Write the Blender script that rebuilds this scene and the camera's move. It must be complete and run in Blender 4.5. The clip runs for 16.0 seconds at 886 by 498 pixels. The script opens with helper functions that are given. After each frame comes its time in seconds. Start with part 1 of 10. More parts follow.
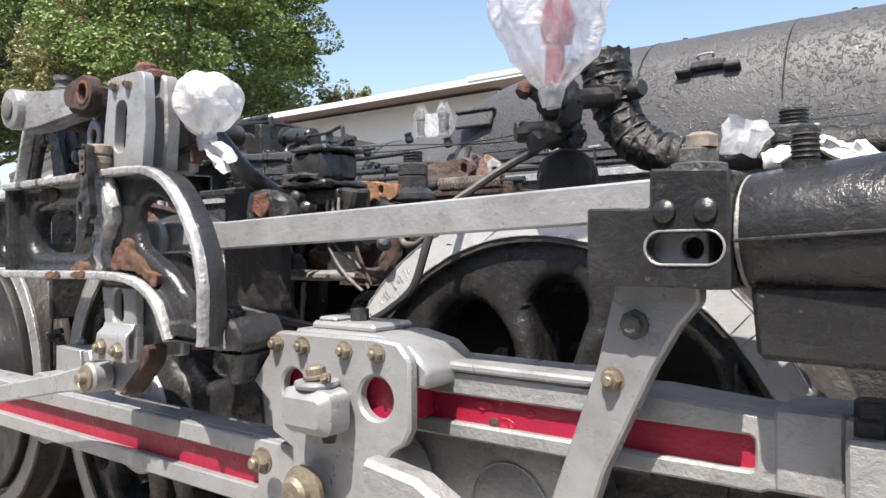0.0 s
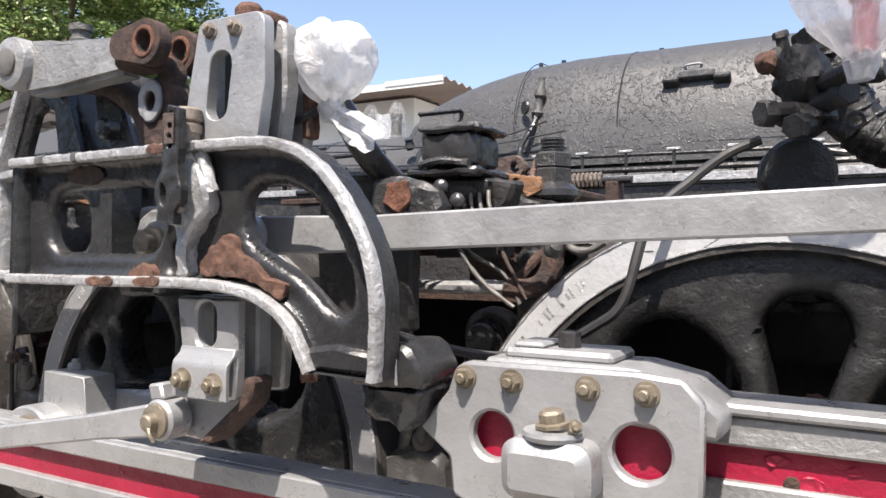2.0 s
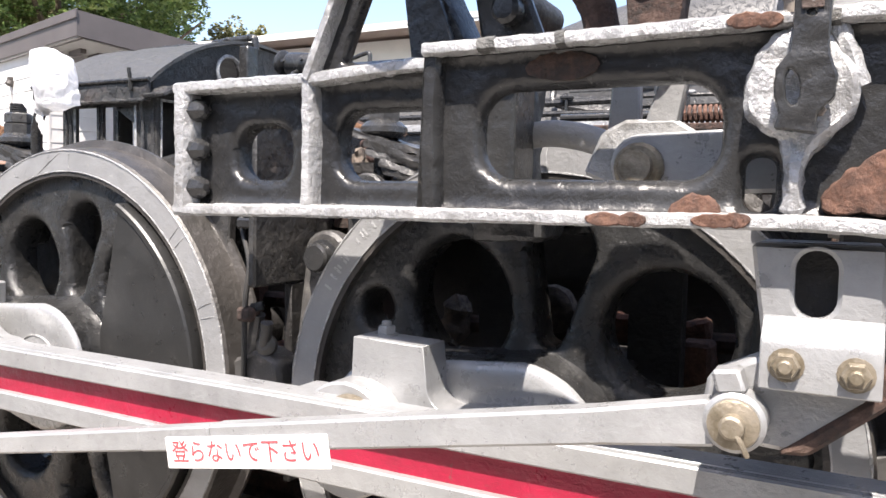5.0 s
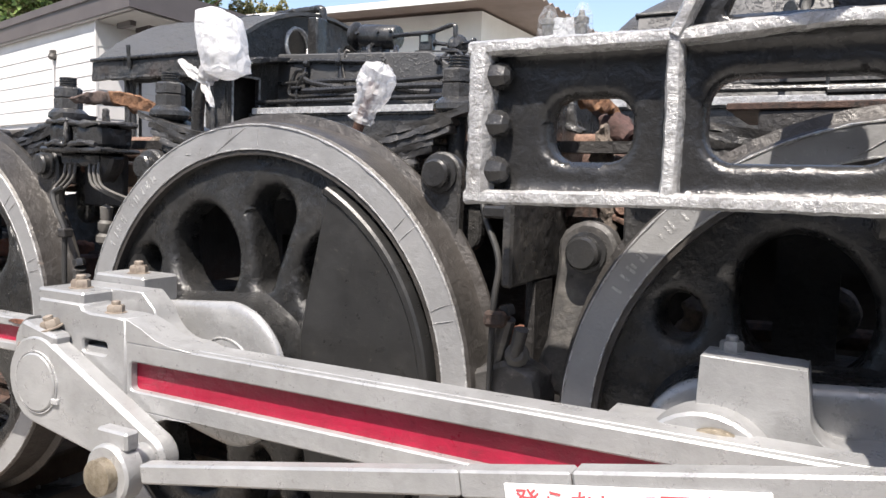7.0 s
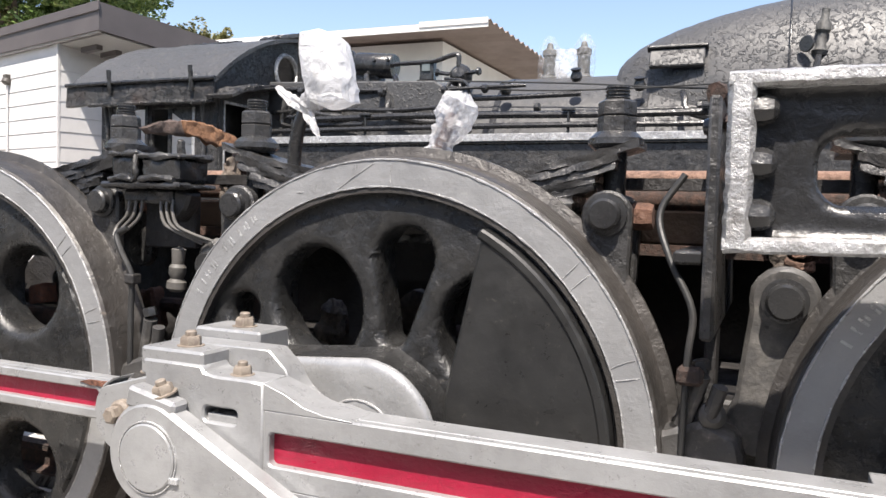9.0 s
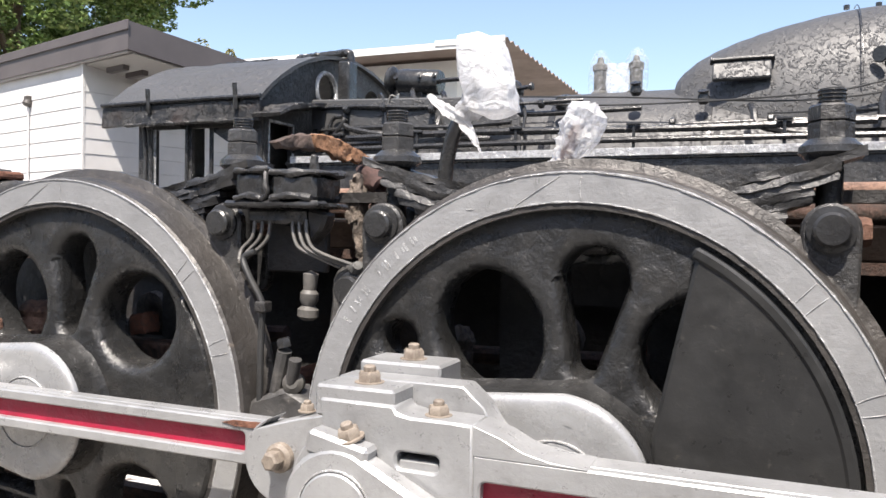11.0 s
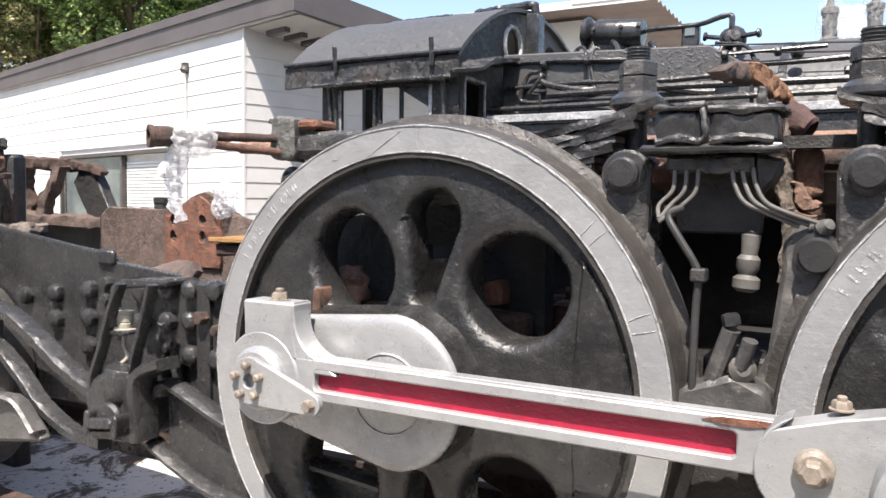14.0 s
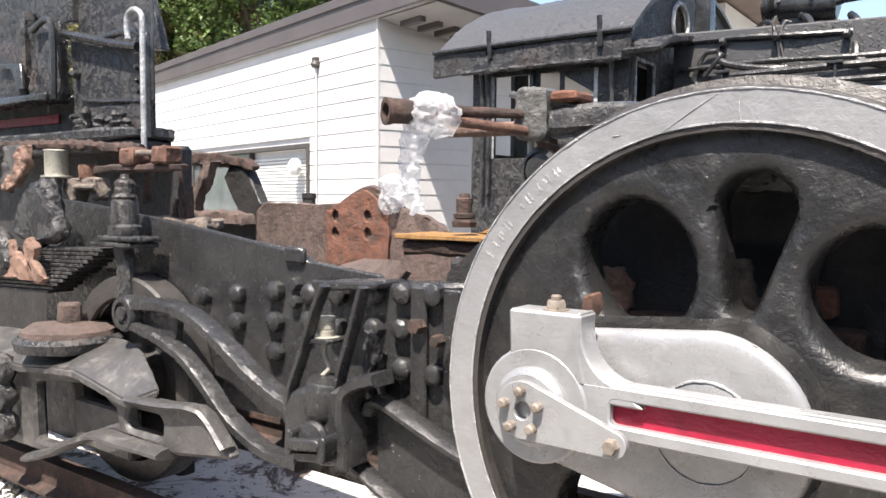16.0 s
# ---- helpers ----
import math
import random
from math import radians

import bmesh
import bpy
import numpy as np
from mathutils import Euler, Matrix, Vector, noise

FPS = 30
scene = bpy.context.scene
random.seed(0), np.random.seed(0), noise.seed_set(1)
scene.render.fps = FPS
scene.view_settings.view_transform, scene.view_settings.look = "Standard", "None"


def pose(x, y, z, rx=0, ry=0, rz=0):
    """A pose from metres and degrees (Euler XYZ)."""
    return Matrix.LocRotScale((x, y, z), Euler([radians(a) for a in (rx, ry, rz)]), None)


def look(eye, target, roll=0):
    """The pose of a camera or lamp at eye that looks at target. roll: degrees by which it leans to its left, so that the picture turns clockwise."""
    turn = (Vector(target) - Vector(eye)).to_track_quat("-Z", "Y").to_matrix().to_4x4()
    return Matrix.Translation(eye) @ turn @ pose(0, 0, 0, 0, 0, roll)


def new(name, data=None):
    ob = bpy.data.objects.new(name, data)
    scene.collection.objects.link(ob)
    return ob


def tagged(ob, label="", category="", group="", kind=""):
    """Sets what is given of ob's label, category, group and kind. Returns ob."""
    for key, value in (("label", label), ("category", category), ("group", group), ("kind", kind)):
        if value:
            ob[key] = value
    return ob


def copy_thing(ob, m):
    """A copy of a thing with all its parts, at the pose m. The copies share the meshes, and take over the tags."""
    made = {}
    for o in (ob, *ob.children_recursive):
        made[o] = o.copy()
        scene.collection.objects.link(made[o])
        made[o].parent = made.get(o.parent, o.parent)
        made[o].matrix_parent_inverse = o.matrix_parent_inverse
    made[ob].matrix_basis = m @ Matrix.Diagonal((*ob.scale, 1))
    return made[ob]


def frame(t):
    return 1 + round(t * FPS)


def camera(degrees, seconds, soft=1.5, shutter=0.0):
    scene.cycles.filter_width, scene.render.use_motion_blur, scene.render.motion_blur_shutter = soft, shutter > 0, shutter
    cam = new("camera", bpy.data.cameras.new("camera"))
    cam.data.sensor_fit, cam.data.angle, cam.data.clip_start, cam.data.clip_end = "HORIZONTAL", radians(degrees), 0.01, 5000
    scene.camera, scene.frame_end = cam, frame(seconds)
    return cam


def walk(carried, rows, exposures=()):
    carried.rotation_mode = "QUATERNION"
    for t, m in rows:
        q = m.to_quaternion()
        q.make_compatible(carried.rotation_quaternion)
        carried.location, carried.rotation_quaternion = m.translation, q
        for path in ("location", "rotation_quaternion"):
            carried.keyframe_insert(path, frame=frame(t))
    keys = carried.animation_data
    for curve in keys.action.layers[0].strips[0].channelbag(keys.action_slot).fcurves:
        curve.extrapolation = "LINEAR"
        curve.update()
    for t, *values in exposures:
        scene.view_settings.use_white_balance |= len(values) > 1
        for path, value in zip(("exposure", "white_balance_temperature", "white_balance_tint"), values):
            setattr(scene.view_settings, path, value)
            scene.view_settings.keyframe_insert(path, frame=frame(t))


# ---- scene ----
from mathutils.geometry import delaunay_2d_cdt

cam = camera(59.53, 16.0)
ROWS = [
    (0.0, 4.186, -1.564, 1.301, 38.41, -0.38, -0.77),
    (0.5, 4.040, -1.511, 1.288, 34.67, 0.12, -0.97),
    (1.0, 3.805, -1.516, 1.289, 34.19, 0.43, 0.31),
    (1.5, 3.563, -1.607, 1.299, 30.60, -0.51, 0.35),
    (2.0, 3.387, -1.599, 1.290, 29.55, 0.40, 0.44),
    (2.5, 3.224, -1.527, 1.310, 29.22, 2.47, -3.12),
    (3.0, 3.034, -1.565, 1.296, 29.14, 2.47, -2.64),
    (3.5, 2.831, -1.669, 1.308, 26.13, 1.24, -3.50),
    (4.0, 2.672, -1.682, 1.296, 24.80, 0.56, -1.54),
    (4.5, 2.448, -1.625, 1.292, 24.88, 0.07, 0.31),
    (5.0, 2.237, -1.644, 1.246, 27.66, -3.43, 1.30),
    (5.2, 2.203, -1.644, 1.242, 28.35, -4.29, 0.73),
    (7.3, 1.378, -1.679, 1.243, 27.88, -4.94, 1.75),
    (7.5, 1.314, -1.697, 1.267, 26.36, -4.03, -0.03),
    (8.0, 1.158, -1.718, 1.251, 24.87, -2.40, 2.29),
    (8.2, 1.120, -1.685, 1.258, 24.97, -2.87, 1.91),
    (10.3, 0.537, -1.804, 1.256, 19.78, -2.14, 1.66),
    (10.5, 0.511, -1.787, 1.251, 20.75, -2.05, 1.02),
    (11.0, 0.404, -1.724, 1.245, 22.53, -1.20, 0.95),
    (11.5, 0.257, -1.724, 1.235, 23.34, -1.13, 1.22),
    (12.0, 0.056, -1.821, 1.256, 24.60, -1.55, -0.20),
    (12.5, -0.067, -1.865, 1.248, 24.28, -1.29, 1.02),
    (13.0, -0.189, -1.810, 1.227, 25.38, -1.32, -0.32),
    (13.5, -0.368, -1.729, 1.210, 26.14, -1.14, -0.95),
    (14.0, -0.532, -1.741, 1.190, 28.74, -3.49, 0.79),
    (14.5, -0.764, -1.819, 1.207, 28.26, -3.74, 0.44),
    (15.0, -0.917, -1.845, 1.197, 28.60, -3.91, 1.26),
    (15.5, -1.063, -1.714, 1.178, 32.93, -3.25, 0.73),
    (16.0, -1.128, -1.632, 1.158, 35.70, -3.69, 0.49),
]


def view(x, y, z, yaw, pitch, roll):
    return pose(x, y, z) @ pose(0, 0, 0, 0, 0, yaw) @ pose(0, 0, 0, 90 + pitch) @ pose(0, 0, 0, 0, 0, roll)


walk(cam, [(row[0], view(*row[1:])) for row in ROWS], [(0.0, 1.07, 6750, 12), (2.0, 1.07, 6800, 13), (3.5, 1.44, 6800, 14), (4.2, 1.56, 6800, 14), (4.6, 1.56, 6800, 14), (5.2, 1.52, 6800, 13), (7.5, 1.06, 6800, 12), (10.5, 1.12, 6800, 12), (13.0, 1.3, 6800, 12), (16.0, 1.34, 6800, 12)])

# ---- light ----
world = bpy.data.worlds.new("sky")
scene.world = world
world.use_nodes = True
SUN = Vector((0.25, -1.0, 1.91)).normalized()
tree = world.node_tree
sky = tree.nodes.new("ShaderNodeTexSky")
sky.sky_type, sky.sun_disc = "NISHITA", False
sky.sun_elevation, sky.sun_rotation = math.asin(SUN.z), math.atan2(SUN.x, SUN.y)
sky.air_density, sky.dust_density, sky.ozone_density = 1.0, 1.6, 1.0
tree.links.new(sky.outputs[0], tree.nodes["Background"].inputs[0])
tree.nodes["Background"].inputs[1].default_value = 0.118
lamp = bpy.data.lights.new("sun", "SUN")
lamp.energy, lamp.angle, lamp.color = 5.0, radians(0.53), (1.0, 0.96, 0.9)
sun = new("sun", lamp)
sun.matrix_world = look(SUN * 60, (0, 0, 0))

# ---- materials ----


class Nodes:
    """A small hand for building node materials."""

    def __init__(self, name):
        self.mat = bpy.data.materials.new(name)
        self.mat.use_nodes = True
        self.tree = self.mat.node_tree
        self.bsdf = self.tree.nodes["Principled BSDF"]
        self.out = self.tree.nodes["Material Output"]
        self.coord = self.add("ShaderNodeTexCoord").outputs["Object"]

    def add(self, kind):
        return self.tree.nodes.new(kind)

    def link(self, a, b):
        self.tree.links.new(a, b)

    def noise(self, scale, detail=4.0, rough=0.6, stretch=None, distort=0.0):
        n = self.add("ShaderNodeTexNoise")
        n.inputs["Scale"].default_value, n.inputs["Detail"].default_value = scale, detail
        n.inputs["Roughness"].default_value, n.inputs["Distortion"].default_value = rough, distort
        src = self.coord
        if stretch:
            m = self.add("ShaderNodeMapping")
            m.inputs["Scale"].default_value = stretch
            self.link(src, m.inputs[0])
            src = m.outputs[0]
        self.link(src, n.inputs["Vector"])
        return n.outputs["Fac"]

    def voronoi(self, scale):
        n = self.add("ShaderNodeTexVoronoi")
        n.inputs["Scale"].default_value = scale
        self.link(self.coord, n.inputs["Vector"])
        return n.outputs["Distance"]

    def ramp(self, fac, stops):
        r = self.add("ShaderNodeValToRGB")
        while len(r.color_ramp.elements) < len(stops):
            r.color_ramp.elements.new(0.5)
        for e, (p, c) in zip(r.color_ramp.elements, stops):
            e.position, e.color = p, (*c, 1) if not isinstance(c, (int, float)) else (c, c, c, 1)
        self.link(fac, r.inputs[0])
        return r.outputs[0]

    def mix(self, fac, a, b):
        m = self.add("ShaderNodeMix")
        m.data_type = "RGBA"
        for v, s in ((fac, m.inputs[0]), (a, m.inputs[6]), (b, m.inputs[7])):
            if isinstance(v, (int, float)):
                s.default_value = v
            elif isinstance(v, tuple):
                s.default_value = (*v, 1)
            else:
                self.link(v, s)
        return m.outputs[2]

    def bump(self, *heights):
        last = None
        for h, strength, dist in heights:
            b = self.add("ShaderNodeBump")
            b.inputs["Strength"].default_value, b.inputs["Distance"].default_value = strength, dist
            self.link(h, b.inputs["Height"])
            if last:
                self.link(last, b.inputs["Normal"])
            last = b.outputs[0]
        self.link(last, self.bsdf.inputs["Normal"])
        return self

    def set(self, color=None, rough=None, metal=None):
        for v, key in ((color, "Base Color"), (rough, "Roughness"), (metal, "Metallic")):
            if v is None:
                continue
            s = self.bsdf.inputs[key]
            if isinstance(v, (int, float)):
                s.default_value = v
            elif isinstance(v, tuple):
                s.default_value = (*v, 1)
            else:
                self.link(v, s)
        return self


def paint(name, dark, light, rough, chips=None, lumps=0.5, metal=0.0, grime=(0.10, 0.09, 0.08), grime_amount=0.25, specks=None, strokes=0.0):
    """Old brushed paint on iron: two tones, some grime, flakes that show what lies under them, lumpy coats, brush strokes."""
    m = Nodes(name)
    big, fine = m.noise(5, 5), m.noise(85, 4, 0.7)
    col = m.mix(m.ramp(big, [(0.3, 0.0), (0.7, 1.0)]), dark, light)
    col = m.mix(m.ramp(m.noise(11, 6, 0.7), [(0.52, 0.0), (0.72, grime_amount)]), col, grime)
    if chips:
        spot = m.ramp(m.noise(9, 8, 0.72, distort=0.6), [(0.66, 0.0), (0.69, 1.0)])
        col = m.mix(spot, col, chips)
    if specks:
        col = m.mix(m.ramp(m.noise(48, 6, 0.75), [(0.62, 0.0), (0.7, 0.8)]), col, specks)
    m.set(col, m.ramp(m.noise(17, 6, 0.7), [(0.3, max(0.12, rough - 0.16)), (0.7, rough + 0.16)]), metal)
    relief = [(big, 0.25 * lumps, 0.02), (m.noise(26, 6, 0.65, distort=0.3), min(1.0, 0.55 * lumps), 0.01), (fine, 0.35 * lumps, 0.003)]
    if strokes:
        relief.append((m.noise(9, 4, 0.6, stretch=(1.5, 14, 16)), strokes, 0.003))
    m.bump(*relief)
    return m.mat


BLACK = paint("black paint", (0.017, 0.017, 0.018), (0.035, 0.035, 0.035), 0.22, lumps=0.6, grime=(0.04, 0.038, 0.036), grime_amount=0.35, specks=(0.1, 0.095, 0.09))
DEEP_BLACK = paint("thick glossy black paint", (0.016, 0.016, 0.017), (0.032, 0.032, 0.032), 0.2, lumps=0.7, grime=(0.03, 0.029, 0.027), grime_amount=0.3, specks=(0.07, 0.065, 0.06))
BLACK_ROUGH = paint("flaking black paint", (0.017, 0.017, 0.018), (0.045, 0.044, 0.043), 0.32, (0.08, 0.068, 0.06), lumps=1.4, grime=(0.11, 0.103, 0.095), grime_amount=0.6, specks=(0.24, 0.22, 0.2))
WORN_BLACK = paint("glossy chipped black paint", (0.019, 0.019, 0.02), (0.036, 0.036, 0.036), 0.2, lumps=1.2, grime=(0.055, 0.053, 0.05), grime_amount=0.4, specks=(0.26, 0.25, 0.235))
WHEEL_BLACK = paint("worn black wheel paint", (0.012, 0.012, 0.012), (0.026, 0.026, 0.026), 0.3, (0.04, 0.037, 0.034), lumps=1.1, grime=(0.05, 0.047, 0.044), grime_amount=0.5, specks=(0.13, 0.122, 0.112))
WEIGHT_BLACK = paint("smooth dusty black paint", (0.014, 0.014, 0.014), (0.024, 0.024, 0.024), 0.36, lumps=0.25, grime=(0.05, 0.048, 0.045), grime_amount=0.3, specks=(0.06, 0.056, 0.05))
TYRE = paint("worn tyre steel", (0.03, 0.028, 0.026), (0.07, 0.064, 0.06), 0.42, (0.12, 0.1, 0.085), lumps=1.1, metal=0.2, grime=(0.035, 0.03, 0.027), grime_amount=0.7, specks=(0.2, 0.19, 0.18))
STROKED = paint("brushed glossy black paint", (0.013, 0.013, 0.014), (0.028, 0.028, 0.028), 0.24, lumps=0.8, grime=(0.04, 0.038, 0.036), grime_amount=0.35, specks=(0.12, 0.11, 0.1), strokes=0.15)
DUSTY = paint("dusty black casting", (0.035, 0.034, 0.034), (0.08, 0.077, 0.074), 0.4, lumps=0.9, grime=(0.2, 0.187, 0.172), grime_amount=0.65, specks=(0.22, 0.2, 0.18))
# soot colour, also used to stand in for shade in slots and openings
SOOT_SHADE = paint("sooty and shade-dark iron", (0.013, 0.012, 0.012), (0.03, 0.028, 0.027), 0.52, lumps=1.5, specks=(0.06, 0.054, 0.05))
SILVER = paint("aluminium paint", (0.265, 0.267, 0.27), (0.375, 0.377, 0.38), 0.36, lumps=0.5, metal=0.38, grime=(0.15, 0.145, 0.14), grime_amount=0.35, specks=(0.2, 0.195, 0.19), strokes=0.08)
HUB_SILVER = paint("glossy aluminium paint", (0.25, 0.252, 0.255), (0.33, 0.332, 0.335), 0.3, lumps=0.35, metal=0.35, grime=(0.2, 0.195, 0.19), grime_amount=0.25, specks=(0.24, 0.235, 0.23))
RING_SILVER = paint("brushed aluminium paint", (0.24, 0.242, 0.246), (0.31, 0.312, 0.316), 0.4, lumps=0.5, metal=0.3, grime=(0.18, 0.175, 0.17), grime_amount=0.3, specks=(0.36, 0.355, 0.35), strokes=0.12)
RING_PALE = paint("fresh pale aluminium paint", (0.44, 0.445, 0.45), (0.54, 0.545, 0.55), 0.32, lumps=0.4, metal=0.2, grime=(0.34, 0.335, 0.33), grime_amount=0.3, specks=(0.3, 0.295, 0.29), strokes=0.1)
SILVER_DULL = paint("dull aluminium paint", (0.22, 0.22, 0.22), (0.34, 0.34, 0.335), 0.45, (0.13, 0.1, 0.085), lumps=1.2, metal=0.3, grime=(0.09, 0.08, 0.07), grime_amount=0.65, specks=(0.13, 0.11, 0.1), strokes=0.2)
LAGGED = paint("crusted black lagging", (0.008, 0.008, 0.008), (0.02, 0.019, 0.018), 0.42, lumps=1.8, grime=(0.05, 0.046, 0.042), grime_amount=0.5, specks=(0.11, 0.1, 0.09))
CRUST = paint("crusted grey paint", (0.04, 0.04, 0.04), (0.11, 0.108, 0.1), 0.55, (0.06, 0.03, 0.022), lumps=2.0, grime=(0.025, 0.022, 0.02), grime_amount=0.9, specks=(0.22, 0.2, 0.18))
WHITE = paint("white edge paint", (0.3, 0.3, 0.304), (0.46, 0.46, 0.46), 0.26, (0.16, 0.14, 0.125), lumps=2.2, metal=0.3, grime=(0.17, 0.16, 0.15), grime_amount=0.8, specks=(0.22, 0.21, 0.2))
RED = paint("red paint", (0.24, 0.006, 0.026), (0.34, 0.012, 0.042), 0.4, (0.16, 0.05, 0.05), lumps=0.9, grime=(0.15, 0.012, 0.025), grime_amount=0.6, strokes=0.2)


def rusty(name, tones, rough=0.85, lumps=1.2):
    m = Nodes(name)
    n = m.mix(0.45, m.noise(17, 6, 0.7, distort=0.5), m.noise(75, 8, 0.75, distort=0.3))
    m.set(m.ramp(n, [(0.33 + 0.11 * i, c) for i, c in enumerate(tones)]), rough)
    m.bump((m.noise(12, 6), 0.4 * lumps, 0.02), (m.noise(60, 7, 0.75), 0.8 * lumps, 0.01))
    return m.mat


RUST = rusty("brown rust", [(0.035, 0.022, 0.018), (0.085, 0.045, 0.033), (0.15, 0.075, 0.05), (0.2, 0.125, 0.095)])
RUST_DARK = rusty("dark rust", [(0.014, 0.012, 0.011), (0.035, 0.026, 0.022), (0.075, 0.042, 0.032), (0.12, 0.08, 0.062)])
RUST_RED = rusty("orange rust", [(0.045, 0.022, 0.016), (0.11, 0.046, 0.029), (0.19, 0.078, 0.045), (0.16, 0.095, 0.078)])
BRASS = rusty("dull brass", [(0.1, 0.08, 0.055), (0.17, 0.142, 0.1), (0.25, 0.215, 0.165), (0.19, 0.16, 0.125)], 0.4, 0.4)
BRASS.node_tree.nodes["Principled BSDF"].inputs["Metallic"].default_value = 0.45
GREY = paint("grey wood paint", (0.16, 0.16, 0.16), (0.24, 0.24, 0.24), 0.8, lumps=0.3)
POT_BRASS = rusty("pale weathered brass", [(0.16, 0.15, 0.12), (0.26, 0.245, 0.2), (0.36, 0.345, 0.29), (0.24, 0.22, 0.18)], 0.45, 0.5)
RUST_GREY = rusty("grey brown flaking rust", [(0.04, 0.031, 0.027), (0.085, 0.062, 0.053), (0.14, 0.1, 0.086), (0.19, 0.1, 0.072)], 0.85, 1.8)
RUST_PALE = rusty("pale pinkish rust", [(0.07, 0.045, 0.036), (0.17, 0.105, 0.08), (0.28, 0.17, 0.125), (0.3, 0.22, 0.18)], 0.85, 1.4)
RUST_LIP = rusty("bright flaking rust", [(0.07, 0.042, 0.03), (0.2, 0.1, 0.055), (0.33, 0.17, 0.09), (0.26, 0.2, 0.16)], 0.85, 1.5)
RUST_MAROON = rusty("dark red rust", [(0.02, 0.013, 0.012), (0.04, 0.022, 0.019), (0.07, 0.035, 0.03), (0.1, 0.056, 0.048)], 0.8, 0.8)
RUST_BRACKET = rusty("red and grey rust", [(0.045, 0.034, 0.03), (0.1, 0.058, 0.045), (0.19, 0.075, 0.045), (0.15, 0.1, 0.08)], 0.85, 1.4)
OCHRE = rusty("ochre rust", [(0.1, 0.05, 0.02), (0.21, 0.11, 0.038), (0.3, 0.165, 0.055), (0.2, 0.11, 0.05)])
RUST_TAN = rusty("grey brown crust", [(0.05, 0.042, 0.036), (0.12, 0.1, 0.085), (0.21, 0.17, 0.14), (0.28, 0.24, 0.2)], 0.95, 1.6)
STEEL = rusty("worn bolt", [(0.07, 0.056, 0.044), (0.145, 0.118, 0.095), (0.23, 0.195, 0.16), (0.17, 0.14, 0.11)], 0.55, 0.3)
RUBBER = paint("cable sheath", (0.012, 0.012, 0.012), (0.03, 0.03, 0.03), 0.55, lumps=0.2)
TUBE = paint("grey tube", (0.06, 0.057, 0.052), (0.14, 0.132, 0.122), 0.5, lumps=0.5, grime=(0.05, 0.04, 0.035), grime_amount=0.6)


def flaked(name):
    """Thick black coats, half of them fallen off in curled flakes."""
    m = Nodes(name)
    flake = m.ramp(m.noise(15, 7, 0.7, distort=1.2), [(0.47, 0.0), (0.5, 1.0)])
    small = m.ramp(m.noise(60, 5, 0.7, distort=0.8), [(0.58, 0.0), (0.64, 1.0)])
    col = m.mix(flake, (0.018, 0.018, 0.019), (0.04, 0.039, 0.039))
    col = m.mix(small, col, (0.12, 0.116, 0.11))
    m.set(m.mix(m.ramp(m.noise(3, 5), [(0.56, 0.0), (0.7, 0.5)]), col, (0.075, 0.05, 0.04)), m.ramp(flake, [(0.0, 0.28), (1.0, 0.55)]))
    m.bump((m.noise(5, 4), 0.5, 0.03), (flake, 1.0, 0.008), (m.noise(40, 6, 0.7), 0.9, 0.008))
    return m.mat


FLAKED = flaked("flaking thick black paint")


def film(name, color, clear, rough):
    """Thin plastic: partly clear, partly milky, glossy."""
    m = Nodes(name)
    thin, milk, mixed = m.add("ShaderNodeBsdfTransparent"), m.add("ShaderNodeBsdfTranslucent"), m.add("ShaderNodeMixShader")
    last = m.add("ShaderNodeMixShader")
    milk.inputs[0].default_value = (*color, 1)
    m.set(color, rough)
    wrinkle = m.noise(18, 5, 0.6, distort=1.5)
    m.bump((wrinkle, 0.9, 0.02), (m.noise(55, 4), 0.4, 0.006))
    mixed.inputs[0].default_value = 0.45
    m.link(m.bsdf.outputs[0], mixed.inputs[1])
    m.link(milk.outputs[0], mixed.inputs[2])
    m.link(m.ramp(wrinkle, [(0.3, clear + 0.2), (0.7, max(clear - 0.25, 0.0))]), last.inputs[0])
    m.link(mixed.outputs[0], last.inputs[1])
    m.link(thin.outputs[0], last.inputs[2])
    m.link(last.outputs[0], m.out.inputs[0])
    return m.mat


BAG = film("white plastic bag", (0.85, 0.85, 0.86), 0.2, 0.25)
MILK = film("milky plastic bag", (0.82, 0.82, 0.84), 0.46, 0.16)
CLEAR = film("thin clear plastic", (0.9, 0.9, 0.91), 0.88, 0.05)
WRAP = film("clear plastic wrap", (0.88, 0.89, 0.9), 0.58, 0.06)
CLEAR_WRAP = film("thin crumpled clear plastic", (0.9, 0.9, 0.91), 0.55, 0.04)


def plain(name, a, b, rough, scale=8.0, bump=0.2):
    m = Nodes(name)
    n = m.noise(scale, 6, 0.65)
    m.set(m.mix(m.ramp(n, [(0.35, 0.0), (0.65, 1.0)]), a, b), rough)
    m.bump((m.noise(scale * 6, 5), bump, 0.01))
    return m.mat


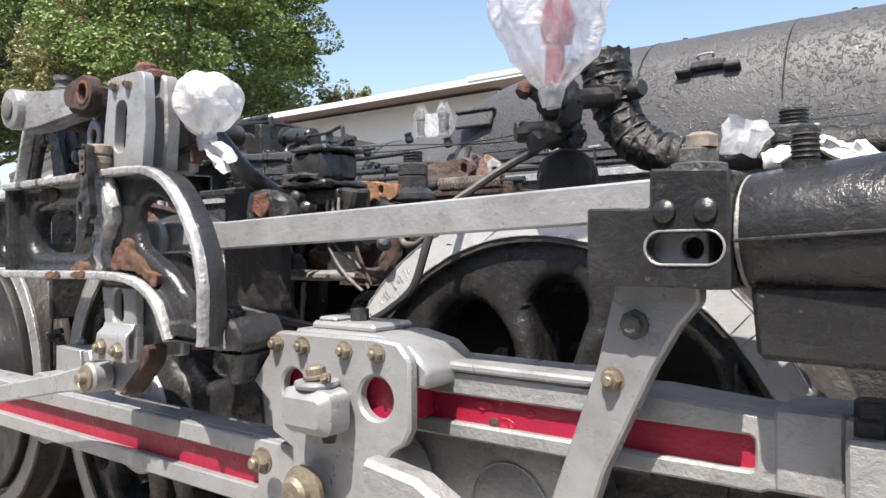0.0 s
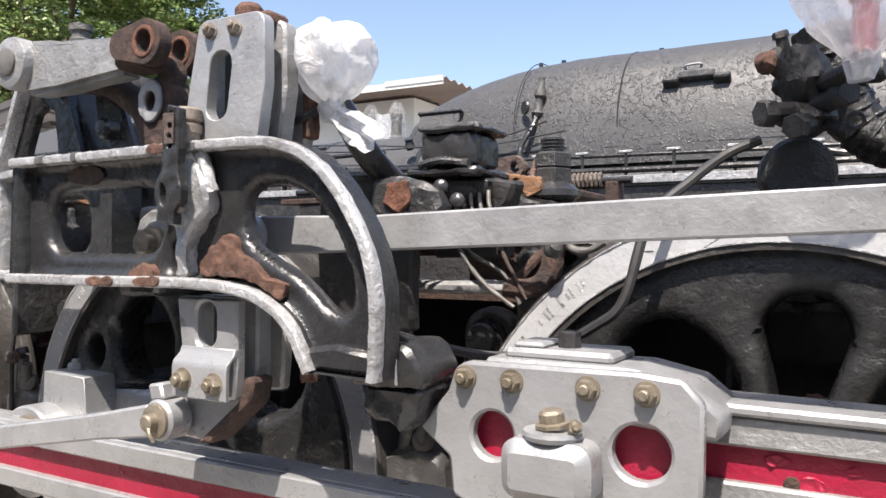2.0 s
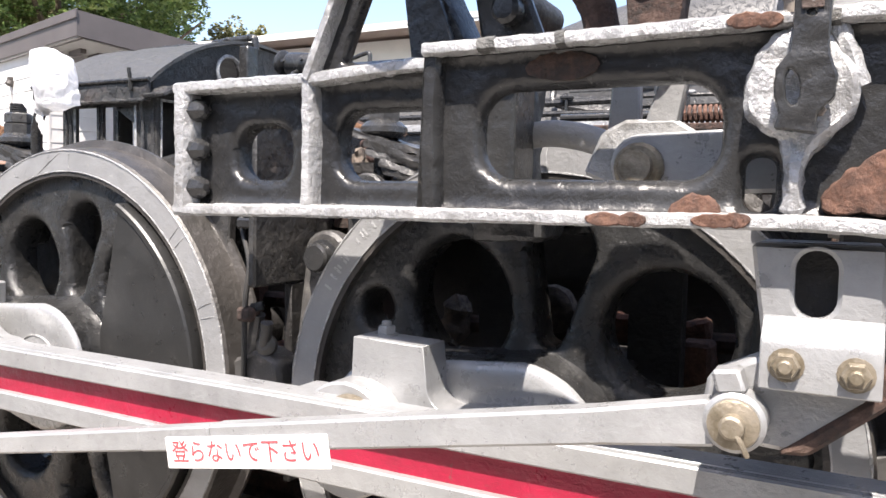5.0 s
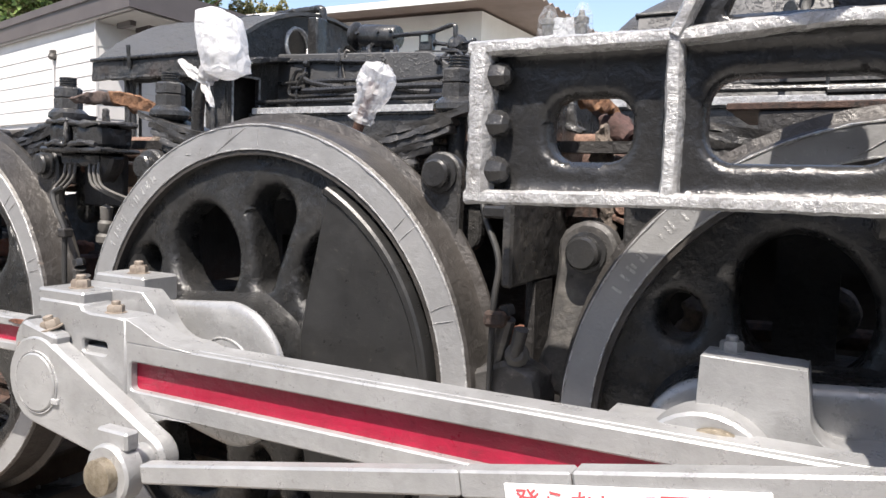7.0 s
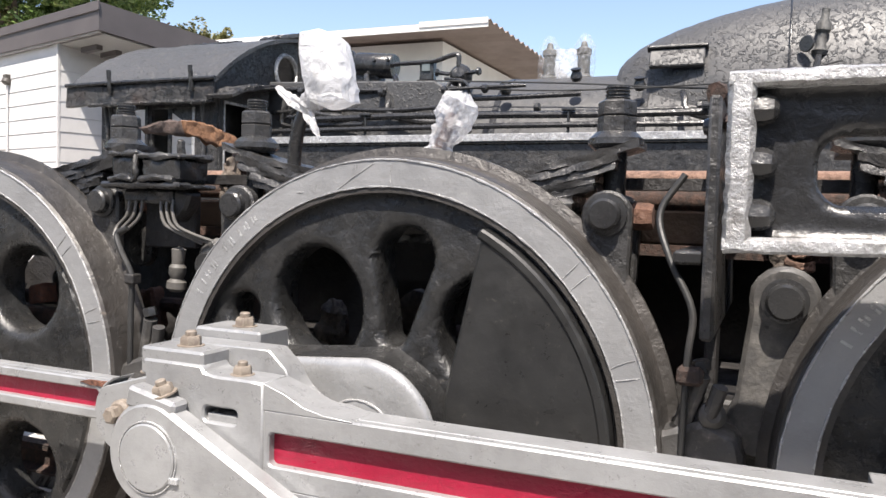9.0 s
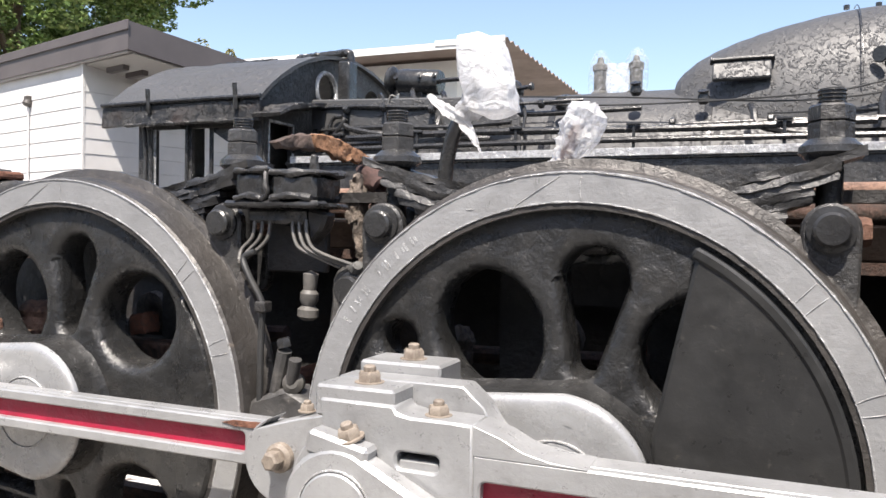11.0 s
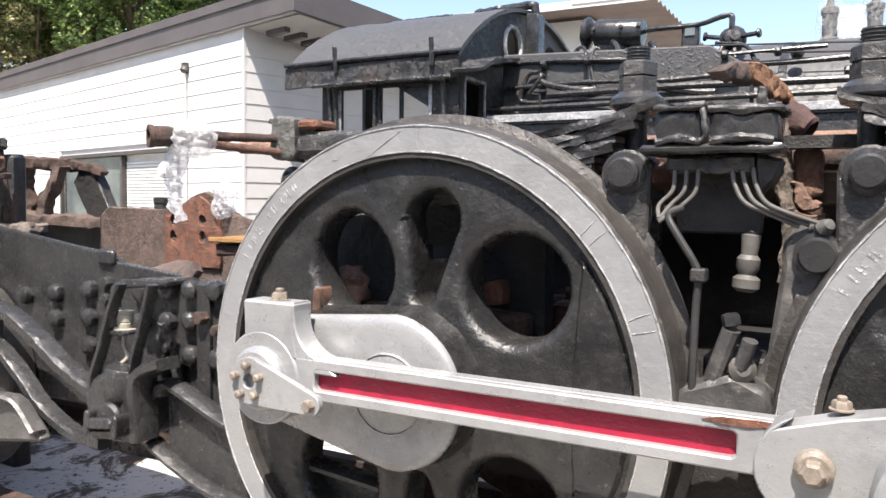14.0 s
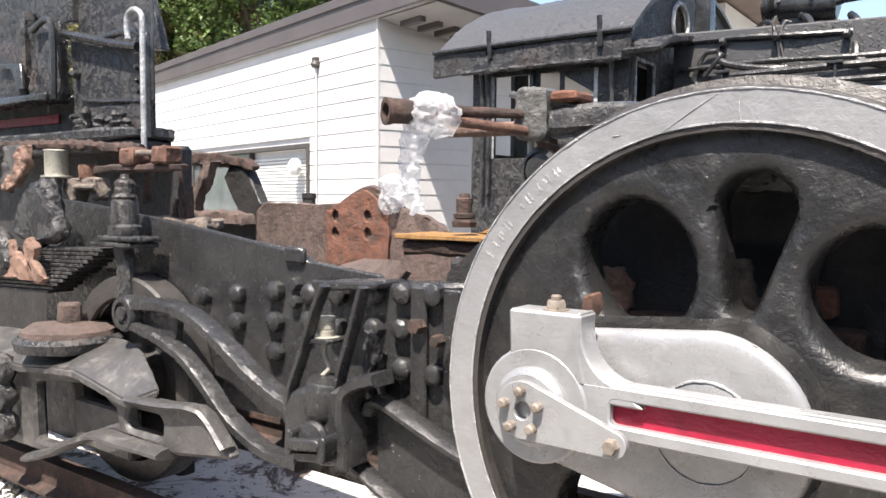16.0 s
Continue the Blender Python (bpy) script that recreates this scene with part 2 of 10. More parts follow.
SIDING = plain("white siding", (0.53, 0.515, 0.505), (0.59, 0.575, 0.565), 0.6, 3, 0.05)
ROOF_BROWN = plain("brown roof metal", (0.075, 0.064, 0.064), (0.095, 0.082, 0.081), 0.5, 2, 0.05)
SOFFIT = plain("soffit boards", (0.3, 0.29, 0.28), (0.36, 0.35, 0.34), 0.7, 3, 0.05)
SHED_WALL = plain("pale shed wall", (0.62, 0.62, 0.6), (0.7, 0.7, 0.68), 0.7, 1.5, 0.05)
SHED_ROOF = plain("rusted sheet roof", (0.2, 0.155, 0.13), (0.27, 0.215, 0.185), 0.6, 1.5, 0.1)
DARK_FRAME = plain("dark window frame", (0.05, 0.045, 0.04), (0.07, 0.06, 0.055), 0.5)
BLIND = plain("window blind", (0.6, 0.6, 0.58), (0.66, 0.66, 0.64), 0.6)
PANE = plain("window pane", (0.08, 0.1, 0.1), (0.14, 0.16, 0.16), 0.08, 2, 0.0)
SIGN_WHITE = plain("sign plate", (0.78, 0.78, 0.78), (0.82, 0.82, 0.82), 0.4, 6, 0.02)
SIGN_RED = plain("sign red", (0.6, 0.06, 0.07), (0.66, 0.08, 0.09), 0.5, 6, 0.02)
BARK = plain("bark", (0.07, 0.05, 0.035), (0.13, 0.1, 0.07), 0.9, 6, 0.6)
# kept dark so that the added wall sends little light back
NEAR_WALL = plain("dark unseen wall", (0.13, 0.124, 0.115), (0.22, 0.21, 0.195), 0.9, 1.6, 0.4)
WOOD = plain("weathered timber", (0.13, 0.085, 0.055), (0.22, 0.15, 0.1), 0.85, 9, 0.5)


def leafy(name, tones):
    m = Nodes(name)
    geo = m.add("ShaderNodeNewGeometry")
    m.set(m.ramp(geo.outputs["Random Per Island"], [(i / (len(tones) - 1), c) for i, c in enumerate(tones)]), 0.5)
    glow, mixed = m.add("ShaderNodeBsdfTranslucent"), m.add("ShaderNodeMixShader")
    m.link(m.bsdf.inputs["Base Color"].links[0].from_socket, glow.inputs[0])
    mixed.inputs[0].default_value = 0.22
    m.link(m.bsdf.outputs[0], mixed.inputs[1])
    m.link(glow.outputs[0], mixed.inputs[2])
    m.link(mixed.outputs[0], m.out.inputs[0])
    return m.mat


LEAF_BRIGHT = leafy("bright leaves", [(0.05, 0.09, 0.02), (0.1, 0.165, 0.038), (0.17, 0.25, 0.065), (0.26, 0.32, 0.12)])
LEAF_DARK = leafy("dark leaves", [(0.045, 0.075, 0.02), (0.09, 0.135, 0.036), (0.16, 0.2, 0.065)])
LEAF_OLIVE = leafy("olive leaves", [(0.1, 0.105, 0.035), (0.19, 0.185, 0.07), (0.32, 0.29, 0.15), (0.13, 0.15, 0.045)])


def ground_material():
    m = Nodes("yard ground")
    mid, fine = m.noise(6, 7, 0.7), m.noise(45, 5)
    soil = m.mix(mid, (0.05, 0.043, 0.036), (0.12, 0.106, 0.09))
    # pale patches give both pale ground and painted patches of sunlight
    pale_sunlit = m.ramp(m.noise(3.2, 8, 0.72, distort=0.7), [(0.46, 0.0), (0.53, 1.0)])
    m.set(m.mix(pale_sunlit, soil, (0.42, 0.405, 0.38)), 0.9)
    m.bump((mid, 0.7, 0.03), (fine, 0.7, 0.01))
    return m.mat


GROUND = ground_material()


def paving_material():
    m = Nodes("stained and shade-patched pavement")
    # dark patches give brown stains and also painted shadow patches
    stain = m.ramp(m.noise(3.5, 8, 0.72, distort=0.8), [(0.5, 0.0), (0.56, 1.0)])
    col = m.mix(m.noise(12, 6), (0.46, 0.45, 0.43), (0.58, 0.57, 0.545))
    col = m.mix(stain, col, (0.09, 0.07, 0.06))
    m.set(m.mix(m.ramp(m.noise(30, 6), [(0.6, 0.0), (0.64, 1.0)]), col, (0.06, 0.055, 0.05)), 0.85)
    m.bump((m.noise(20, 6), 0.4, 0.01))
    return m.mat


PAVEMENT = paving_material()

# ---- builders ----


def part(name, bm, material, parent=None, label="", smooth=35):
    """One mesh object out of a bmesh, under a thing or under a part."""
    me = bpy.data.meshes.new(name)
    bm.normal_update()
    bm.to_mesh(me)
    bm.free()
    return part_of(name, me, material, parent, label, smooth)


def part_of(name, me, material, parent=None, label="", smooth=35):
    if material is not None and not me.materials:
        me.materials.append(material)
    if smooth:
        me.shade_smooth()
        me.set_sharp_from_angle(angle=radians(smooth))
    ob = new(name, me)
    if label:
        ob["label"] = label
    if parent is not None:
        ob.parent = parent
        if parent.type == "EMPTY":
            ob.matrix_parent_inverse = Matrix.Translation(-parent.location)
    return ob


def thing(name, at, label, category, group="", kind=""):
    ob = new(name)
    ob.empty_display_size = 0.05
    ob.location = at
    return tagged(ob, label, category, group, kind)


def soften(bm, width, segments=1, angle=30):
    if width:
        edges = [e for e in bm.edges if len(e.link_faces) == 2 and e.calc_face_angle(0) > radians(angle)]
        bmesh.ops.bevel(bm, geom=edges, offset=width, segments=segments, affect="EDGES", clamp_overlap=True)
    return bm


def oval(cx, cz, rx, rz=None, n=24, a0=0.0, a1=360.0, tilt=0.0):
    """Points along an ellipse or an arc of it, in the x-z plane."""
    rz, out = rz or rx, []
    closed = abs(a1 - a0) >= 360
    for i in range(n):
        a = radians(a0 + (a1 - a0) * i / (n if closed else n - 1))
        x, z = rx * math.cos(a), rz * math.sin(a)
        c, s = math.cos(radians(tilt)), math.sin(radians(tilt))
        out.append((cx + c * x - s * z, cz + s * x + c * z))
    return out


def slot(x0, z0, x1, z1, r0, r1=None, n=8):
    """A rounded bar from one centre to another, as an outline; radii may differ."""
    r1 = r1 or r0
    d = math.degrees(math.atan2(z1 - z0, x1 - x0))
    return oval(x1, z1, r1, n=n, a0=d - 90, a1=d + 90) + oval(x0, z0, r0, n=n, a0=d + 90, a1=d + 270)


def rounded(x0, z0, x1, z1, r, n=5):
    return oval(x1 - r, z0 + r, r, n=n, a0=-90, a1=0) + oval(x1 - r, z1 - r, r, n=n, a0=0, a1=90) + oval(x0 + r, z1 - r, r, n=n, a0=90, a1=180) + oval(x0 + r, z0 + r, r, n=n, a0=180, a1=270)


def plate(outline, y0, y1, holes=(), bevel=0.003, bm=None):
    """A flat piece cut to an outline in x-z, with holes through it, from y0 to y1."""
    own = bmesh.new()
    edges = []
    for loop in (outline, *holes):
        vs = [own.verts.new((x, y0, z)) for x, z in loop]
        edges += [own.edges.new((vs[i - 1], vs[i])) for i in range(len(vs))]
    if holes:
        bmesh.ops.triangle_fill(own, edges=edges, use_beauty=True)
    else:
        bmesh.ops.contextual_create(own, geom=edges)
    faces = list(own.faces)
    made = bmesh.ops.extrude_face_region(own, geom=faces)
    bmesh.ops.translate(own, vec=(0, y1 - y0, 0), verts=[v for v in made["geom"] if isinstance(v, bmesh.types.BMVert)])
    bmesh.ops.recalc_face_normals(own, faces=own.faces)
    soften(own, bevel)
    return join(bm, own)


def join(bm, own):
    if bm is None:
        return own
    me = bpy.data.meshes.new("tmp")
    own.to_mesh(me)
    own.free()
    bm.from_mesh(me)
    bpy.data.meshes.remove(me)
    return bm


def box(x0, x1, y0, y1, z0, z1, bevel=0.004, bm=None, turn=None, about=None):
    own = bmesh.new()
    bmesh.ops.create_cube(own, size=1)
    for v in own.verts:
        v.co = Vector(((x0 + x1) / 2 + v.co.x * (x1 - x0), (y0 + y1) / 2 + v.co.y * (y1 - y0), (z0 + z1) / 2 + v.co.z * (z1 - z0)))
    soften(own, bevel)
    if turn is not None:
        c = Vector(about or ((x0 + x1) / 2, (y0 + y1) / 2, (z0 + z1) / 2))
        bmesh.ops.transform(own, matrix=Matrix.Translation(c) @ turn.to_4x4() @ Matrix.Translation(-c), verts=own.verts)
    return join(bm, own)


def lathe(profile, at, way=(0, -1, 0), n=32, bm=None, caps=True):
    """Turned on an axis: profile of (radius, distance along the way)."""
    own = bmesh.new()
    q = Vector((0, 0, 1)).rotation_difference(Vector(way).normalized())
    rings = []
    for r, h in profile:
        if r < 1e-5:
            rings.append([own.verts.new(Vector(at) + q @ Vector((0, 0, h)))])
        else:
            rings.append([own.verts.new(Vector(at) + q @ Vector((r * math.cos(2 * math.pi * i / n), r * math.sin(2 * math.pi * i / n), h))) for i in range(n)])
    for a, b in zip(rings, rings[1:]):
        for i in range(n):
            j = (i + 1) % n
            quad = [a[i % len(a)], a[j % len(a)], b[j % len(b)], b[i % len(b)]]
            own.faces.new(list(dict.fromkeys(quad)))
    if caps:
        for ring in (rings[0], rings[-1]):
            if len(ring) > 2:
                own.faces.new(ring)
    bmesh.ops.recalc_face_normals(own, faces=own.faces)
    return join(bm, own)


def rod(a, b, r, n=12, bm=None, r2=None):
    a, b = Vector(a), Vector(b)
    return lathe([(r, 0), (r2 or r, (b - a).length)], a, b - a, n, bm)


def smooth_line(points, steps=6):
    """A curve through points (Catmull-Rom)."""
    p = [Vector(q) for q in points]
    p = [2 * p[0] - p[1], *p, 2 * p[-1] - p[-2]]
    out = []
    for i in range(1, len(p) - 2):
        for k in range(steps):
            t = k / steps
            out.append(0.5 * (2 * p[i] + (p[i + 1] - p[i - 1]) * t + (2 * p[i - 1] - 5 * p[i] + 4 * p[i + 1] - p[i + 2]) * t * t + (3 * p[i] - p[i - 1] - 3 * p[i + 1] + p[i + 2]) * t**3))
    return out + [p[-2]]


def tube(points, r, n=8, bm=None, steps=6, flat=1.0, lumps=0.0):
    """A bent pipe or bar along points."""
    line = smooth_line(points, steps) if steps > 1 else [Vector(p) for p in points]
    own, rings, side = bmesh.new(), [], None
    for i, p in enumerate(line):
        d = (line[min(i + 1, len(line) - 1)] - line[max(i - 1, 0)]).normalized()
        if side is None:
            side = d.cross(Vector((0, 1, 0)))
            side = side.normalized() if side.length > 0.1 else Vector((1, 0, 0))
        side = (side - d * side.dot(d)).normalized()
        up = d.cross(side)
        rr = (r[0] + (r[1] - r[0]) * i / (len(line) - 1)) if isinstance(r, tuple) else r
        rr *= 1 + lumps * random.uniform(-1, 1)
        rings.append([own.verts.new(p + side * rr * math.cos(2 * math.pi * k / n) + up * rr * flat * math.sin(2 * math.pi * k / n)) for k in range(n)])
    for a, b in zip(rings, rings[1:]):
        for k in range(n):
            own.faces.new((a[k - 1], a[k], b[k], b[k - 1]))
    own.faces.new(rings[0]), own.faces.new(rings[-1])
    bmesh.ops.recalc_face_normals(own, faces=own.faces)
    return join(bm, own)


def hexagon(at, r, h, way=(0, -1, 0), bm=None, dome=0.25):
    """A bolt head or nut."""
    return lathe([(r, 0), (r, h * (1 - dome)), (r * 0.86, h), (0, h)], at, way, 6, bm)


def nut(at, r, way, parent, material=None, washer=True, tip=True):
    """A nut on its stud, with a washer, as one part."""
    w, r = Vector(way).normalized(), r * 0.86
    bm = hexagon(Vector(at), r, r * 0.9, way)
    if washer:
        lathe([(r * 1.25, 0), (r * 1.25, r * 0.16), (r * 0.9, r * 0.2)], Vector(at) - w * r * 0.1, way, 16, bm)
    if tip:
        lathe([(r * 0.52, 0), (r * 0.52, r * 0.42), (r * 0.4, r * 0.55), (0, r * 0.55)], Vector(at) + w * r * 0.85, way, 12, bm)
    return part("nut", bm, material or BRASS, parent)


def cast_web(outline, holes, y_face, deep, lip=0.02, fillet=0.0, dish=None, step=0.012, lumps=0.0012, walls=True):
    """A cast web in x-z facing -y: hole edges roll away, the outer edge may sweep up in a fillet, dish(x, z) adds to the depth."""
    loops = [outline, *holes]
    flat, edges = [], []
    for loop in loops:
        base = len(flat)
        flat += [Vector(p) for p in loop]
        edges += [(base + i, base + (i + 1) % len(loop)) for i in range(len(loop))]

    def dense(loop):
        out = []
        for (ax, az), (bx, bz) in zip(loop, loop[1:] + loop[:1]):
            n = max(1, int(math.hypot(bx - ax, bz - az) / 0.005))
            out += [(ax + (bx - ax) * k / n, az + (bz - az) * k / n) for k in range(n)]
        return np.array(out)

    def inside(pts, loop):
        hit = np.zeros(len(pts), bool)
        for (ax, az), (bx, bz) in zip(loop, loop[1:] + loop[:1]):
            if az != bz:
                hit ^= ((az > pts[:, 1]) != (bz > pts[:, 1])) & (pts[:, 0] < (bx - ax) * (pts[:, 1] - az) / (bz - az) + ax)
        return hit

    def gap(pts, lines):
        best = np.full(len(pts), 9.0)
        for line in lines:
            for k in range(0, len(pts), 2000):
                d = np.sqrt(((pts[k:k + 2000, None] - line[None]) ** 2).sum(2)).min(1)
                best[k:k + 2000] = np.minimum(best[k:k + 2000], d)
        return best

    rim, cuts = dense(list(outline)), [dense(list(h)) for h in holes]
    lo, hi = rim.min(0), rim.max(0)
    grid = []
    for j in range(int((hi[1] - lo[1]) / (step * 0.866)) + 2):
        for i in range(int((hi[0] - lo[0]) / step) + 2):
            grid.append((lo[0] + (i + 0.5 * (j % 2)) * step, lo[1] + j * step * 0.866))
    grid = np.array(grid)
    grid = grid[inside(grid, list(outline))]
    for h in holes:
        grid = grid[~inside(grid, list(h))]
    near = np.minimum(gap(grid, cuts), gap(grid, [rim]))
    grid = grid[near > 0.5 * step]
    rings = []
    for cut, h in zip(cuts, holes):
        c = np.array(h).mean(0)
        for off in (0.12, 0.35, 0.65):
            loop = np.array(h)
            out = loop - c
            rings.append(loop + out / np.linalg.norm(out, axis=1)[:, None] * off * lip)
    extra = np.concatenate([grid, *rings]) if rings else grid
    keep = gap(extra, [rim]) > 0.002
    flat += [Vector((float(p[0]), float(p[1]))) for p in extra[keep]]
    verts, _, faces, _, _, _ = delaunay_2d_cdt(flat, edges, [], 0, 1e-5)
    pts = np.array([(v.x, v.y) for v in verts])
    d_hole = gap(pts, cuts) if cuts else np.full(len(pts), 9.0)
    d_rim = gap(pts, [rim])
    y = np.full(len(pts), y_face)
    if dish:
        y += np.array([dish(p[0], p[1]) for p in pts])
    u = np.clip(1 - d_hole / lip, 0, 1)
    y += lip * (1 - np.sqrt(np.maximum(0.0, 1 - u * u)))
    if fillet:
        u = np.clip(1 - d_rim / fillet, 0, 1)
        y -= fillet * (1 - np.sqrt(np.maximum(0.0, 1 - u * u)))
    y += np.array([lumps * (noise.noise((p[0] * 23, p[1] * 23, 1.0)) + 0.7 * noise.noise((p[0] * 61, p[1] * 61, 4.0))) for p in pts])
    mid = np.array([pts[list(f)].mean(0) for f in faces])
    good = inside(mid, list(outline))
    for h in holes:
        good &= ~inside(mid, list(h))
    bm = bmesh.new()
    vs = [bm.verts.new((p[0], yy, p[1])) for p, yy in zip(pts, y)]
    for f, ok in zip(faces, good):
        if ok:
            bm.faces.new([vs[i] for i in f])
    bmesh.ops.delete(bm, geom=[v for v in bm.verts if not v.link_faces], context="VERTS")
    if walls:
        border = [e for e in bm.edges if e.is_boundary]
        made = bmesh.ops.extrude_edge_only(bm, edges=border)
        for v in made["geom"]:
            if isinstance(v, bmesh.types.BMVert):
                v.co.y = y_face + deep
    bmesh.ops.recalc_face_normals(bm, faces=bm.faces)
    bm.normal_update()
    if sum(f.normal.y * f.calc_area() for f in bm.faces if abs(f.normal.y) > 0.7) > 0:
        bmesh.ops.reverse_faces(bm, faces=bm.faces)
    return bm


def roughen(bm, amount, scale=20.0, cuts=0):
    """Uneven, crusted surfaces."""
    if cuts:
        bmesh.ops.subdivide_edges(bm, edges=bm.edges, cuts=cuts, use_grid_fill=True)
    bm.normal_update()
    for v in bm.verts:
        v.co += v.normal * amount * noise.noise(v.co * scale)
    return bm


def crusty(bm, amount, scale=30.0, size=0.03):
    """Cut long edges down, then make the surface uneven."""
    for _ in range(3):
        long = [e for e in bm.edges if e.calc_length() > size]
        if not long or len(bm.edges) > 30000:
            break
        bmesh.ops.subdivide_edges(bm, edges=long, cuts=1)
        bmesh.ops.triangulate(bm, faces=[f for f in bm.faces if len(f.verts) > 4])
    bm.normal_update()
    for v in bm.verts:
        v.co += v.normal * amount * (noise.noise(v.co * scale) + 0.5 * noise.noise(v.co * scale * 2.3))
    return bm

# ---- large structure ----
WX = (3.212, 1.612, 0.0, -1.585)  # axles, front to rear
CRANK, PIN_Z, HUB_Z = 0.33, 0.722, 0.70
GROUND_Z = -0.28


def ground():
    bm = bmesh.new()
    xs = [-300, -60, *[-24 + i * 0.8 for i in range(56)], 60, 300]
    ys = [-300, -40, *[-8 + i * 0.8 for i in range(36)], 60, 300]
    grid = [[bm.verts.new((x, y, GROUND_Z + (0.02 * noise.noise((x * 0.9, y * 0.9, 0)) if abs(x) < 25 and abs(y) < 21 else 0))) for y in ys] for x in xs]
    for i in range(len(xs) - 1):
        for j in range(len(ys) - 1):
            bm.faces.new((grid[i][j], grid[i + 1][j], grid[i + 1][j + 1], grid[i][j + 1]))
    return tagged(part("ground", bm, GROUND), "bare yard soil with pale patches, partly painted sunlight", "ground", kind="structure")


ground()


def rail(y, name="rail"):
    bm = plate([(-0.06, 0), (0.06, 0), (0.06, 0.012), (0.012, 0.03), (0.012, 0.1), (0.034, 0.112), (0.034, 0.143), (-0.034, 0.143), (-0.034, 0.112), (-0.012, 0.1), (-0.012, 0.03), (-0.06, 0.012)], -14, 9, bevel=0)
    bmesh.ops.rotate(bm, cent=(0, 0, 0), matrix=Matrix.Rotation(radians(90), 3, "Z"), verts=bm.verts)
    bmesh.ops.translate(bm, vec=(0, y, -0.145), verts=bm.verts)
    return tagged(part(name, bm, RUST_DARK), "old rusted steel rail under the wheels", "rail", kind="structure")


rail(0.09), rail(1.16)

# old pavement that the track is sunk in at the rear
for y0, y1 in ((0.17, 1.08), (1.24, 4.2)):
    tagged(part("pavement", box(-9, -2.3, y0, y1, GROUND_Z - 0.02, -0.2, 0.01), PAVEMENT), "pale stained concrete paving with painted shade patches round the sunken rails", "pavement", kind="structure")

# unseen wall added behind the camera to block low sky light
tagged(part("unseen_wall", box(-26, 22, -5.8, -5.6, GROUND_Z, 3.4, 0), NEAR_WALL), "unseen dark wall added to block low sky light", "wall", kind="structure")

first_sleeper = thing("sleeper", (-2.0, 0.62, -0.16), "weathered timber railway sleeper half sunk in soil", "sleeper", "sleepers under the track")
part("beam", box(-2.1, -1.9, -0.4, 1.65, -0.33, -0.146, 0.012), WOOD, first_sleeper)
for k in range(1, 13):
    copy_thing(first_sleeper, pose(-2.0 + 0.62 * k, 0.62, -0.16, 0, 0, random.uniform(-1.5, 1.5)))


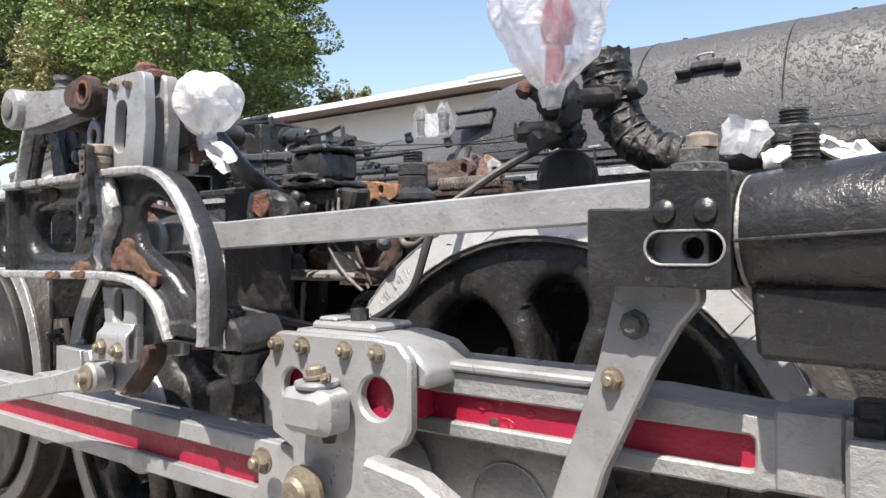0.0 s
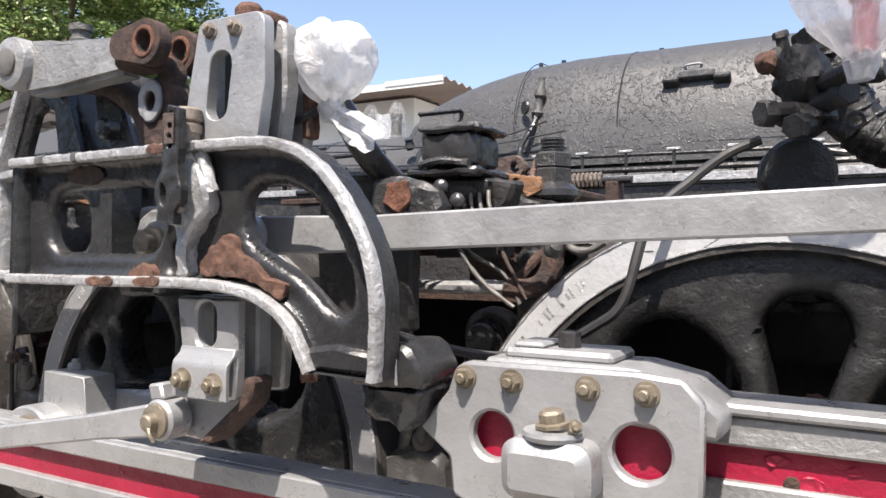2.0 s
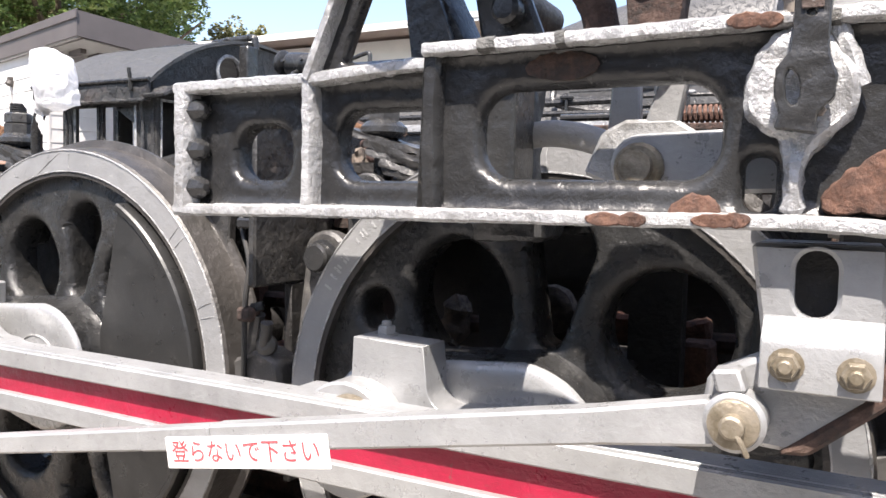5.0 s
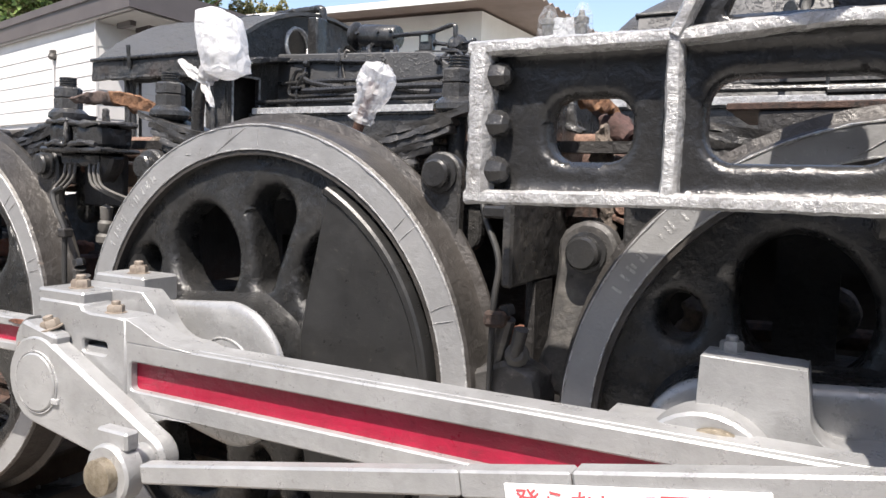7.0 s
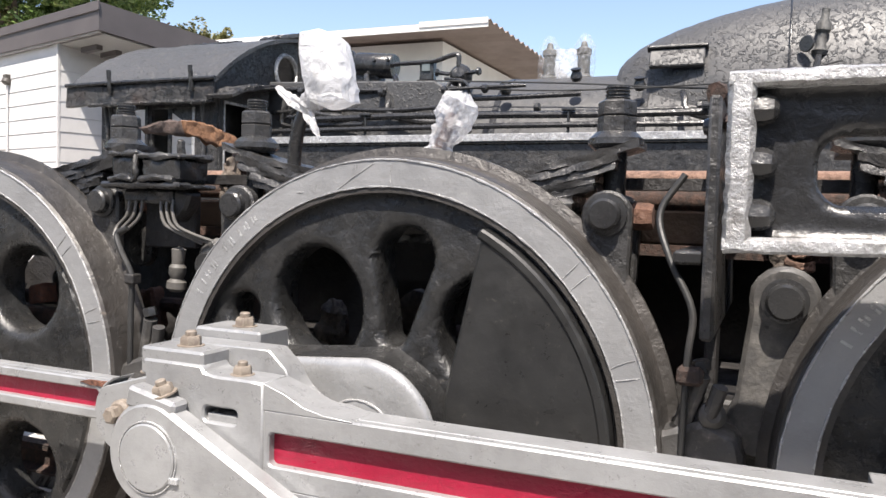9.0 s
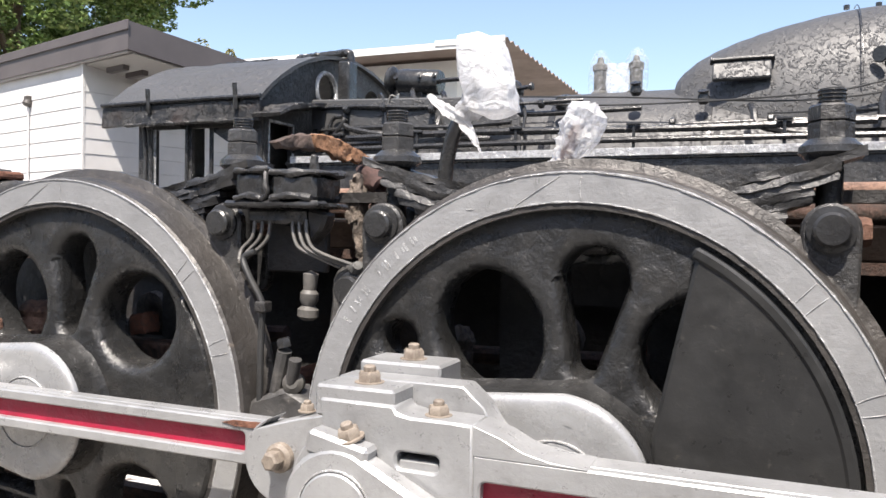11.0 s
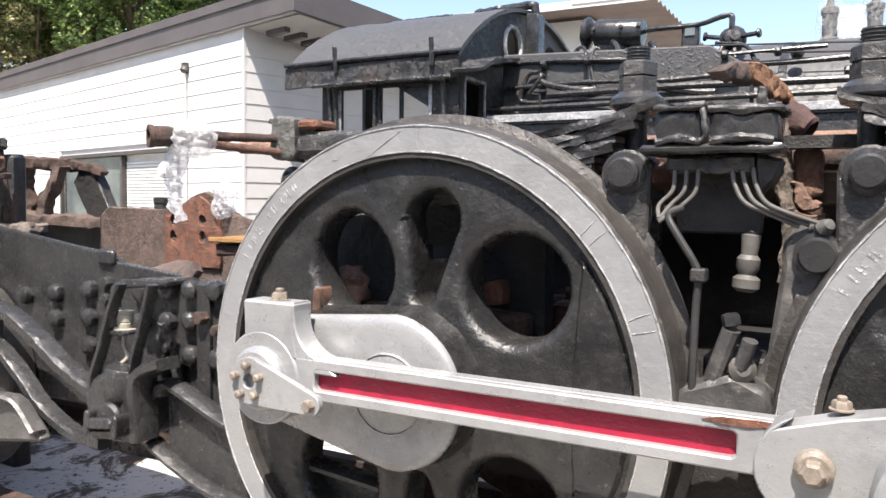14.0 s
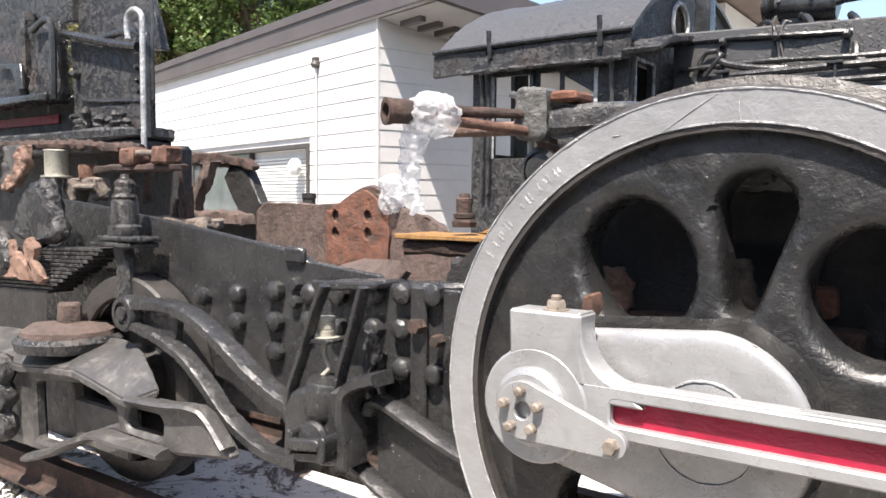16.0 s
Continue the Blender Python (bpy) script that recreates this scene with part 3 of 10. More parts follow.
def house():
    """White clapboard building with a low brown roof."""
    bx, fy, h = -6.32, 4.43, 2.98
    home = thing("house", (-9, 6, GROUND_Z), "white clapboard building with brown metal roof fascia", "building")
    x0, y1 = -17.0, 9.5
    win = (-11.3, -7.74, 0.72, 1.74)
    side = (6.4, 7.2, 0.2, 1.62)
    lap = 0.165
    n = int((h - GROUND_Z) / lap)
    core = plate([(x0, GROUND_Z), (bx, GROUND_Z), (bx, h), (x0, h)], fy + 0.02, fy + 0.12, [[(win[0], win[2]), (win[1], win[2]), (win[1], win[3]), (win[0], win[3])]], 0)
    wall = part("wall", core, SIDING, home)
    wall_side = bmesh.new()
    ring = [(fy + 0.1, GROUND_Z), (y1, GROUND_Z), (y1, 2.99 - 0.09 * (y1 - 4.363)), (fy + 0.1, 2.98)]
    inner, outer = [[wall_side.verts.new((x, y, z)) for y, z in ring] for x in (bx - 0.12, bx - 0.02)]
    wall_side.faces.new(inner[::-1]), wall_side.faces.new(outer)
    for i in range(4):
        wall_side.faces.new((inner[i - 1], inner[i], outer[i], outer[i - 1]))
    bmesh.ops.recalc_face_normals(wall_side, faces=wall_side.faces)
    end = part("wall", wall_side, SIDING, home)
    part("wall", box(x0, bx, y1 - 0.1, y1, GROUND_Z, 2.5, 0), SIDING, home)
    part("wall", box(x0, x0 + 0.1, fy, y1, GROUND_Z, 3.0, 0), SIDING, home)
    for i in range(n):
        z0 = GROUND_Z + i * lap
        z1 = z0 + lap - 0.004
        spans = [(x0, bx)] if z1 < win[2] or z0 > win[3] else [(x0, win[0] - 0.05), (win[1] + 0.05, bx)]
        for a, b in spans:
            bm = box(a, b, fy, fy + 0.018, z0, z1, 0)
            for v in bm.verts:
                if v.co.z < z0 + 0.01 and v.co.y < fy + 0.01:
                    v.co.y -= 0.006
            part("siding_board", bm, SIDING, wall, smooth=0)
    for i in range(n):
        z0 = GROUND_Z + i * lap
        bm = box(bx - 0.018, bx, fy - 0.002, min(y1, 4.36 + (2.96 - z0 - lap) / 0.09), z0, z0 + lap - 0.002, 0)
        for v in bm.verts:
            if v.co.z < z0 + 0.01 and v.co.x > bx - 0.01:
                v.co.x += 0.006
        part("siding_board", bm, SIDING, end, smooth=0)
    part("corner_trim", box(bx - 0.022, bx + 0.009, fy - 0.009, fy + 0.022, GROUND_Z, h, 0.003), SIDING, home)
    # roof: rises towards the back, wide eaves on the front and on the end
    slope = -0.09
    def roof_z(y):
        return 3.27 + slope * (y - 4.363)
    top = bmesh.new()
    ex, fyr, yb = -5.334, 4.363, 9.8
    pts = [(x0 - 0.6, fyr), (ex, fyr), (ex, yb), (x0 - 0.6, yb)]
    up = [top.verts.new((x, y, roof_z(y))) for x, y in pts]
    low = [top.verts.new((x, y, roof_z(y) - 0.28)) for x, y in pts]
    top.faces.new(up), top.faces.new(low[::-1])
    for i in range(4):
        top.faces.new((up[i - 1], up[i], low[i], low[i - 1]))
    bmesh.ops.recalc_face_normals(top, faces=top.faces)
    roof = part("roof", top, ROOF_BROWN, home, "brown metal fascia and roof sheet", 0)
    part("fascia_lip", box(x0 - 0.6, ex + 0.02, fyr - 0.02, fyr, 3.27 - 0.09, 3.275, 0.004), ROOF_BROWN, roof)
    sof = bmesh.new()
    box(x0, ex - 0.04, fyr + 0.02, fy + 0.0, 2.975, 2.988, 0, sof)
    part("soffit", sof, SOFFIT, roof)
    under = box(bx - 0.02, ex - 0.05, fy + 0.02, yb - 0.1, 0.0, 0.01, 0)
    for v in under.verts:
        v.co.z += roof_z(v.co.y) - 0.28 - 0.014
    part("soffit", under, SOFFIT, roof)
    for k in range(22):
        y = 4.62 + k * 0.22
        z = roof_z(y) - 0.28
        part("rafter_end", box(-6.2, -5.86, y, y + 0.07, z - 0.07, z - 0.012, 0.004), ROOF_BROWN, roof)
    # windows
    def window(a, b, z0, z1):
        w = part("window", box(a, b, fy + 0.085, fy + 0.1, z0, z1, 0), BLIND, home, "wide window with pale blinds drawn")
        for bm in (box(a - 0.05, b + 0.05, fy - 0.03, fy + 0.06, z1, z1 + 0.05), box(a - 0.05, b + 0.05, fy - 0.03, fy + 0.06, z0 - 0.05, z0), box(a - 0.05, a, fy - 0.03, fy + 0.06, z0, z1), box(b, b + 0.05, fy - 0.03, fy + 0.06, z0, z1), box((a + b) / 2 + 0.18, (a + b) / 2 + 0.24, fy + 0.0, fy + 0.07, z0, z1)):
            part("window_frame", bm, DARK_FRAME, w)
        for k in range(22):
            zz = z0 + 0.02 + k * 0.042
            part("slat", box((a + b) / 2 + 0.26, b - 0.03, fy + 0.06, fy + 0.082, zz, zz + 0.03, 0), BLIND, w, smooth=0)
        part("pane", box(a, (a + b) / 2 + 0.18, fy + 0.055, fy + 0.061, z0, z1, 0), PANE, w)
        return w
    window(*win)
    d = part("door", box(bx - 0.004, bx + 0.02, side[0], side[1], 0.0, 1.9, 0.004), DARK_FRAME, home, "dark framed side door")
    part("door_panel", box(bx + 0.018, bx + 0.03, side[0] + 0.07, side[1] - 0.07, 0.1, 1.83, 0.004), GREY, d)
    # wall lamp and its conduit
    lampbox = part("wall_lamp", lathe([(0.05, 0), (0.055, 0.05), (0.035, 0.07)], (-7.508, fy - 0.02, 2.69), (0, -0.4, -1), 14), DARK_FRAME, home, "small dark floodlight")
    part("bracket", box(-7.548, -7.468, fy - 0.06, fy + 0.005, 2.69, 2.74), DARK_FRAME, lampbox)
    part("conduit", rod((-7.508, fy - 0.025, 2.66), (-7.508, fy - 0.025, 0.1), 0.012), SIDING, home)
    part("vent_cap", lathe([(0.1, 0), (0.1, 0.06), (0.06, 0.1), (0, 0.1)], (-7.96, fy - 0.02, 1.52), (0, -1, 0), 20), BLIND, home, "round white vent cap")
    # the whole building stands at an angle to the track
    turn, pivot = Matrix.Rotation(radians(-15), 3, "Z"), Vector((bx, fy, 0))
    home.location = pivot + turn @ (home.location - pivot)
    home.rotation_euler = (0, 0, radians(-15))
    return home


house()


def shed():
    """Long pale shed far behind, under an overhanging corrugated roof."""
    s = thing("shed", (-9, 15, GROUND_Z), "long pale shed with overhanging corrugated roof", "shed")
    x1, fy = -5.1, 11.2
    part("wall", box(-14.5, x1, fy + 0.9, fy + 1.1, GROUND_Z, 4.55, 0), SHED_WALL, s)
    part("wall", box(x1 - 0.2, x1, fy + 1.1, fy + 6, GROUND_Z, 4.55, 0), SHED_WALL, s)
    bm = bmesh.new()
    n, rows = 80, []
    for i in range(n + 1):
        y, w = fy - 0.15 + 6.35 * i / n, 0.035 * math.sin(i * math.pi / 2)
        rows.append((bm.verts.new((-14.8, y, 4.62 + w)), bm.verts.new((-3.78, y, 4.62 + w))))
    for a, b in zip(rows, rows[1:]):
        bm.faces.new((a[0], b[0], b[1], a[1]))
    roof = part("roof", bm, SHED_ROOF, s, "weathered corrugated sheets")
    part("eave_board", box(-14.8, -3.8, fy - 0.18, fy - 0.14, 4.5, 4.62, 0), SHED_WALL, roof)
    # white strip added to give the sunlit edge of the roof
    part("sunlit_edge", box(-5.1, -3.79, fy - 0.2, fy - 0.181, 4.56, 4.66, 0), SIDING, roof)
    return s


shed()


def crown(centre, size, count, leaf, seed, material, parent, clumps=230):
    """A crown of many small leaves gathered in clumps, with gaps between."""
    rng = np.random.default_rng(seed)
    dirs = rng.normal(size=(clumps, 3))
    dirs /= np.linalg.norm(dirs, axis=1)[:, None]
    dirs[:, 2] = dirs[:, 2] * 0.9 + 0.1
    where = dirs * (0.42 + 0.5 * rng.random((clumps, 1)) ** 0.5) * np.array(size)
    radius = 0.08 + 0.1 * rng.random(clumps)
    pick = rng.integers(0, clumps, count)
    off = rng.normal(size=(count, 3))
    off /= np.linalg.norm(off, axis=1)[:, None]
    off[:, 2] = np.where(off[:, 2] < -0.2, off[:, 2] * 0.4, off[:, 2])
    off *= 0.75 + 0.25 * rng.random((count, 1)) ** 0.5
    pos = np.array(centre) + where[pick] + off * radius[pick][:, None] * np.array(size)
    a, b = rng.normal(size=(count, 3)), rng.normal(size=(count, 3))
    a, b = a + 0.3 * off, b - 0.2 * off
    a[:, 2] *= 0.5
    a /= np.linalg.norm(a, axis=1)[:, None]
    b -= (a * b).sum(1)[:, None] * a
    b /= np.linalg.norm(b, axis=1)[:, None]
    s = leaf * 0.95 * (0.6 + 0.8 * rng.random((count, 1)))
    quads = np.stack([pos - a * s, pos + b * s * 0.5, pos + a * s, pos - b * s * 0.5], 1).reshape(-1, 3)
    me = bpy.data.meshes.new("crown")
    me.from_pydata(quads.tolist(), [], np.arange(count * 4).reshape(-1, 4).tolist())
    return part_of("crown", me, material, parent, smooth=0)


def garden_tree(x, y, height, wide, material, label, seed, count=9000, leaf=0.16):
    t = thing("tree", (x, y, GROUND_Z), label, "tree", "trees on the hill")
    rng = random.Random(seed)
    top = height * 0.62
    bm = tube([(x, y, GROUND_Z - 0.3), (x + 0.2, y, height * 0.25), (x + rng.uniform(-0.4, 0.4), y + 0.1, top)], (wide * 0.026, wide * 0.006), 10, lumps=0.05)
    trunk = part("trunk", bm, BARK, t)
    for k in range(7):
        a, z = k * 2.4 + rng.random(), height * (0.3 + 0.05 * k)
        part("limb", tube([(x, y, z), (x + math.cos(a) * wide * 0.25, y + math.sin(a) * wide * 0.25, z + height * 0.1), (x + math.cos(a) * wide * 0.42, y + math.sin(a) * wide * 0.42, z + height * 0.2)], (wide * 0.011, wide * 0.003), 6), BARK, trunk)
    crown((x, y, height * 0.62), (wide * 0.5, wide * 0.5, height * 0.4), int(count * 1.2), leaf * 1.25, seed, material, t)
    return t


def hill():
    """Wooded slope behind the buildings."""
    bm = bmesh.new()
    xs, ys = [-130 + 5 * i for i in range(34)], [22 + 4 * i for i in range(14)]
    grid = [[bm.verts.new((x, y, GROUND_Z - 0.4 + max(0.0, (y - 24)) * 0.22 * max(0.0, min(1.0, (-x - 8) / 22)) + 0.5 * noise.noise((x * 0.1, y * 0.1, 3)))) for y in ys] for x in xs]
    for i in range(len(xs) - 1):
        for j in range(len(ys) - 1):
            bm.faces.new((grid[i][j], grid[i + 1][j], grid[i + 1][j + 1], grid[i][j + 1]))
    return tagged(part("hillside", bm, GROUND), "grassy slope under the trees", "hill", kind="structure")


hill()
garden_tree(-18.9, 13.7, 13.0, 10, LEAF_BRIGHT, "bright green broadleaf tree with dense crown", 3, 82800, 0.062)
garden_tree(-26.5, 12.5, 13.5, 9, LEAF_DARK, "dark green broadleaf tree on the slope", 4, 61200, 0.062)
garden_tree(-20.6, 11.6, 9.8, 5.6, LEAF_OLIVE, "olive yellow tree with fresh spring shoots", 5, 39600, 0.05)
garden_tree(-17.6, 20.0, 7.6, 3.8, LEAF_OLIVE, "small olive green tree at the wood's edge", 6, 25200, 0.056)
garden_tree(-30.5, 8.5, 11, 7, LEAF_OLIVE, "tall yellow green tree on the slope", 7, 39600, 0.062)
garden_tree(-34, 13, 16, 11, LEAF_BRIGHT, "tall bright green tree on the slope", 8, 46800, 0.081)
garden_tree(-40, 6, 15, 10, LEAF_DARK, "tall dark green tree on the slope", 9, 39600, 0.087)
garden_tree(-28, 22, 15, 11, LEAF_DARK, "tall dark tree behind the bright one", 10, 46800, 0.081)
garden_tree(-48, 2, 15, 11, LEAF_BRIGHT, "tall green tree far along the slope", 11, 36000, 0.099)

# ---- driving wheels ----


def driving_wheel(at, weight, core=True, ring=None):
    """Boxpok wheel: tyre, painted ring, cast disc with rolled hole edges, hub with crank boss, balance weight."""
    w = thing("driving_wheel", at, "black cast disc driving wheel with silver painted tyre ring", "wheel", "coupled driving wheels")
    cx, cy, cz = at
    tyre = part("tyre", lathe([(0.604, 0.0), (0.618, 0.0), (0.688, 0.0), (0.695, -0.008), (0.7, -0.1), (0.704, -0.108), (0.728, -0.116), (0.728, -0.128), (0.715, -0.14), (0.604, -0.14), (0.604, 0.0)], at, (0, -1, 0), 96, caps=False), TYRE, w, "worn dark steel tyre")
    part("painted_ring", lathe([(0.618, 0.0), (0.619, 0.003), (0.686, 0.003), (0.688, 0.0)], at, (0, -1, 0), 96, caps=False), ring or RING_SILVER, tyre, "silver painted ring with brush marks")
    # edge highlights of the ring, put in as white beads
    for name, r, tall in (("outer", 0.6865, 0.0055), ("inner", 0.6195, 0.0042)):
        bead = roughen(lathe([(r - 0.0028, 0.002), (r - 0.0014, tall), (r + 0.0012, tall), (r + 0.0026, 0.001)], at, (0, -1, 0), 240, caps=False), 0.0022, 55)
        part("ring_lip", bead, WHITE, tyre, "thick white paint along the %s edge" % name)
    for k in (0, 1, 3, 4, 6, 9, 10, 12, 17, 18, 20, 21, 23, 26):
        part("stamp_mark", _stamp(cx, cy, cz, radians(126 + k * 0.95), k), WHITE, tyre, smooth=0)
    for k, (a, lean, long) in enumerate(((112, 70, 0.02), (97, -64, 0.13), (88, 4, 0.06), (42, 5, 0.062), (39, 3, 0.062), (21, 4, 0.062), (18, -5, 0.06))):
        r, t = 0.648, radians(a)
        ridge = tube([(-long / 2, 0, 0), (0, -0.0012, 0.0015 * (k % 3)), (long / 2, 0, 0)], 0.0011, 6, flat=0.8)
        bmesh.ops.transform(ridge, matrix=Matrix.Translation((cx + r * math.cos(t), cy - 0.0032, cz + r * math.sin(t))) @ Matrix.Rotation(-t - radians(lean), 4, "Y"), verts=ridge.verts)
        part("paint_ridge", ridge, WHITE, tyre, "paint run across the ring")
    holes = [oval(-0.2, 0.31, 0.127, 0.152, 40, tilt=22), slot(0.048, 0.44, 0.03, 0.25, 0.078, 0.03, 18), oval(0.29, 0.276, 0.137, 0.134, 40), oval(-0.25, -0.29, 0.135, 0.125, 40, tilt=-30), slot(0.03, -0.43, 0.02, -0.27, 0.075, 0.03, 18), oval(0.28, -0.29, 0.135, 0.13, 40)]
    if core:
        holes += [oval(-0.44, 0.27, 0.045, 0.05, 24), oval(-0.46, -0.22, 0.045, 0.05, 24)]

    def dish(x, z):
        r = math.hypot(x, z)
        return 0.012 * max(0.0, (r - 0.4) / 0.2) - 0.02 * max(0.0, (0.34 - r) / 0.34)

    bm = cast_web(oval(0, 0, 0.604, n=110), holes, 0.014, 0.115, 0.034, 0.0, dish, 0.015, 0.0022)
    bmesh.ops.translate(bm, vec=at, verts=bm.verts)
    part("disc", bm, WHEEL_BLACK, w, "cast disc with large rounded holes")
    # hub boss from the axle to the crank pin, its sides rolling down to the disc
    def boss(steps, cap):
        bm, rings = bmesh.new(), []
        for grow, deep in steps:
            rings.append([bm.verts.new((cx + x, cy + deep, cz + z)) for x, z in slot(-CRANK, PIN_Z - HUB_Z, 0, 0, 0.152 + grow, 0.2 + grow, 26)])
        for p, q in zip(rings, rings[1:]):
            for i in range(len(p)):
                bm.faces.new((p[i - 1], p[i], q[i], q[i - 1]))
        if cap:
            bm.faces.new(rings[-1])
        bmesh.ops.recalc_face_normals(bm, faces=bm.faces)
        return bm

    part("boss_side", roughen(boss(((0.018, 0.012), (0.008, -0.006), (0.003, -0.03), (0.001, -0.06), (0.0, -0.09)), False), 0.002, 35), WHEEL_BLACK, w, "black sides of the hub boss", 60)
    hub = part("hub", roughen(boss(((0.003, -0.084), (0.001, -0.0905), (-0.004, -0.0965), (-0.014, -0.1015), (-0.03, -0.1045), (-0.06, -0.1055)), True), 0.002, 45), HUB_SILVER, w, "silver painted hub and crank boss", 60)
    part("axle_end", lathe([(0.1, 0), (0.1, 0.004), (0.094, 0.006), (0, 0.006)], (cx, cy - 0.104, cz), (0, -1, 0), 40), HUB_SILVER, hub)
    part("axle_ring", roughen(lathe([(0.1, 0.002), (0.1015, 0.007), (0.1045, 0.007), (0.106, 0.0)], (cx, cy - 0.104, cz), (0, -1, 0), 64, caps=False), 0.0015, 60), WHITE, hub, "thin pale paint ring round the axle end")
    if weight:
        a = math.degrees(math.asin(0.53 / 0.597))
        outline = [(cx + x, cz + z) for x, z in oval(0, 0, 0.575, n=26, a0=-a + 1, a1=a - 1)] + [(cx + 0.19, cz + 0.12), (cx + 0.19, cz - 0.12)]
        part("balance_weight", plate(outline, cy - 0.028, cy + 0.05, bevel=0.008), WEIGHT_BLACK, w, "smooth black balance weight")
        lip = [(cx + x, cz + z) for x, z in oval(0, 0, 0.592, n=40, a0=-a, a1=a)] + [(cx + x, cz + z) for x, z in oval(0, 0, 0.566, n=40, a0=a, a1=-a)]
        part("weight_lip", plate(lip, cy - 0.034, cy + 0.03, bevel=0.006), WEIGHT_BLACK, w)
    else:
        lip = [(cx + x, cz + z) for x, z in oval(0, 0, 0.588, n=20, a0=-38, a1=38)] + [(cx + 0.44, cz + 0.06), (cx + 0.44, cz - 0.06)]
        part("balance_weight", crusty(plate(lip, cy + 0.012, cy + 0.06, bevel=0.01), 0.004, 40, 0.02), WHEEL_BLACK, w, "rough black balance segment")
    return w


def _stamp(cx, cy, cz, a, k):
    """One stamped character on the ring, raised a hair."""
    r = 0.653
    long = 0.012 if k % 4 else 0.007
    return box(cx + r * math.cos(a) - 0.003, cx + r * math.cos(a) + 0.003, cy - 0.004, cy - 0.002, cz + r * math.sin(a) - long, cz + r * math.sin(a) + long, 0, turn=Matrix.Rotation(math.pi / 2 - a, 3, "Y"))


driving_wheel((WX[0], 0, HUB_Z), False, False, RING_PALE)
driving_wheel((WX[3], 0, HUB_Z), False, False)
driving_wheel((WX[1], 0, HUB_Z), False)
driving_wheel((WX[2], 0, HUB_Z), True)


def far_wheel(at):
    w = thing("far_driving_wheel", at, "black driving wheel on the far rail, in shade", "wheel", "far side driving wheels")
    cx, cy, cz = at
    part("tyre", lathe([(0.61, 0), (0.728, 0), (0.728, 0.03), (0.7, 0.04), (0.695, 0.135), (0.61, 0.14)], (cx, cy, cz), (0, 1, 0), 48, caps=False), RUST_DARK, w)
    holes = [oval(-0.21, 0.31, 0.128, 0.152, 16, tilt=22), oval(0.29, 0.28, 0.137, 0.132, 16), oval(-0.25, -0.29, 0.135, 0.125, 16), oval(0.28, -0.29, 0.135, 0.13, 16)]
    part("disc", plate(oval(cx, cz, 0.612, n=40), cy + 0.03, cy + 0.12, [[(cx + x, cz + z) for x, z in h] for h in holes], 0), SOOT_SHADE, w)
    part("axle", rod((cx, 0.05, cz), (cx, cy + 0.05, cz), 0.095, 20), SOOT_SHADE, w, "greasy axle")
    return w


fw = far_wheel((WX[0], 1.11, HUB_Z))
for x in WX[1:]:
    copy_thing(fw, pose(x, 1.11, HUB_Z))

# ---- rods ----


def fluted(parent_name, label, x0, x1, z, half, y0, y1, red, lip=0.02):
    """A rod of I-section: silver flanges round a sunk red web."""
    r = thing(parent_name, (x0, (y0 + y1) / 2, z), label, "rod")
    a, b = red
    web = rounded(a, z - half + lip, b, z + half - lip, 0.012)
    body = plate([(x0, z - half), (x1, z - half), (x1, z + half), (x0, z + half)], y0, y0 + 0.026, [web], 0.004)
    body = plate([(x0, z - half), (x1, z - half), (x1, z + half), (x0, z + half)], y0 + 0.026, y1, bevel=0.003, bm=body)
    part("shank", body, SILVER, r)
    part("web", box(a - 0.004, b + 0.004, y0 + 0.0235, y0 + 0.0257, z - half + lip - 0.004, z + half - lip + 0.004, 0), RED, r, "red painted sunk web")
    return r


# rear coupling rod
rear = fluted("coupling_rod", "silver coupling rod with sunk red web", WX[3] - CRANK + 0.05, -0.62, 0.735, 0.053, -0.2, -0.135, (-1.745, -0.735), 0.027)
part("rust_stain", crusty(plate([(-0.8, 0.778), (-0.77, 0.786), (-0.7, 0.7885), (-0.66, 0.7885), (-0.665, 0.78), (-0.71, 0.773), (-0.76, 0.772)], -0.2035, -0.199, bevel=0.0005), 0.001, 60, 0.015), RUST_RED, rear, "orange rust stain")
px = WX[3] - CRANK
eye = plate(oval(px, PIN_Z, 0.125, n=36), -0.205, -0.12, bevel=0.006)
eye = plate([(px - 0.06, 0.78), (px + 0.12, 0.78), (px + 0.1, 0.86), (px + 0.105, 0.925), (px - 0.065, 0.925)], -0.203, -0.122, bevel=0.006, bm=eye)
part("eye", eye, SILVER, rear, "round eye with oil box")
sweep = [(px + 0.1, 0.93)] + oval(px + 0.21, 0.89, 0.105, n=8, a0=180, a1=262) + [(px + 0.24, 0.75), (px + 0.06, 0.75), (px + 0.06, 0.9)]
part("web_fillet", plate(sweep, -0.199, -0.128, bevel=0.004), SILVER, rear)
nut((px + 0.03, -0.165, 0.926), 0.026, (0, 0, 1), rear, STEEL)
cap = part("pin_cap", lathe([(0.085, 0), (0.085, 0.012), (0.072, 0.02), (0.072, 0.03), (0, 0.03)], (px, -0.205, PIN_Z), (0, -1, 0), 28), SILVER, rear)
arm = [(px + x, PIN_Z + z) for x, z in slot(0.0, 0.0, 0.2, -0.035, 0.062, 0.028, 10)]
part("locking_plate", plate(arm, -0.252, -0.235, [oval(px, PIN_Z, 0.02, n=12)], 0.004), SILVER, cap)
for k in range(5):
    a = radians(72 * k + 20)
    part("stud", lathe([(0.011, 0), (0.011, 0.016), (0.007, 0.02), (0, 0.02)], (px + 0.042 * math.cos(a), -0.252, PIN_Z + 0.042 * math.sin(a)), (0, -1, 0), 10), STEEL, cap)
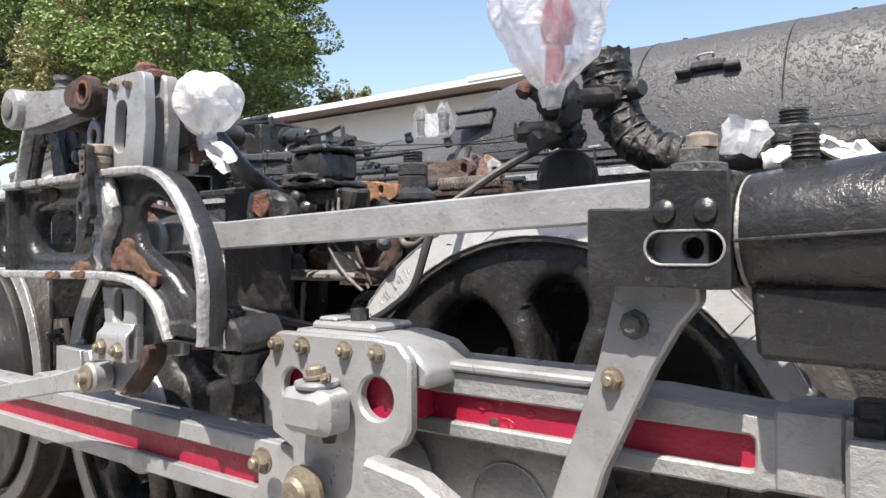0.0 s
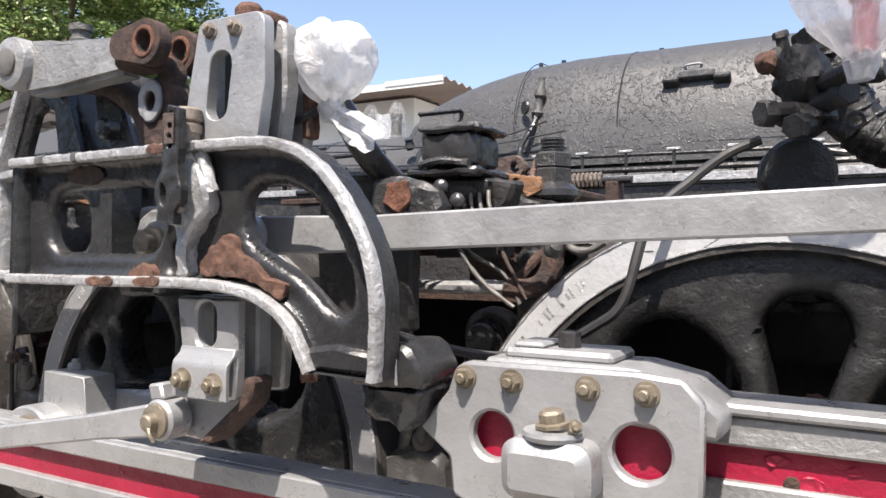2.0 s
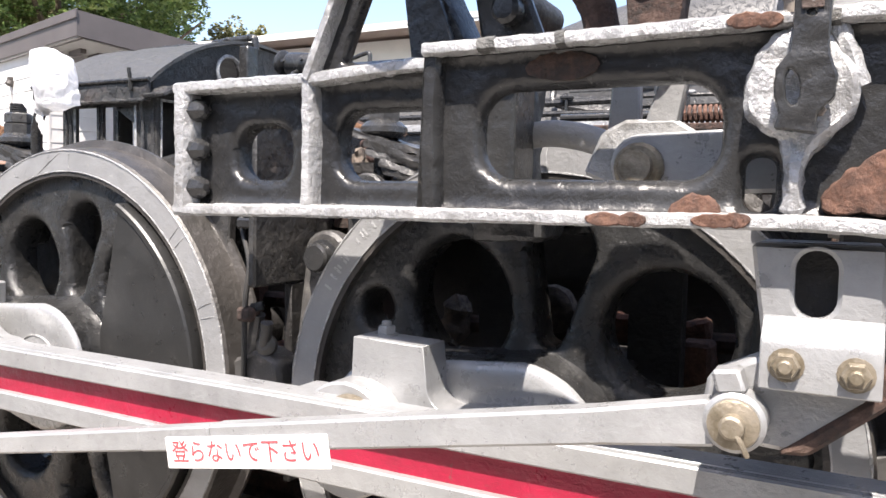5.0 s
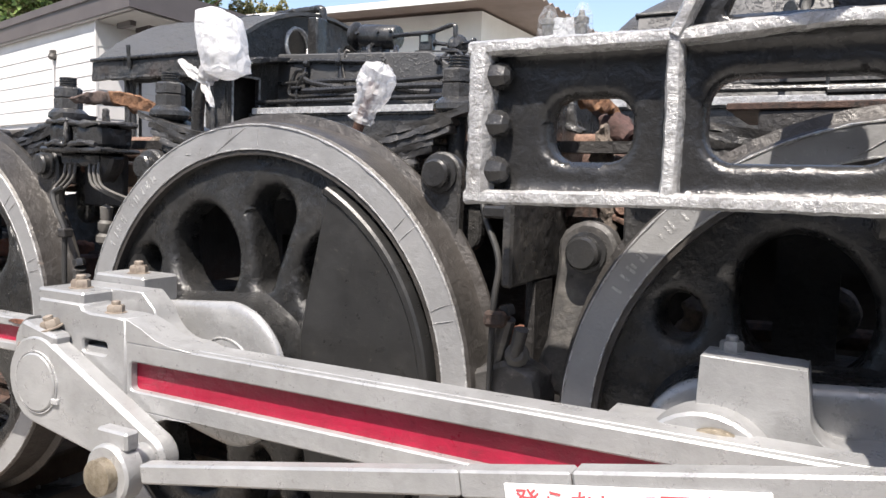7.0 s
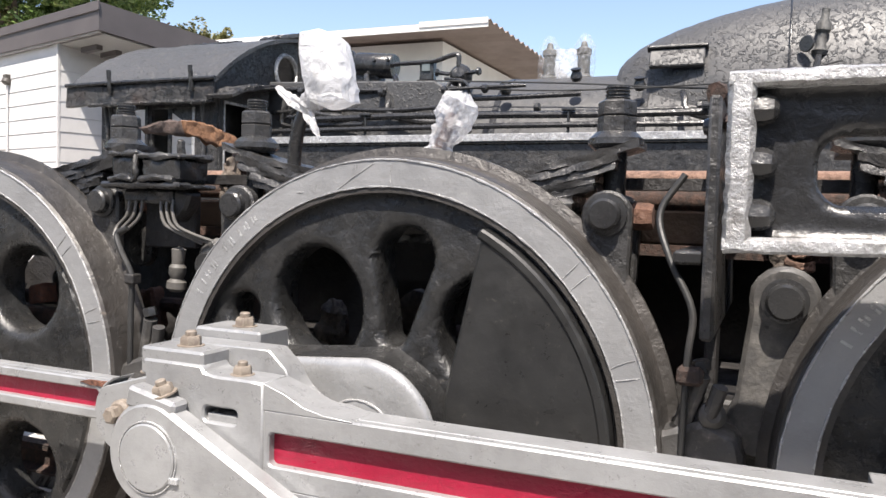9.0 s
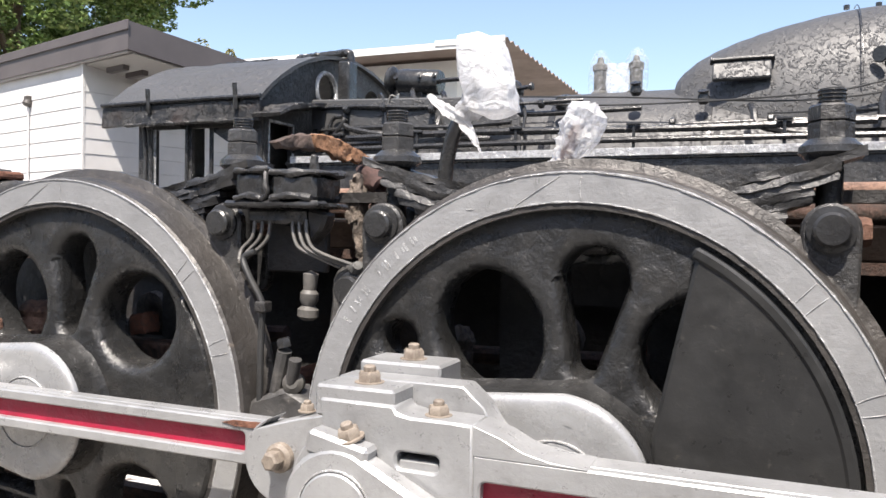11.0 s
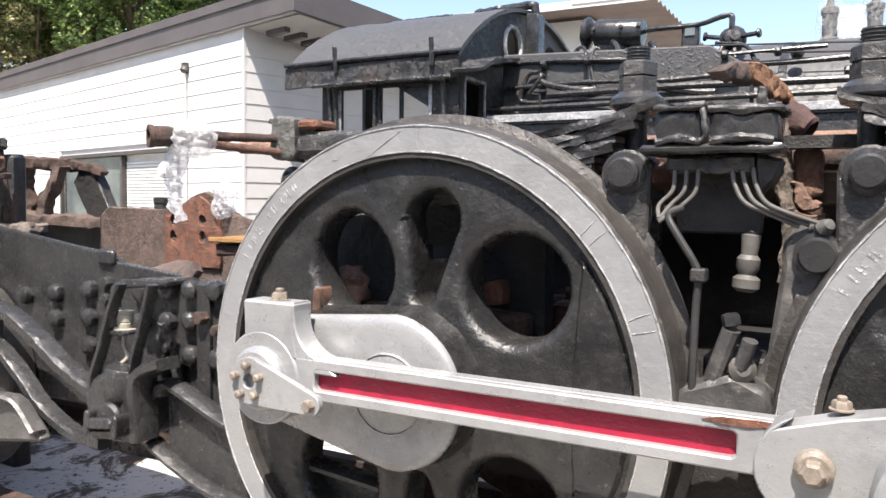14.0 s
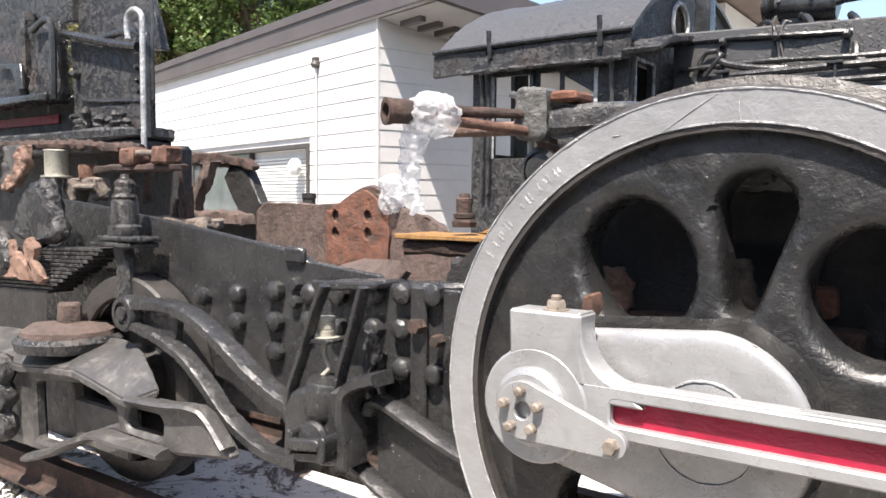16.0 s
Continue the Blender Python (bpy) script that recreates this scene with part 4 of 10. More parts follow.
part("end_bolt", hexagon((px + 0.2, -0.25, PIN_Z - 0.036), 0.016, 0.02), STEEL, cap)

# middle coupling rod and the knuckle joint behind the third pin
mid = fluted("coupling_rod", "silver coupling rod between the middle axles", -0.2, WX[1] - CRANK - 0.04, 0.74, 0.06, -0.243, -0.175, (0.1, 1.0))
head = [(-0.66, 0.79)] + oval(-0.6, 0.72, 0.1, n=14, a0=110, a1=270) + [(-0.45, 0.6), (-0.2, 0.6), (0.05, 0.66), (0.1, 0.69), (0.1, 0.79), (0.02, 0.81)] + oval(0.0, 0.93, 0.12, n=8, a0=262, a1=200) + [(-0.16, 0.93), (-0.45, 0.93), (-0.47, 0.84), (-0.56, 0.82)]
part("strap", plate(head, -0.245, -0.17, bevel=0.006), SILVER, mid, "silver forked strap round the third crank pin")
part("knuckle_cap", lathe([(0.034, 0), (0.034, 0.015), (0.026, 0.022), (0, 0.022)], (-0.598, -0.245, 0.73), (0, -1, 0), 18), STEEL, mid, "brown worn knuckle pin cap")
part("castle_nut", lathe([(0.022, 0), (0.022, 0.028), (0.016, 0.032), (0, 0.032)], (-0.598, -0.265, 0.73), (0, -1, 0), 6), STEEL, mid)
part("oil_box", box(-0.443, -0.243, -0.168, -0.04, 0.86, 0.953, 0.006), SILVER, mid)
nut((-0.338, -0.1, 0.953), 0.03, (0, 0, 1), mid, STEEL)
nut((-0.56, -0.2, 0.83), 0.02, (0, 0, 1), mid, STEEL)
p2 = WX[1] - CRANK
part("end_eye", plate(oval(p2, PIN_Z, 0.13, n=32), -0.27, -0.17, bevel=0.006), SILVER, mid)
blk = [(p2 - 0.2, 0.69), (p2 + 0.4, 0.69), (p2 + 0.4, 0.8), (p2 + 0.26, 0.806)] + oval(p2 + 0.215, 0.85, 0.05, n=6, a0=270, a1=185) + [(p2 + 0.155, 0.935), (p2 - 0.025, 0.94), (p2 - 0.03, 0.82)] + oval(p2 - 0.08, 0.85, 0.05, n=5, a0=340, a1=270) + [(p2 - 0.2, 0.798)]
part("oil_block", plate(blk, -0.2, -0.1, bevel=0.006), SILVER, mid)
nut((p2 + 0.02, -0.13, 0.94), 0.026, (0, 0, 1), mid, SILVER_DULL)
part("brass_cap", lathe([(0.07, 0), (0.07, 0.012), (0.06, 0.016), (0, 0.016)], (p2 + 0.02, -0.272, 0.76), (0, -1, 0), 30), BRASS, mid, "round brass pin cover")

# front coupling rod
front = fluted("coupling_rod", "silver coupling rod to the leading axle", p2 + 0.05, WX[0] - CRANK, 0.735, 0.053, -0.2, -0.135, (p2 + 0.2, WX[0] - CRANK - 0.15))
part("eye", plate(oval(WX[0] - CRANK, PIN_Z, 0.125, n=32), -0.205, -0.12, bevel=0.006), SILVER, front)

# main rod with its big end
main = fluted("main_rod", "long silver main rod with sunk red web", -0.1, 2.8, 0.736, 0.086, -0.345, -0.25, (-0.085, 2.62), 0.05)
head = oval(-0.36, 0.7, 0.15, n=16, a0=118, a1=250) + [(-0.28, 0.545), (-0.12, 0.572), (-0.1, 0.582), (-0.1, 0.878), (-0.14, 0.88), (-0.232, 0.88), (-0.262, 0.886), (-0.27, 0.9), (-0.44, 0.9)]
part("big_end", plate(head, -0.346, -0.25, [rounded(-0.262, 0.776, -0.17, 0.81, 0.012)], 0.005), SILVER, main, "silver big end")
part("fillet", plate([(-0.1, 0.878), (-0.045, 0.86), (0.0, 0.838), (0.05, 0.827), (0.12, 0.8225), (0.12, 0.8205), (-0.1, 0.8205)][::-1], -0.3455, -0.2505, bevel=0.001), SILVER, main)
part("fillet", plate([(-0.1, 0.582), (-0.03, 0.622), (0.04, 0.645), (0.12, 0.6495), (0.12, 0.6515), (-0.1, 0.6515)], -0.3455, -0.2505, bevel=0.001), SILVER, main)
part("wedge", box(-0.26, -0.172, -0.335, -0.26, 0.772, 0.793, 0.003), SILVER, main)
part("cotter_box", box(-0.455, -0.272, -0.338, -0.205, 0.86, 0.927, 0.006), SILVER, main)
nut((-0.36, -0.275, 0.927), 0.03, (0, 0, 1), main, STEEL)
nut((-0.19, -0.3, 0.88), 0.026, (0, 0, 1), main, STEEL)

# return crank and eccentric rod
ret = thing("return_crank", (-0.365, -0.4, 0.695), "silver return crank clamped on the third crank pin", "crank")
part("arm", plate([(x, z) for x, z in slot(-0.365, 0.695, 0.035, 0.565, 0.122, 0.06, 16)], -0.405, -0.346, bevel=0.01), SILVER, ret)
part("clamp", box(-0.44, -0.3, -0.4, -0.348, 0.785, 0.835, 0.008, turn=Matrix.Rotation(radians(12), 3, "Y")), SILVER, ret)
nut((-0.352, -0.37, 0.832), 0.028, (-0.2, -0.25, 1), ret, STEEL)
part("pin_face", lathe([(0.078, 0), (0.078, 0.005), (0.074, 0.008), (0, 0.008)], (-0.365, -0.405, 0.692), (0, -1, 0), 32), SILVER, ret)
part("pin_ring", lathe([(0.08, 0), (0.0805, 0.0045), (0.0835, 0.0045), (0.084, 0)], (-0.365, -0.405, 0.692), (0, -1, 0), 36, caps=False), WHITE, ret, "pale paint edge round the pin")
part("pin_split", box(-0.3, -0.275, -0.414, -0.404, 0.645, 0.66, 0.002), WHITE, ret)
part("end_pin", rod((0.035, -0.4, 0.565), (0.035, -0.47, 0.562), 0.04, 18), SILVER, ret)

ecc = thing("eccentric_rod", (1.0, -0.5, 0.75), "slim silver eccentric rod with a warning sign on it", "rod")
e0, e1 = Vector((0.035, 0, 0.56)), Vector((2.107, 0, 0.948))
ed = (e1 - e0).normalized()
en = Vector((-ed.z, 0, ed.x))


def along(s, h):
    p = e0 + ed * s + en * h
    return (p.x, p.z)


L = (e1 - e0).length
part("shank", plate([along(0.1, -0.022), along(0.9, -0.024), along(0.9, 0.024), along(0.1, 0.022)], -0.505, -0.465, bevel=0.005), SILVER, ecc)
part("shank", plate([along(0.903, -0.024), along(1.105, -0.025), along(1.105, 0.025), along(0.903, 0.024)], -0.507, -0.463, bevel=0.004), SILVER, ecc)
part("shank", plate([along(1.108, -0.027), along(L - 0.2, -0.028), along(L - 0.03, -0.034), along(L - 0.03, 0.034), along(L - 0.2, 0.028), along(1.108, 0.027)], -0.509, -0.461, bevel=0.005), SILVER, ecc)
part("end_eye", plate(oval(e1.x, e1.z, 0.043, n=26), -0.515, -0.455, bevel=0.006), SILVER, ecc)
part("end_eye", plate(oval(e0.x, e0.z, 0.07, n=26), -0.515, -0.46, bevel=0.006), SILVER, ecc)
part("oil_cup", plate([(2.082, 0.985), (2.122, 0.99), (2.11, 1.024), (2.072, 1.018)], -0.51, -0.46, bevel=0.005), SILVER, ecc)
part("washer", lathe([(0.035, 0), (0.035, 0.007), (0.032, 0.009), (0, 0.009)], (e1.x, -0.515, e1.z), (0, -1, 0), 24), BRASS, ecc)
part("castle_nut", lathe([(0.017, 0), (0.017, 0.018), (0.013, 0.021), (0, 0.021)], (e1.x, -0.524, e1.z), (0, -1, 0), 16), BRASS, ecc)
part("split_pin", tube([(e1.x + 0.005, -0.54, e1.z - 0.005), (e1.x + 0.015, -0.545, e1.z - 0.02), (e1.x + 0.022, -0.54, e1.z - 0.036)], 0.004, 6), BRASS, ecc)
part("castle_nut", lathe([(0.042, 0), (0.042, 0.025), (0.03, 0.03), (0, 0.03)], (e0.x, -0.515, e0.z), (0, -1, 0), 16), BRASS, ecc)
part("oil_cup", box(e0.x - 0.05, e0.x + 0.05, -0.5, -0.46, e0.z + 0.055, e0.z + 0.1, 0.006), SILVER, ecc)

# warning sign on the eccentric rod
tilt = math.degrees(math.atan2(0.073, 0.412))
sign = thing("warning_sign", (1.216, -0.512, 0.753), "small white sign with red Japanese lettering", "sign")
part("board", box(1.01, 1.424, -0.5155, -0.5105, 0.722, 0.786, 0.0015, turn=Matrix.Rotation(radians(-tilt), 3, "Y")), SIGN_WHITE, sign)
text = bpy.data.curves.new("lettering", "FONT")
text.body, text.size, text.align_x, text.align_y, text.extrude = "登らないで下さい", 0.049, "CENTER", "CENTER", 0.0006
words = new("lettering", text)
graph = bpy.context.evaluated_depsgraph_get()
flat = bpy.data.meshes.new_from_object(words.evaluated_get(graph))
bpy.data.objects.remove(words)
flat.materials.clear()
xs = [v.co.x for v in flat.vertices] or [0, 1]
flat.transform(Matrix.Translation((1.217, -0.5165, 0.754)) @ Matrix.Rotation(radians(-tilt), 4, "Y") @ Matrix.Rotation(radians(90), 4, "X") @ Matrix.Scale(0.375 / max(max(xs) - min(xs), 0.01), 4))
part_of("lettering", flat, SIGN_RED, sign, "red painted characters", 0)

# rust crusted over the rear wheel's hub edge
crust = thing("rust_crust", (-1.8, -0.03, 0.86), "brown rust and dirt caked in the wheel's hole", "rust")
for cx, cz, rx, rz in ((-1.86, 0.85, 0.045, 0.022), (-1.79, 0.865, 0.05, 0.016), (-1.885, 0.9, 0.014, 0.05)):
    ring = [(cx + (x - cx) * random.uniform(0.7, 1.15), cz + (z - cz) * random.uniform(0.7, 1.15)) for x, z in oval(cx, cz, rx, rz, 16)]
    part("scab", roughen(plate(ring, -0.012, 0.05, bevel=0.003), 0.003, 60), RUST, crust)


# ---- valve gear ----


def strip(points, y0, y1, half, name, material, parent, label=""):
    """A bar of even thickness along a line in x-z: flange edges and straps."""
    line = []
    for (ax, az), (bx, bz) in zip(points, points[1:]):
        n = max(1, round(math.hypot(bx - ax, bz - az) / 0.011))
        line += [Vector((ax + (bx - ax) * k / n, az + (bz - az) * k / n)) for k in range(n)]
    line.append(Vector(points[-1]))
    own, rings = bmesh.new(), []
    for i, p in enumerate(line):
        d = (line[min(i + 1, len(line) - 1)] - line[max(i - 1, 0)]).normalized()
        n = Vector((-d.y, d.x))
        deep = max(0.006, min(half * 0.6, (y1 - y0) * 0.3))
        section = ((-1, y0 + deep), (-0.62, y0), (0.0, y0 - 0.001), (0.62, y0), (1, y0 + deep), (1, y1), (0, y1), (-1, y1))
        rings.append([own.verts.new((p.x + n.x * half * u, y, p.y + n.y * half * u)) for u, y in section])
    for a, b in zip(rings, rings[1:]):
        for k in range(8):
            own.faces.new((a[k - 1], a[k], b[k], b[k - 1]))
    own.faces.new(rings[0]), own.faces.new(rings[-1])
    bmesh.ops.recalc_face_normals(own, faces=own.faces)
    for v in own.verts:
        v.co += Vector((noise.noise(v.co * 45), 0.8 * noise.noise(v.co * 50 + Vector((3, 1, 2))), noise.noise(v.co * 47 + Vector((7, 5, 1))))) * half * 0.15
    bm = own
    return part(name, bm, material, parent, label)


def curve2(points, steps=6):
    return [(p.x, p.z) for p in smooth_line([(x, 0, z) for x, z in points], steps)]


bracket = thing("link_bracket", (1.9, -0.4, 1.22), "black cast link bracket with white painted flange edges and rust patches", "bracket")
# rear cell, set back
ya = -0.32
for x0, x1, win in ((0.85, 1.2, rounded(0.965, 1.288, 1.125, 1.408, 0.045, 8)), (1.21, 1.68, rounded(1.252, 1.289, 1.545, 1.436, 0.05, 8))):
    part("rear_web", cast_web([(x0, 1.222), (x1, 1.222), (x1, 1.5), (x0, 1.5)], [win], ya + 0.05, 0.06, 0.022, 0.03, step=0.009), DEEP_BLACK, bracket)
strip([(0.82, 1.498), (1.0, 1.5), (1.21, 1.5), (1.45, 1.515), (1.6, 1.51)], ya, ya + 0.1, 0.0135, "top_flange", WHITE, bracket, "white painted flange edge")
strip([(0.82, 1.216), (1.2, 1.222), (1.6, 1.222)], ya, ya + 0.1, 0.014, "bottom_flange", WHITE, bracket, "white painted flange edge")
strip([(0.84, 1.21), (0.842, 1.36), (0.841, 1.5)], ya - 0.002, ya + 0.1, 0.023, "end_flange", WHITE, bracket, "white painted flange edge")
strip([(1.205, 1.225), (1.207, 1.36), (1.204, 1.5)], ya + 0.001, ya + 0.055, 0.014, "rib", WHITE, bracket, "white painted rib")
for z in (1.448, 1.357, 1.269):
    part("stud_head", lathe([(0.027, 0), (0.027, 0.018), (0.021, 0.032), (0.01, 0.039), (0, 0.04)], (0.862, ya + 0.03, z), (1, -0.1, 0), 8), BLACK, bracket, "black painted stud nut", 25)
strip([(1.205, 1.5), (1.25, 1.6), (1.31, 1.74)], ya - 0.005, ya + 0.06, 0.0125, "strut", WHITE, bracket, "white edged strut to the lifting shaft")
part("strut_web", cast_web([(1.215, 1.51), (1.56, 1.51), (1.47, 1.73), (1.3, 1.73)], [[(1.28, 1.535), (1.44, 1.535), (1.43, 1.6), (1.42, 1.67), (1.37, 1.69), (1.335, 1.67), (1.305, 1.6)]], ya + 0.03, 0.03, 0.012, 0.0, step=0.01), DEEP_BLACK, bracket)
strip([(1.56, 1.515), (1.44, 1.74)], ya + 0.05, ya + 0.14, 0.024, "back_strut", BLACK, bracket)
# front cell with the quadrant
yb = -0.52
left = rounded(1.687, 1.287, 2.067, 1.43, 0.055, 9)
quad = curve2([(2.303, 1.345), (2.303, 1.385), (2.318, 1.41), (2.361, 1.424), (2.435, 1.41), (2.492, 1.367), (2.536, 1.3), (2.559, 1.245), (2.56, 1.2), (2.546, 1.181), (2.516, 1.186), (2.476, 1.218), (2.43, 1.252), (2.369, 1.281), (2.32, 1.31), (2.303, 1.345)], 4)[:-1]
pocket = rounded(2.1, 1.242, 2.142, 1.32, 0.018, 6)
top_line = curve2([(1.6, 1.497), (1.85, 1.497), (2.15, 1.5), (2.33, 1.499), (2.42, 1.49), (2.5, 1.455), (2.565, 1.388), (2.615, 1.304), (2.636, 1.225), (2.638, 1.15), (2.634, 1.072)], 5)
low_line = curve2([(1.59, 1.226), (1.9, 1.227), (2.16, 1.229), (2.29, 1.223), (2.38, 1.202), (2.449, 1.155), (2.495, 1.076)], 5)
part("quadrant_web", cast_web(low_line + top_line[::-1], [left, quad, pocket], yb + 0.042, 0.035, 0.024, 0.032, step=0.009), DEEP_BLACK, bracket)
strip(top_line, yb, yb + 0.022, 0.0112, "flange_edge", WHITE, bracket, "white painted flange edge")
strip(low_line, yb, yb + 0.022, 0.0112, "flange_edge", WHITE, bracket, "white painted flange edge")
strip(top_line, yb + 0.0225, yb + 0.07, 0.011, "top_flange", DEEP_BLACK, bracket)
strip(low_line, yb + 0.0225, yb + 0.07, 0.011, "bottom_flange", DEEP_BLACK, bracket)
strip([(1.61, 1.23), (1.606, 1.36), (1.61, 1.495)], yb + 0.012, yb + 0.075, 0.016, "end_flange", DEEP_BLACK, bracket)
part("foot", plate([(2.5, 1.08), (2.632, 1.078), (2.63, 1.12), (2.55, 1.13), (2.48, 1.12)], yb + 0.012, yb + 0.1, bevel=0.01), DEEP_BLACK, bracket)
trunnion_line = curve2([(2.203, 1.486), (2.229, 1.437), (2.24, 1.399), (2.232, 1.367), (2.207, 1.345), (2.188, 1.322), (2.179, 1.28), (2.188, 1.242), (2.155, 1.24), (2.159, 1.271), (2.155, 1.318), (2.15, 1.338), (2.124, 1.353), (2.102, 1.378), (2.096, 1.418), (2.111, 1.455), (2.139, 1.477), (2.17, 1.5), (2.203, 1.486)], 3)[:-1]
part("trunnion", crusty(plate(trunnion_line, yb + 0.005, yb + 0.07, bevel=0.02), 0.009, 24, 0.012), WHITE, bracket, "lumpy white painted trunnion bearing")
part("trunnion_rib", crusty(tube([(2.2, yb + 0.02, 1.5), (2.225, yb + 0.02, 1.46), (2.24, yb + 0.025, 1.41)], 0.014, 8), 0.006, 35, 0.012), WHITE, bracket, "runs of white paint")
cap = part("bearing_cap", crusty(plate([(2.177, 1.577), (2.206, 1.57), (2.204, 1.488), (2.205, 1.443), (2.214, 1.415), (2.213, 1.388), (2.194, 1.371), (2.193, 1.344), (2.144, 1.351), (2.148, 1.371), (2.141, 1.392), (2.142, 1.429), (2.158, 1.45), (2.162, 1.528)], yb - 0.035, yb - 0.012, [oval(x, z, 0.006, 0.0055, 8) for x, z in [(2.187, 1.559), (2.186, 1.536), (2.185, 1.515), (2.182, 1.497)]] + [oval(2.163, 1.404, 0.009, 0.025, 10, tilt=8)], 0.004), 0.0025, 40, 0.012), BLACK, bracket, "black drilled bearing strap")
part("cap_rust", crusty(plate([(2.168, 1.56), (2.197, 1.56), (2.196, 1.5), (2.17, 1.5)], yb - 0.0385, yb - 0.0362, [oval(x, z, 0.007, 0.0065, 8) for x, z in [(2.186, 1.536), (2.185, 1.515)]], 0.001), 0.0012, 60, 0.008), RUST_GREY, cap, "brown rust on the strap")
part("bearing_bolt", hexagon((2.195, yb - 0.014, 1.375), 0.009, 0.012), STEEL, bracket)
part("oil_cup", lathe([(0.026, 0), (0.026, 0.02), (0.03, 0.024), (0.03, 0.04), (0.024, 0.044), (0.03, 0.05), (0.03, 0.07), (0.024, 0.075), (0, 0.075)], (2.17, yb + 0.02, 1.505), (0, 0, 1), 16), STEEL, bracket, "worn steel oil cup")
# rust patches: thin scabs that stand a hair proud
scar = [(2.2, 1.262), (2.222, 1.29), (2.252, 1.312), (2.272, 1.326), (2.296, 1.318), (2.302, 1.292), (2.346, 1.27), (2.374, 1.242), (2.4, 1.238), (2.424, 1.23), (2.41, 1.203), (2.37, 1.222), (2.32, 1.238), (2.26, 1.243), (2.21, 1.243)]
part("rust_scab", crusty(plate(curve2(scar + scar[:1], 3)[:-1], yb + 0.026, yb + 0.05, bevel=0.002), 0.005, 60, 0.012), RUST, bracket, "large flaked patch of brown rust")
part("rust_scab", crusty(plate(oval(2.04, 1.232, 0.036, 0.034, 12, a0=0, a1=180), yb + 0.016, yb + 0.042, bevel=0.002), 0.005, 60, 0.012), RUST, bracket, "half round flake of rust")
part("rust_scab", crusty(plate(oval(1.83, 1.462, 0.06, 0.022, 14), yb + 0.036, yb + 0.05, bevel=0), 0.004, 60, 0.012), RUST_DARK, bracket, "dark patch of rust")
for x, z, r in ((1.915, 1.2275, 0.03), (1.955, 1.2275, 0.022), (2.07, 1.2285, 0.03), (2.1, 1.231, 0.018), (2.1, 1.4995, 0.026), (2.13, 1.4985, 0.018)):
    part("rusted_edge", crusty(plate(oval(x, z, r, 0.0105, 12), yb - 0.004, yb + 0.004, bevel=0.0015), 0.003, 70, 0.008), RUST, bracket, "rusted flange edge")
for a, b in ((1.7, 1.73), (2.2, 2.215), (1.83, 1.845)):
    strip([(a, 1.4972), (b, 1.498)], yb - 0.001, yb + 0.024, 0.0122, "bare_edge", CRUST, bracket, "chipped flange edge")

# block under the bracket
shoe = thing("bracket_foot", (2.64, -0.38, 0.98), "dark grey crusted casting under the bracket's foot", "bracket")
part("block", crusty(plate([(2.535, 1.05), (2.540, 1.125), (2.560, 1.135), (2.660, 1.13), (2.695, 1.085), (2.690, 1.055)], -0.45, -0.3, bevel=0.01), 0.007, 28, 0.02), BLACK, shoe)
part("rust_cap", crusty(plate([(2.515, 1.09), (2.525, 1.13), (2.590, 1.137), (2.590, 1.12), (2.560, 1.1)], -0.456, -0.4, bevel=0.004), 0.008, 35, 0.015), RUST, shoe)
part("leg", crusty(plate([(2.555, 1.05), (2.680, 1.05), (2.665, 0.985), (2.640, 0.965), (2.610, 0.985), (2.560, 0.99)], -0.43, -0.3, bevel=0.008), 0.008, 28, 0.02), BLACK, shoe)
part("drip", tube([(2.643, -0.454, 1.13), (2.645, -0.456, 1.09), (2.646, -0.455, 1.06)], 0.003, 6), SILVER_DULL, shoe, "thin run of pale paint")

# expansion link, two cheeks with a gap
link = thing("expansion_link", (2.2, -0.42, 1.0), "silver slotted expansion link hanging through the bracket", "link")
up = [(2.125, 1.505), (2.335, 1.505), (2.352, 1.62), (2.35, 1.73)] + oval(2.325, 1.735, 0.025, n=5, a0=0, a1=90) + oval(2.195, 1.735, 0.025, n=5, a0=90, a1=180) + [(2.15, 1.64)]
low = [(2.115, 1.2), (2.285, 1.2), (2.285, 1.06), (2.28, 1.0), (2.2, 0.99), (2.14, 1.02)]
for y0, thick, mat, words in ((-0.475, 0.03, SILVER, "silver slotted cheek"), (-0.415, 0.045, SILVER_DULL, "inner link plate"), (-0.335, 0.03, SILVER_DULL, "rust stained back cheek")):
    slotted = [slot(2.225, 1.585, 2.235, 1.665, 0.03, n=12)] if y0 < -0.45 else []
    part("upper_cheek", roughen(plate(up, y0, y0 + thick, slotted, 0.006), 0.001, 60), mat, link, words)
    part("lower_cheek", plate(low, y0, y0 + thick, [slot(2.2, 1.125, 2.2, 1.165, 0.027, n=12)] if slotted else [], 0.006), mat, link, words)
# no slot is cut in the inner plate; dark blocks give its shade
part("slot_shade", box(2.19, 2.27, -0.4175, -0.4155, 1.54, 1.71, 0), SOOT_SHADE, link, "dark block standing in for the shaded slot")
part("slot_shade", box(2.165, 2.235, -0.4175, -0.4155, 1.09, 1.2, 0), SOOT_SHADE, link, "dark block standing in for the shaded slot")
for z0, z1 in ((1.53, 1.72), (1.02, 1.19)):
    part("rust_edge", crusty(box(2.33, 2.352, -0.337, -0.303, z0, z1, 0.003), 0.003, 60, 0.01), RUST, link, "rusted edge of the back cheek")
part("spacer", box(2.16, 2.33, -0.44, -0.375, 1.745, 1.775, 0.008), RUST, link, "rusted spacer block")
part("cap_bolt", lathe([(0.03, 0), (0.03, 0.02), (0.022, 0.03), (0, 0.03)], (2.25, -0.41, 1.772), (0, 0, 1), 8), RUST, link)
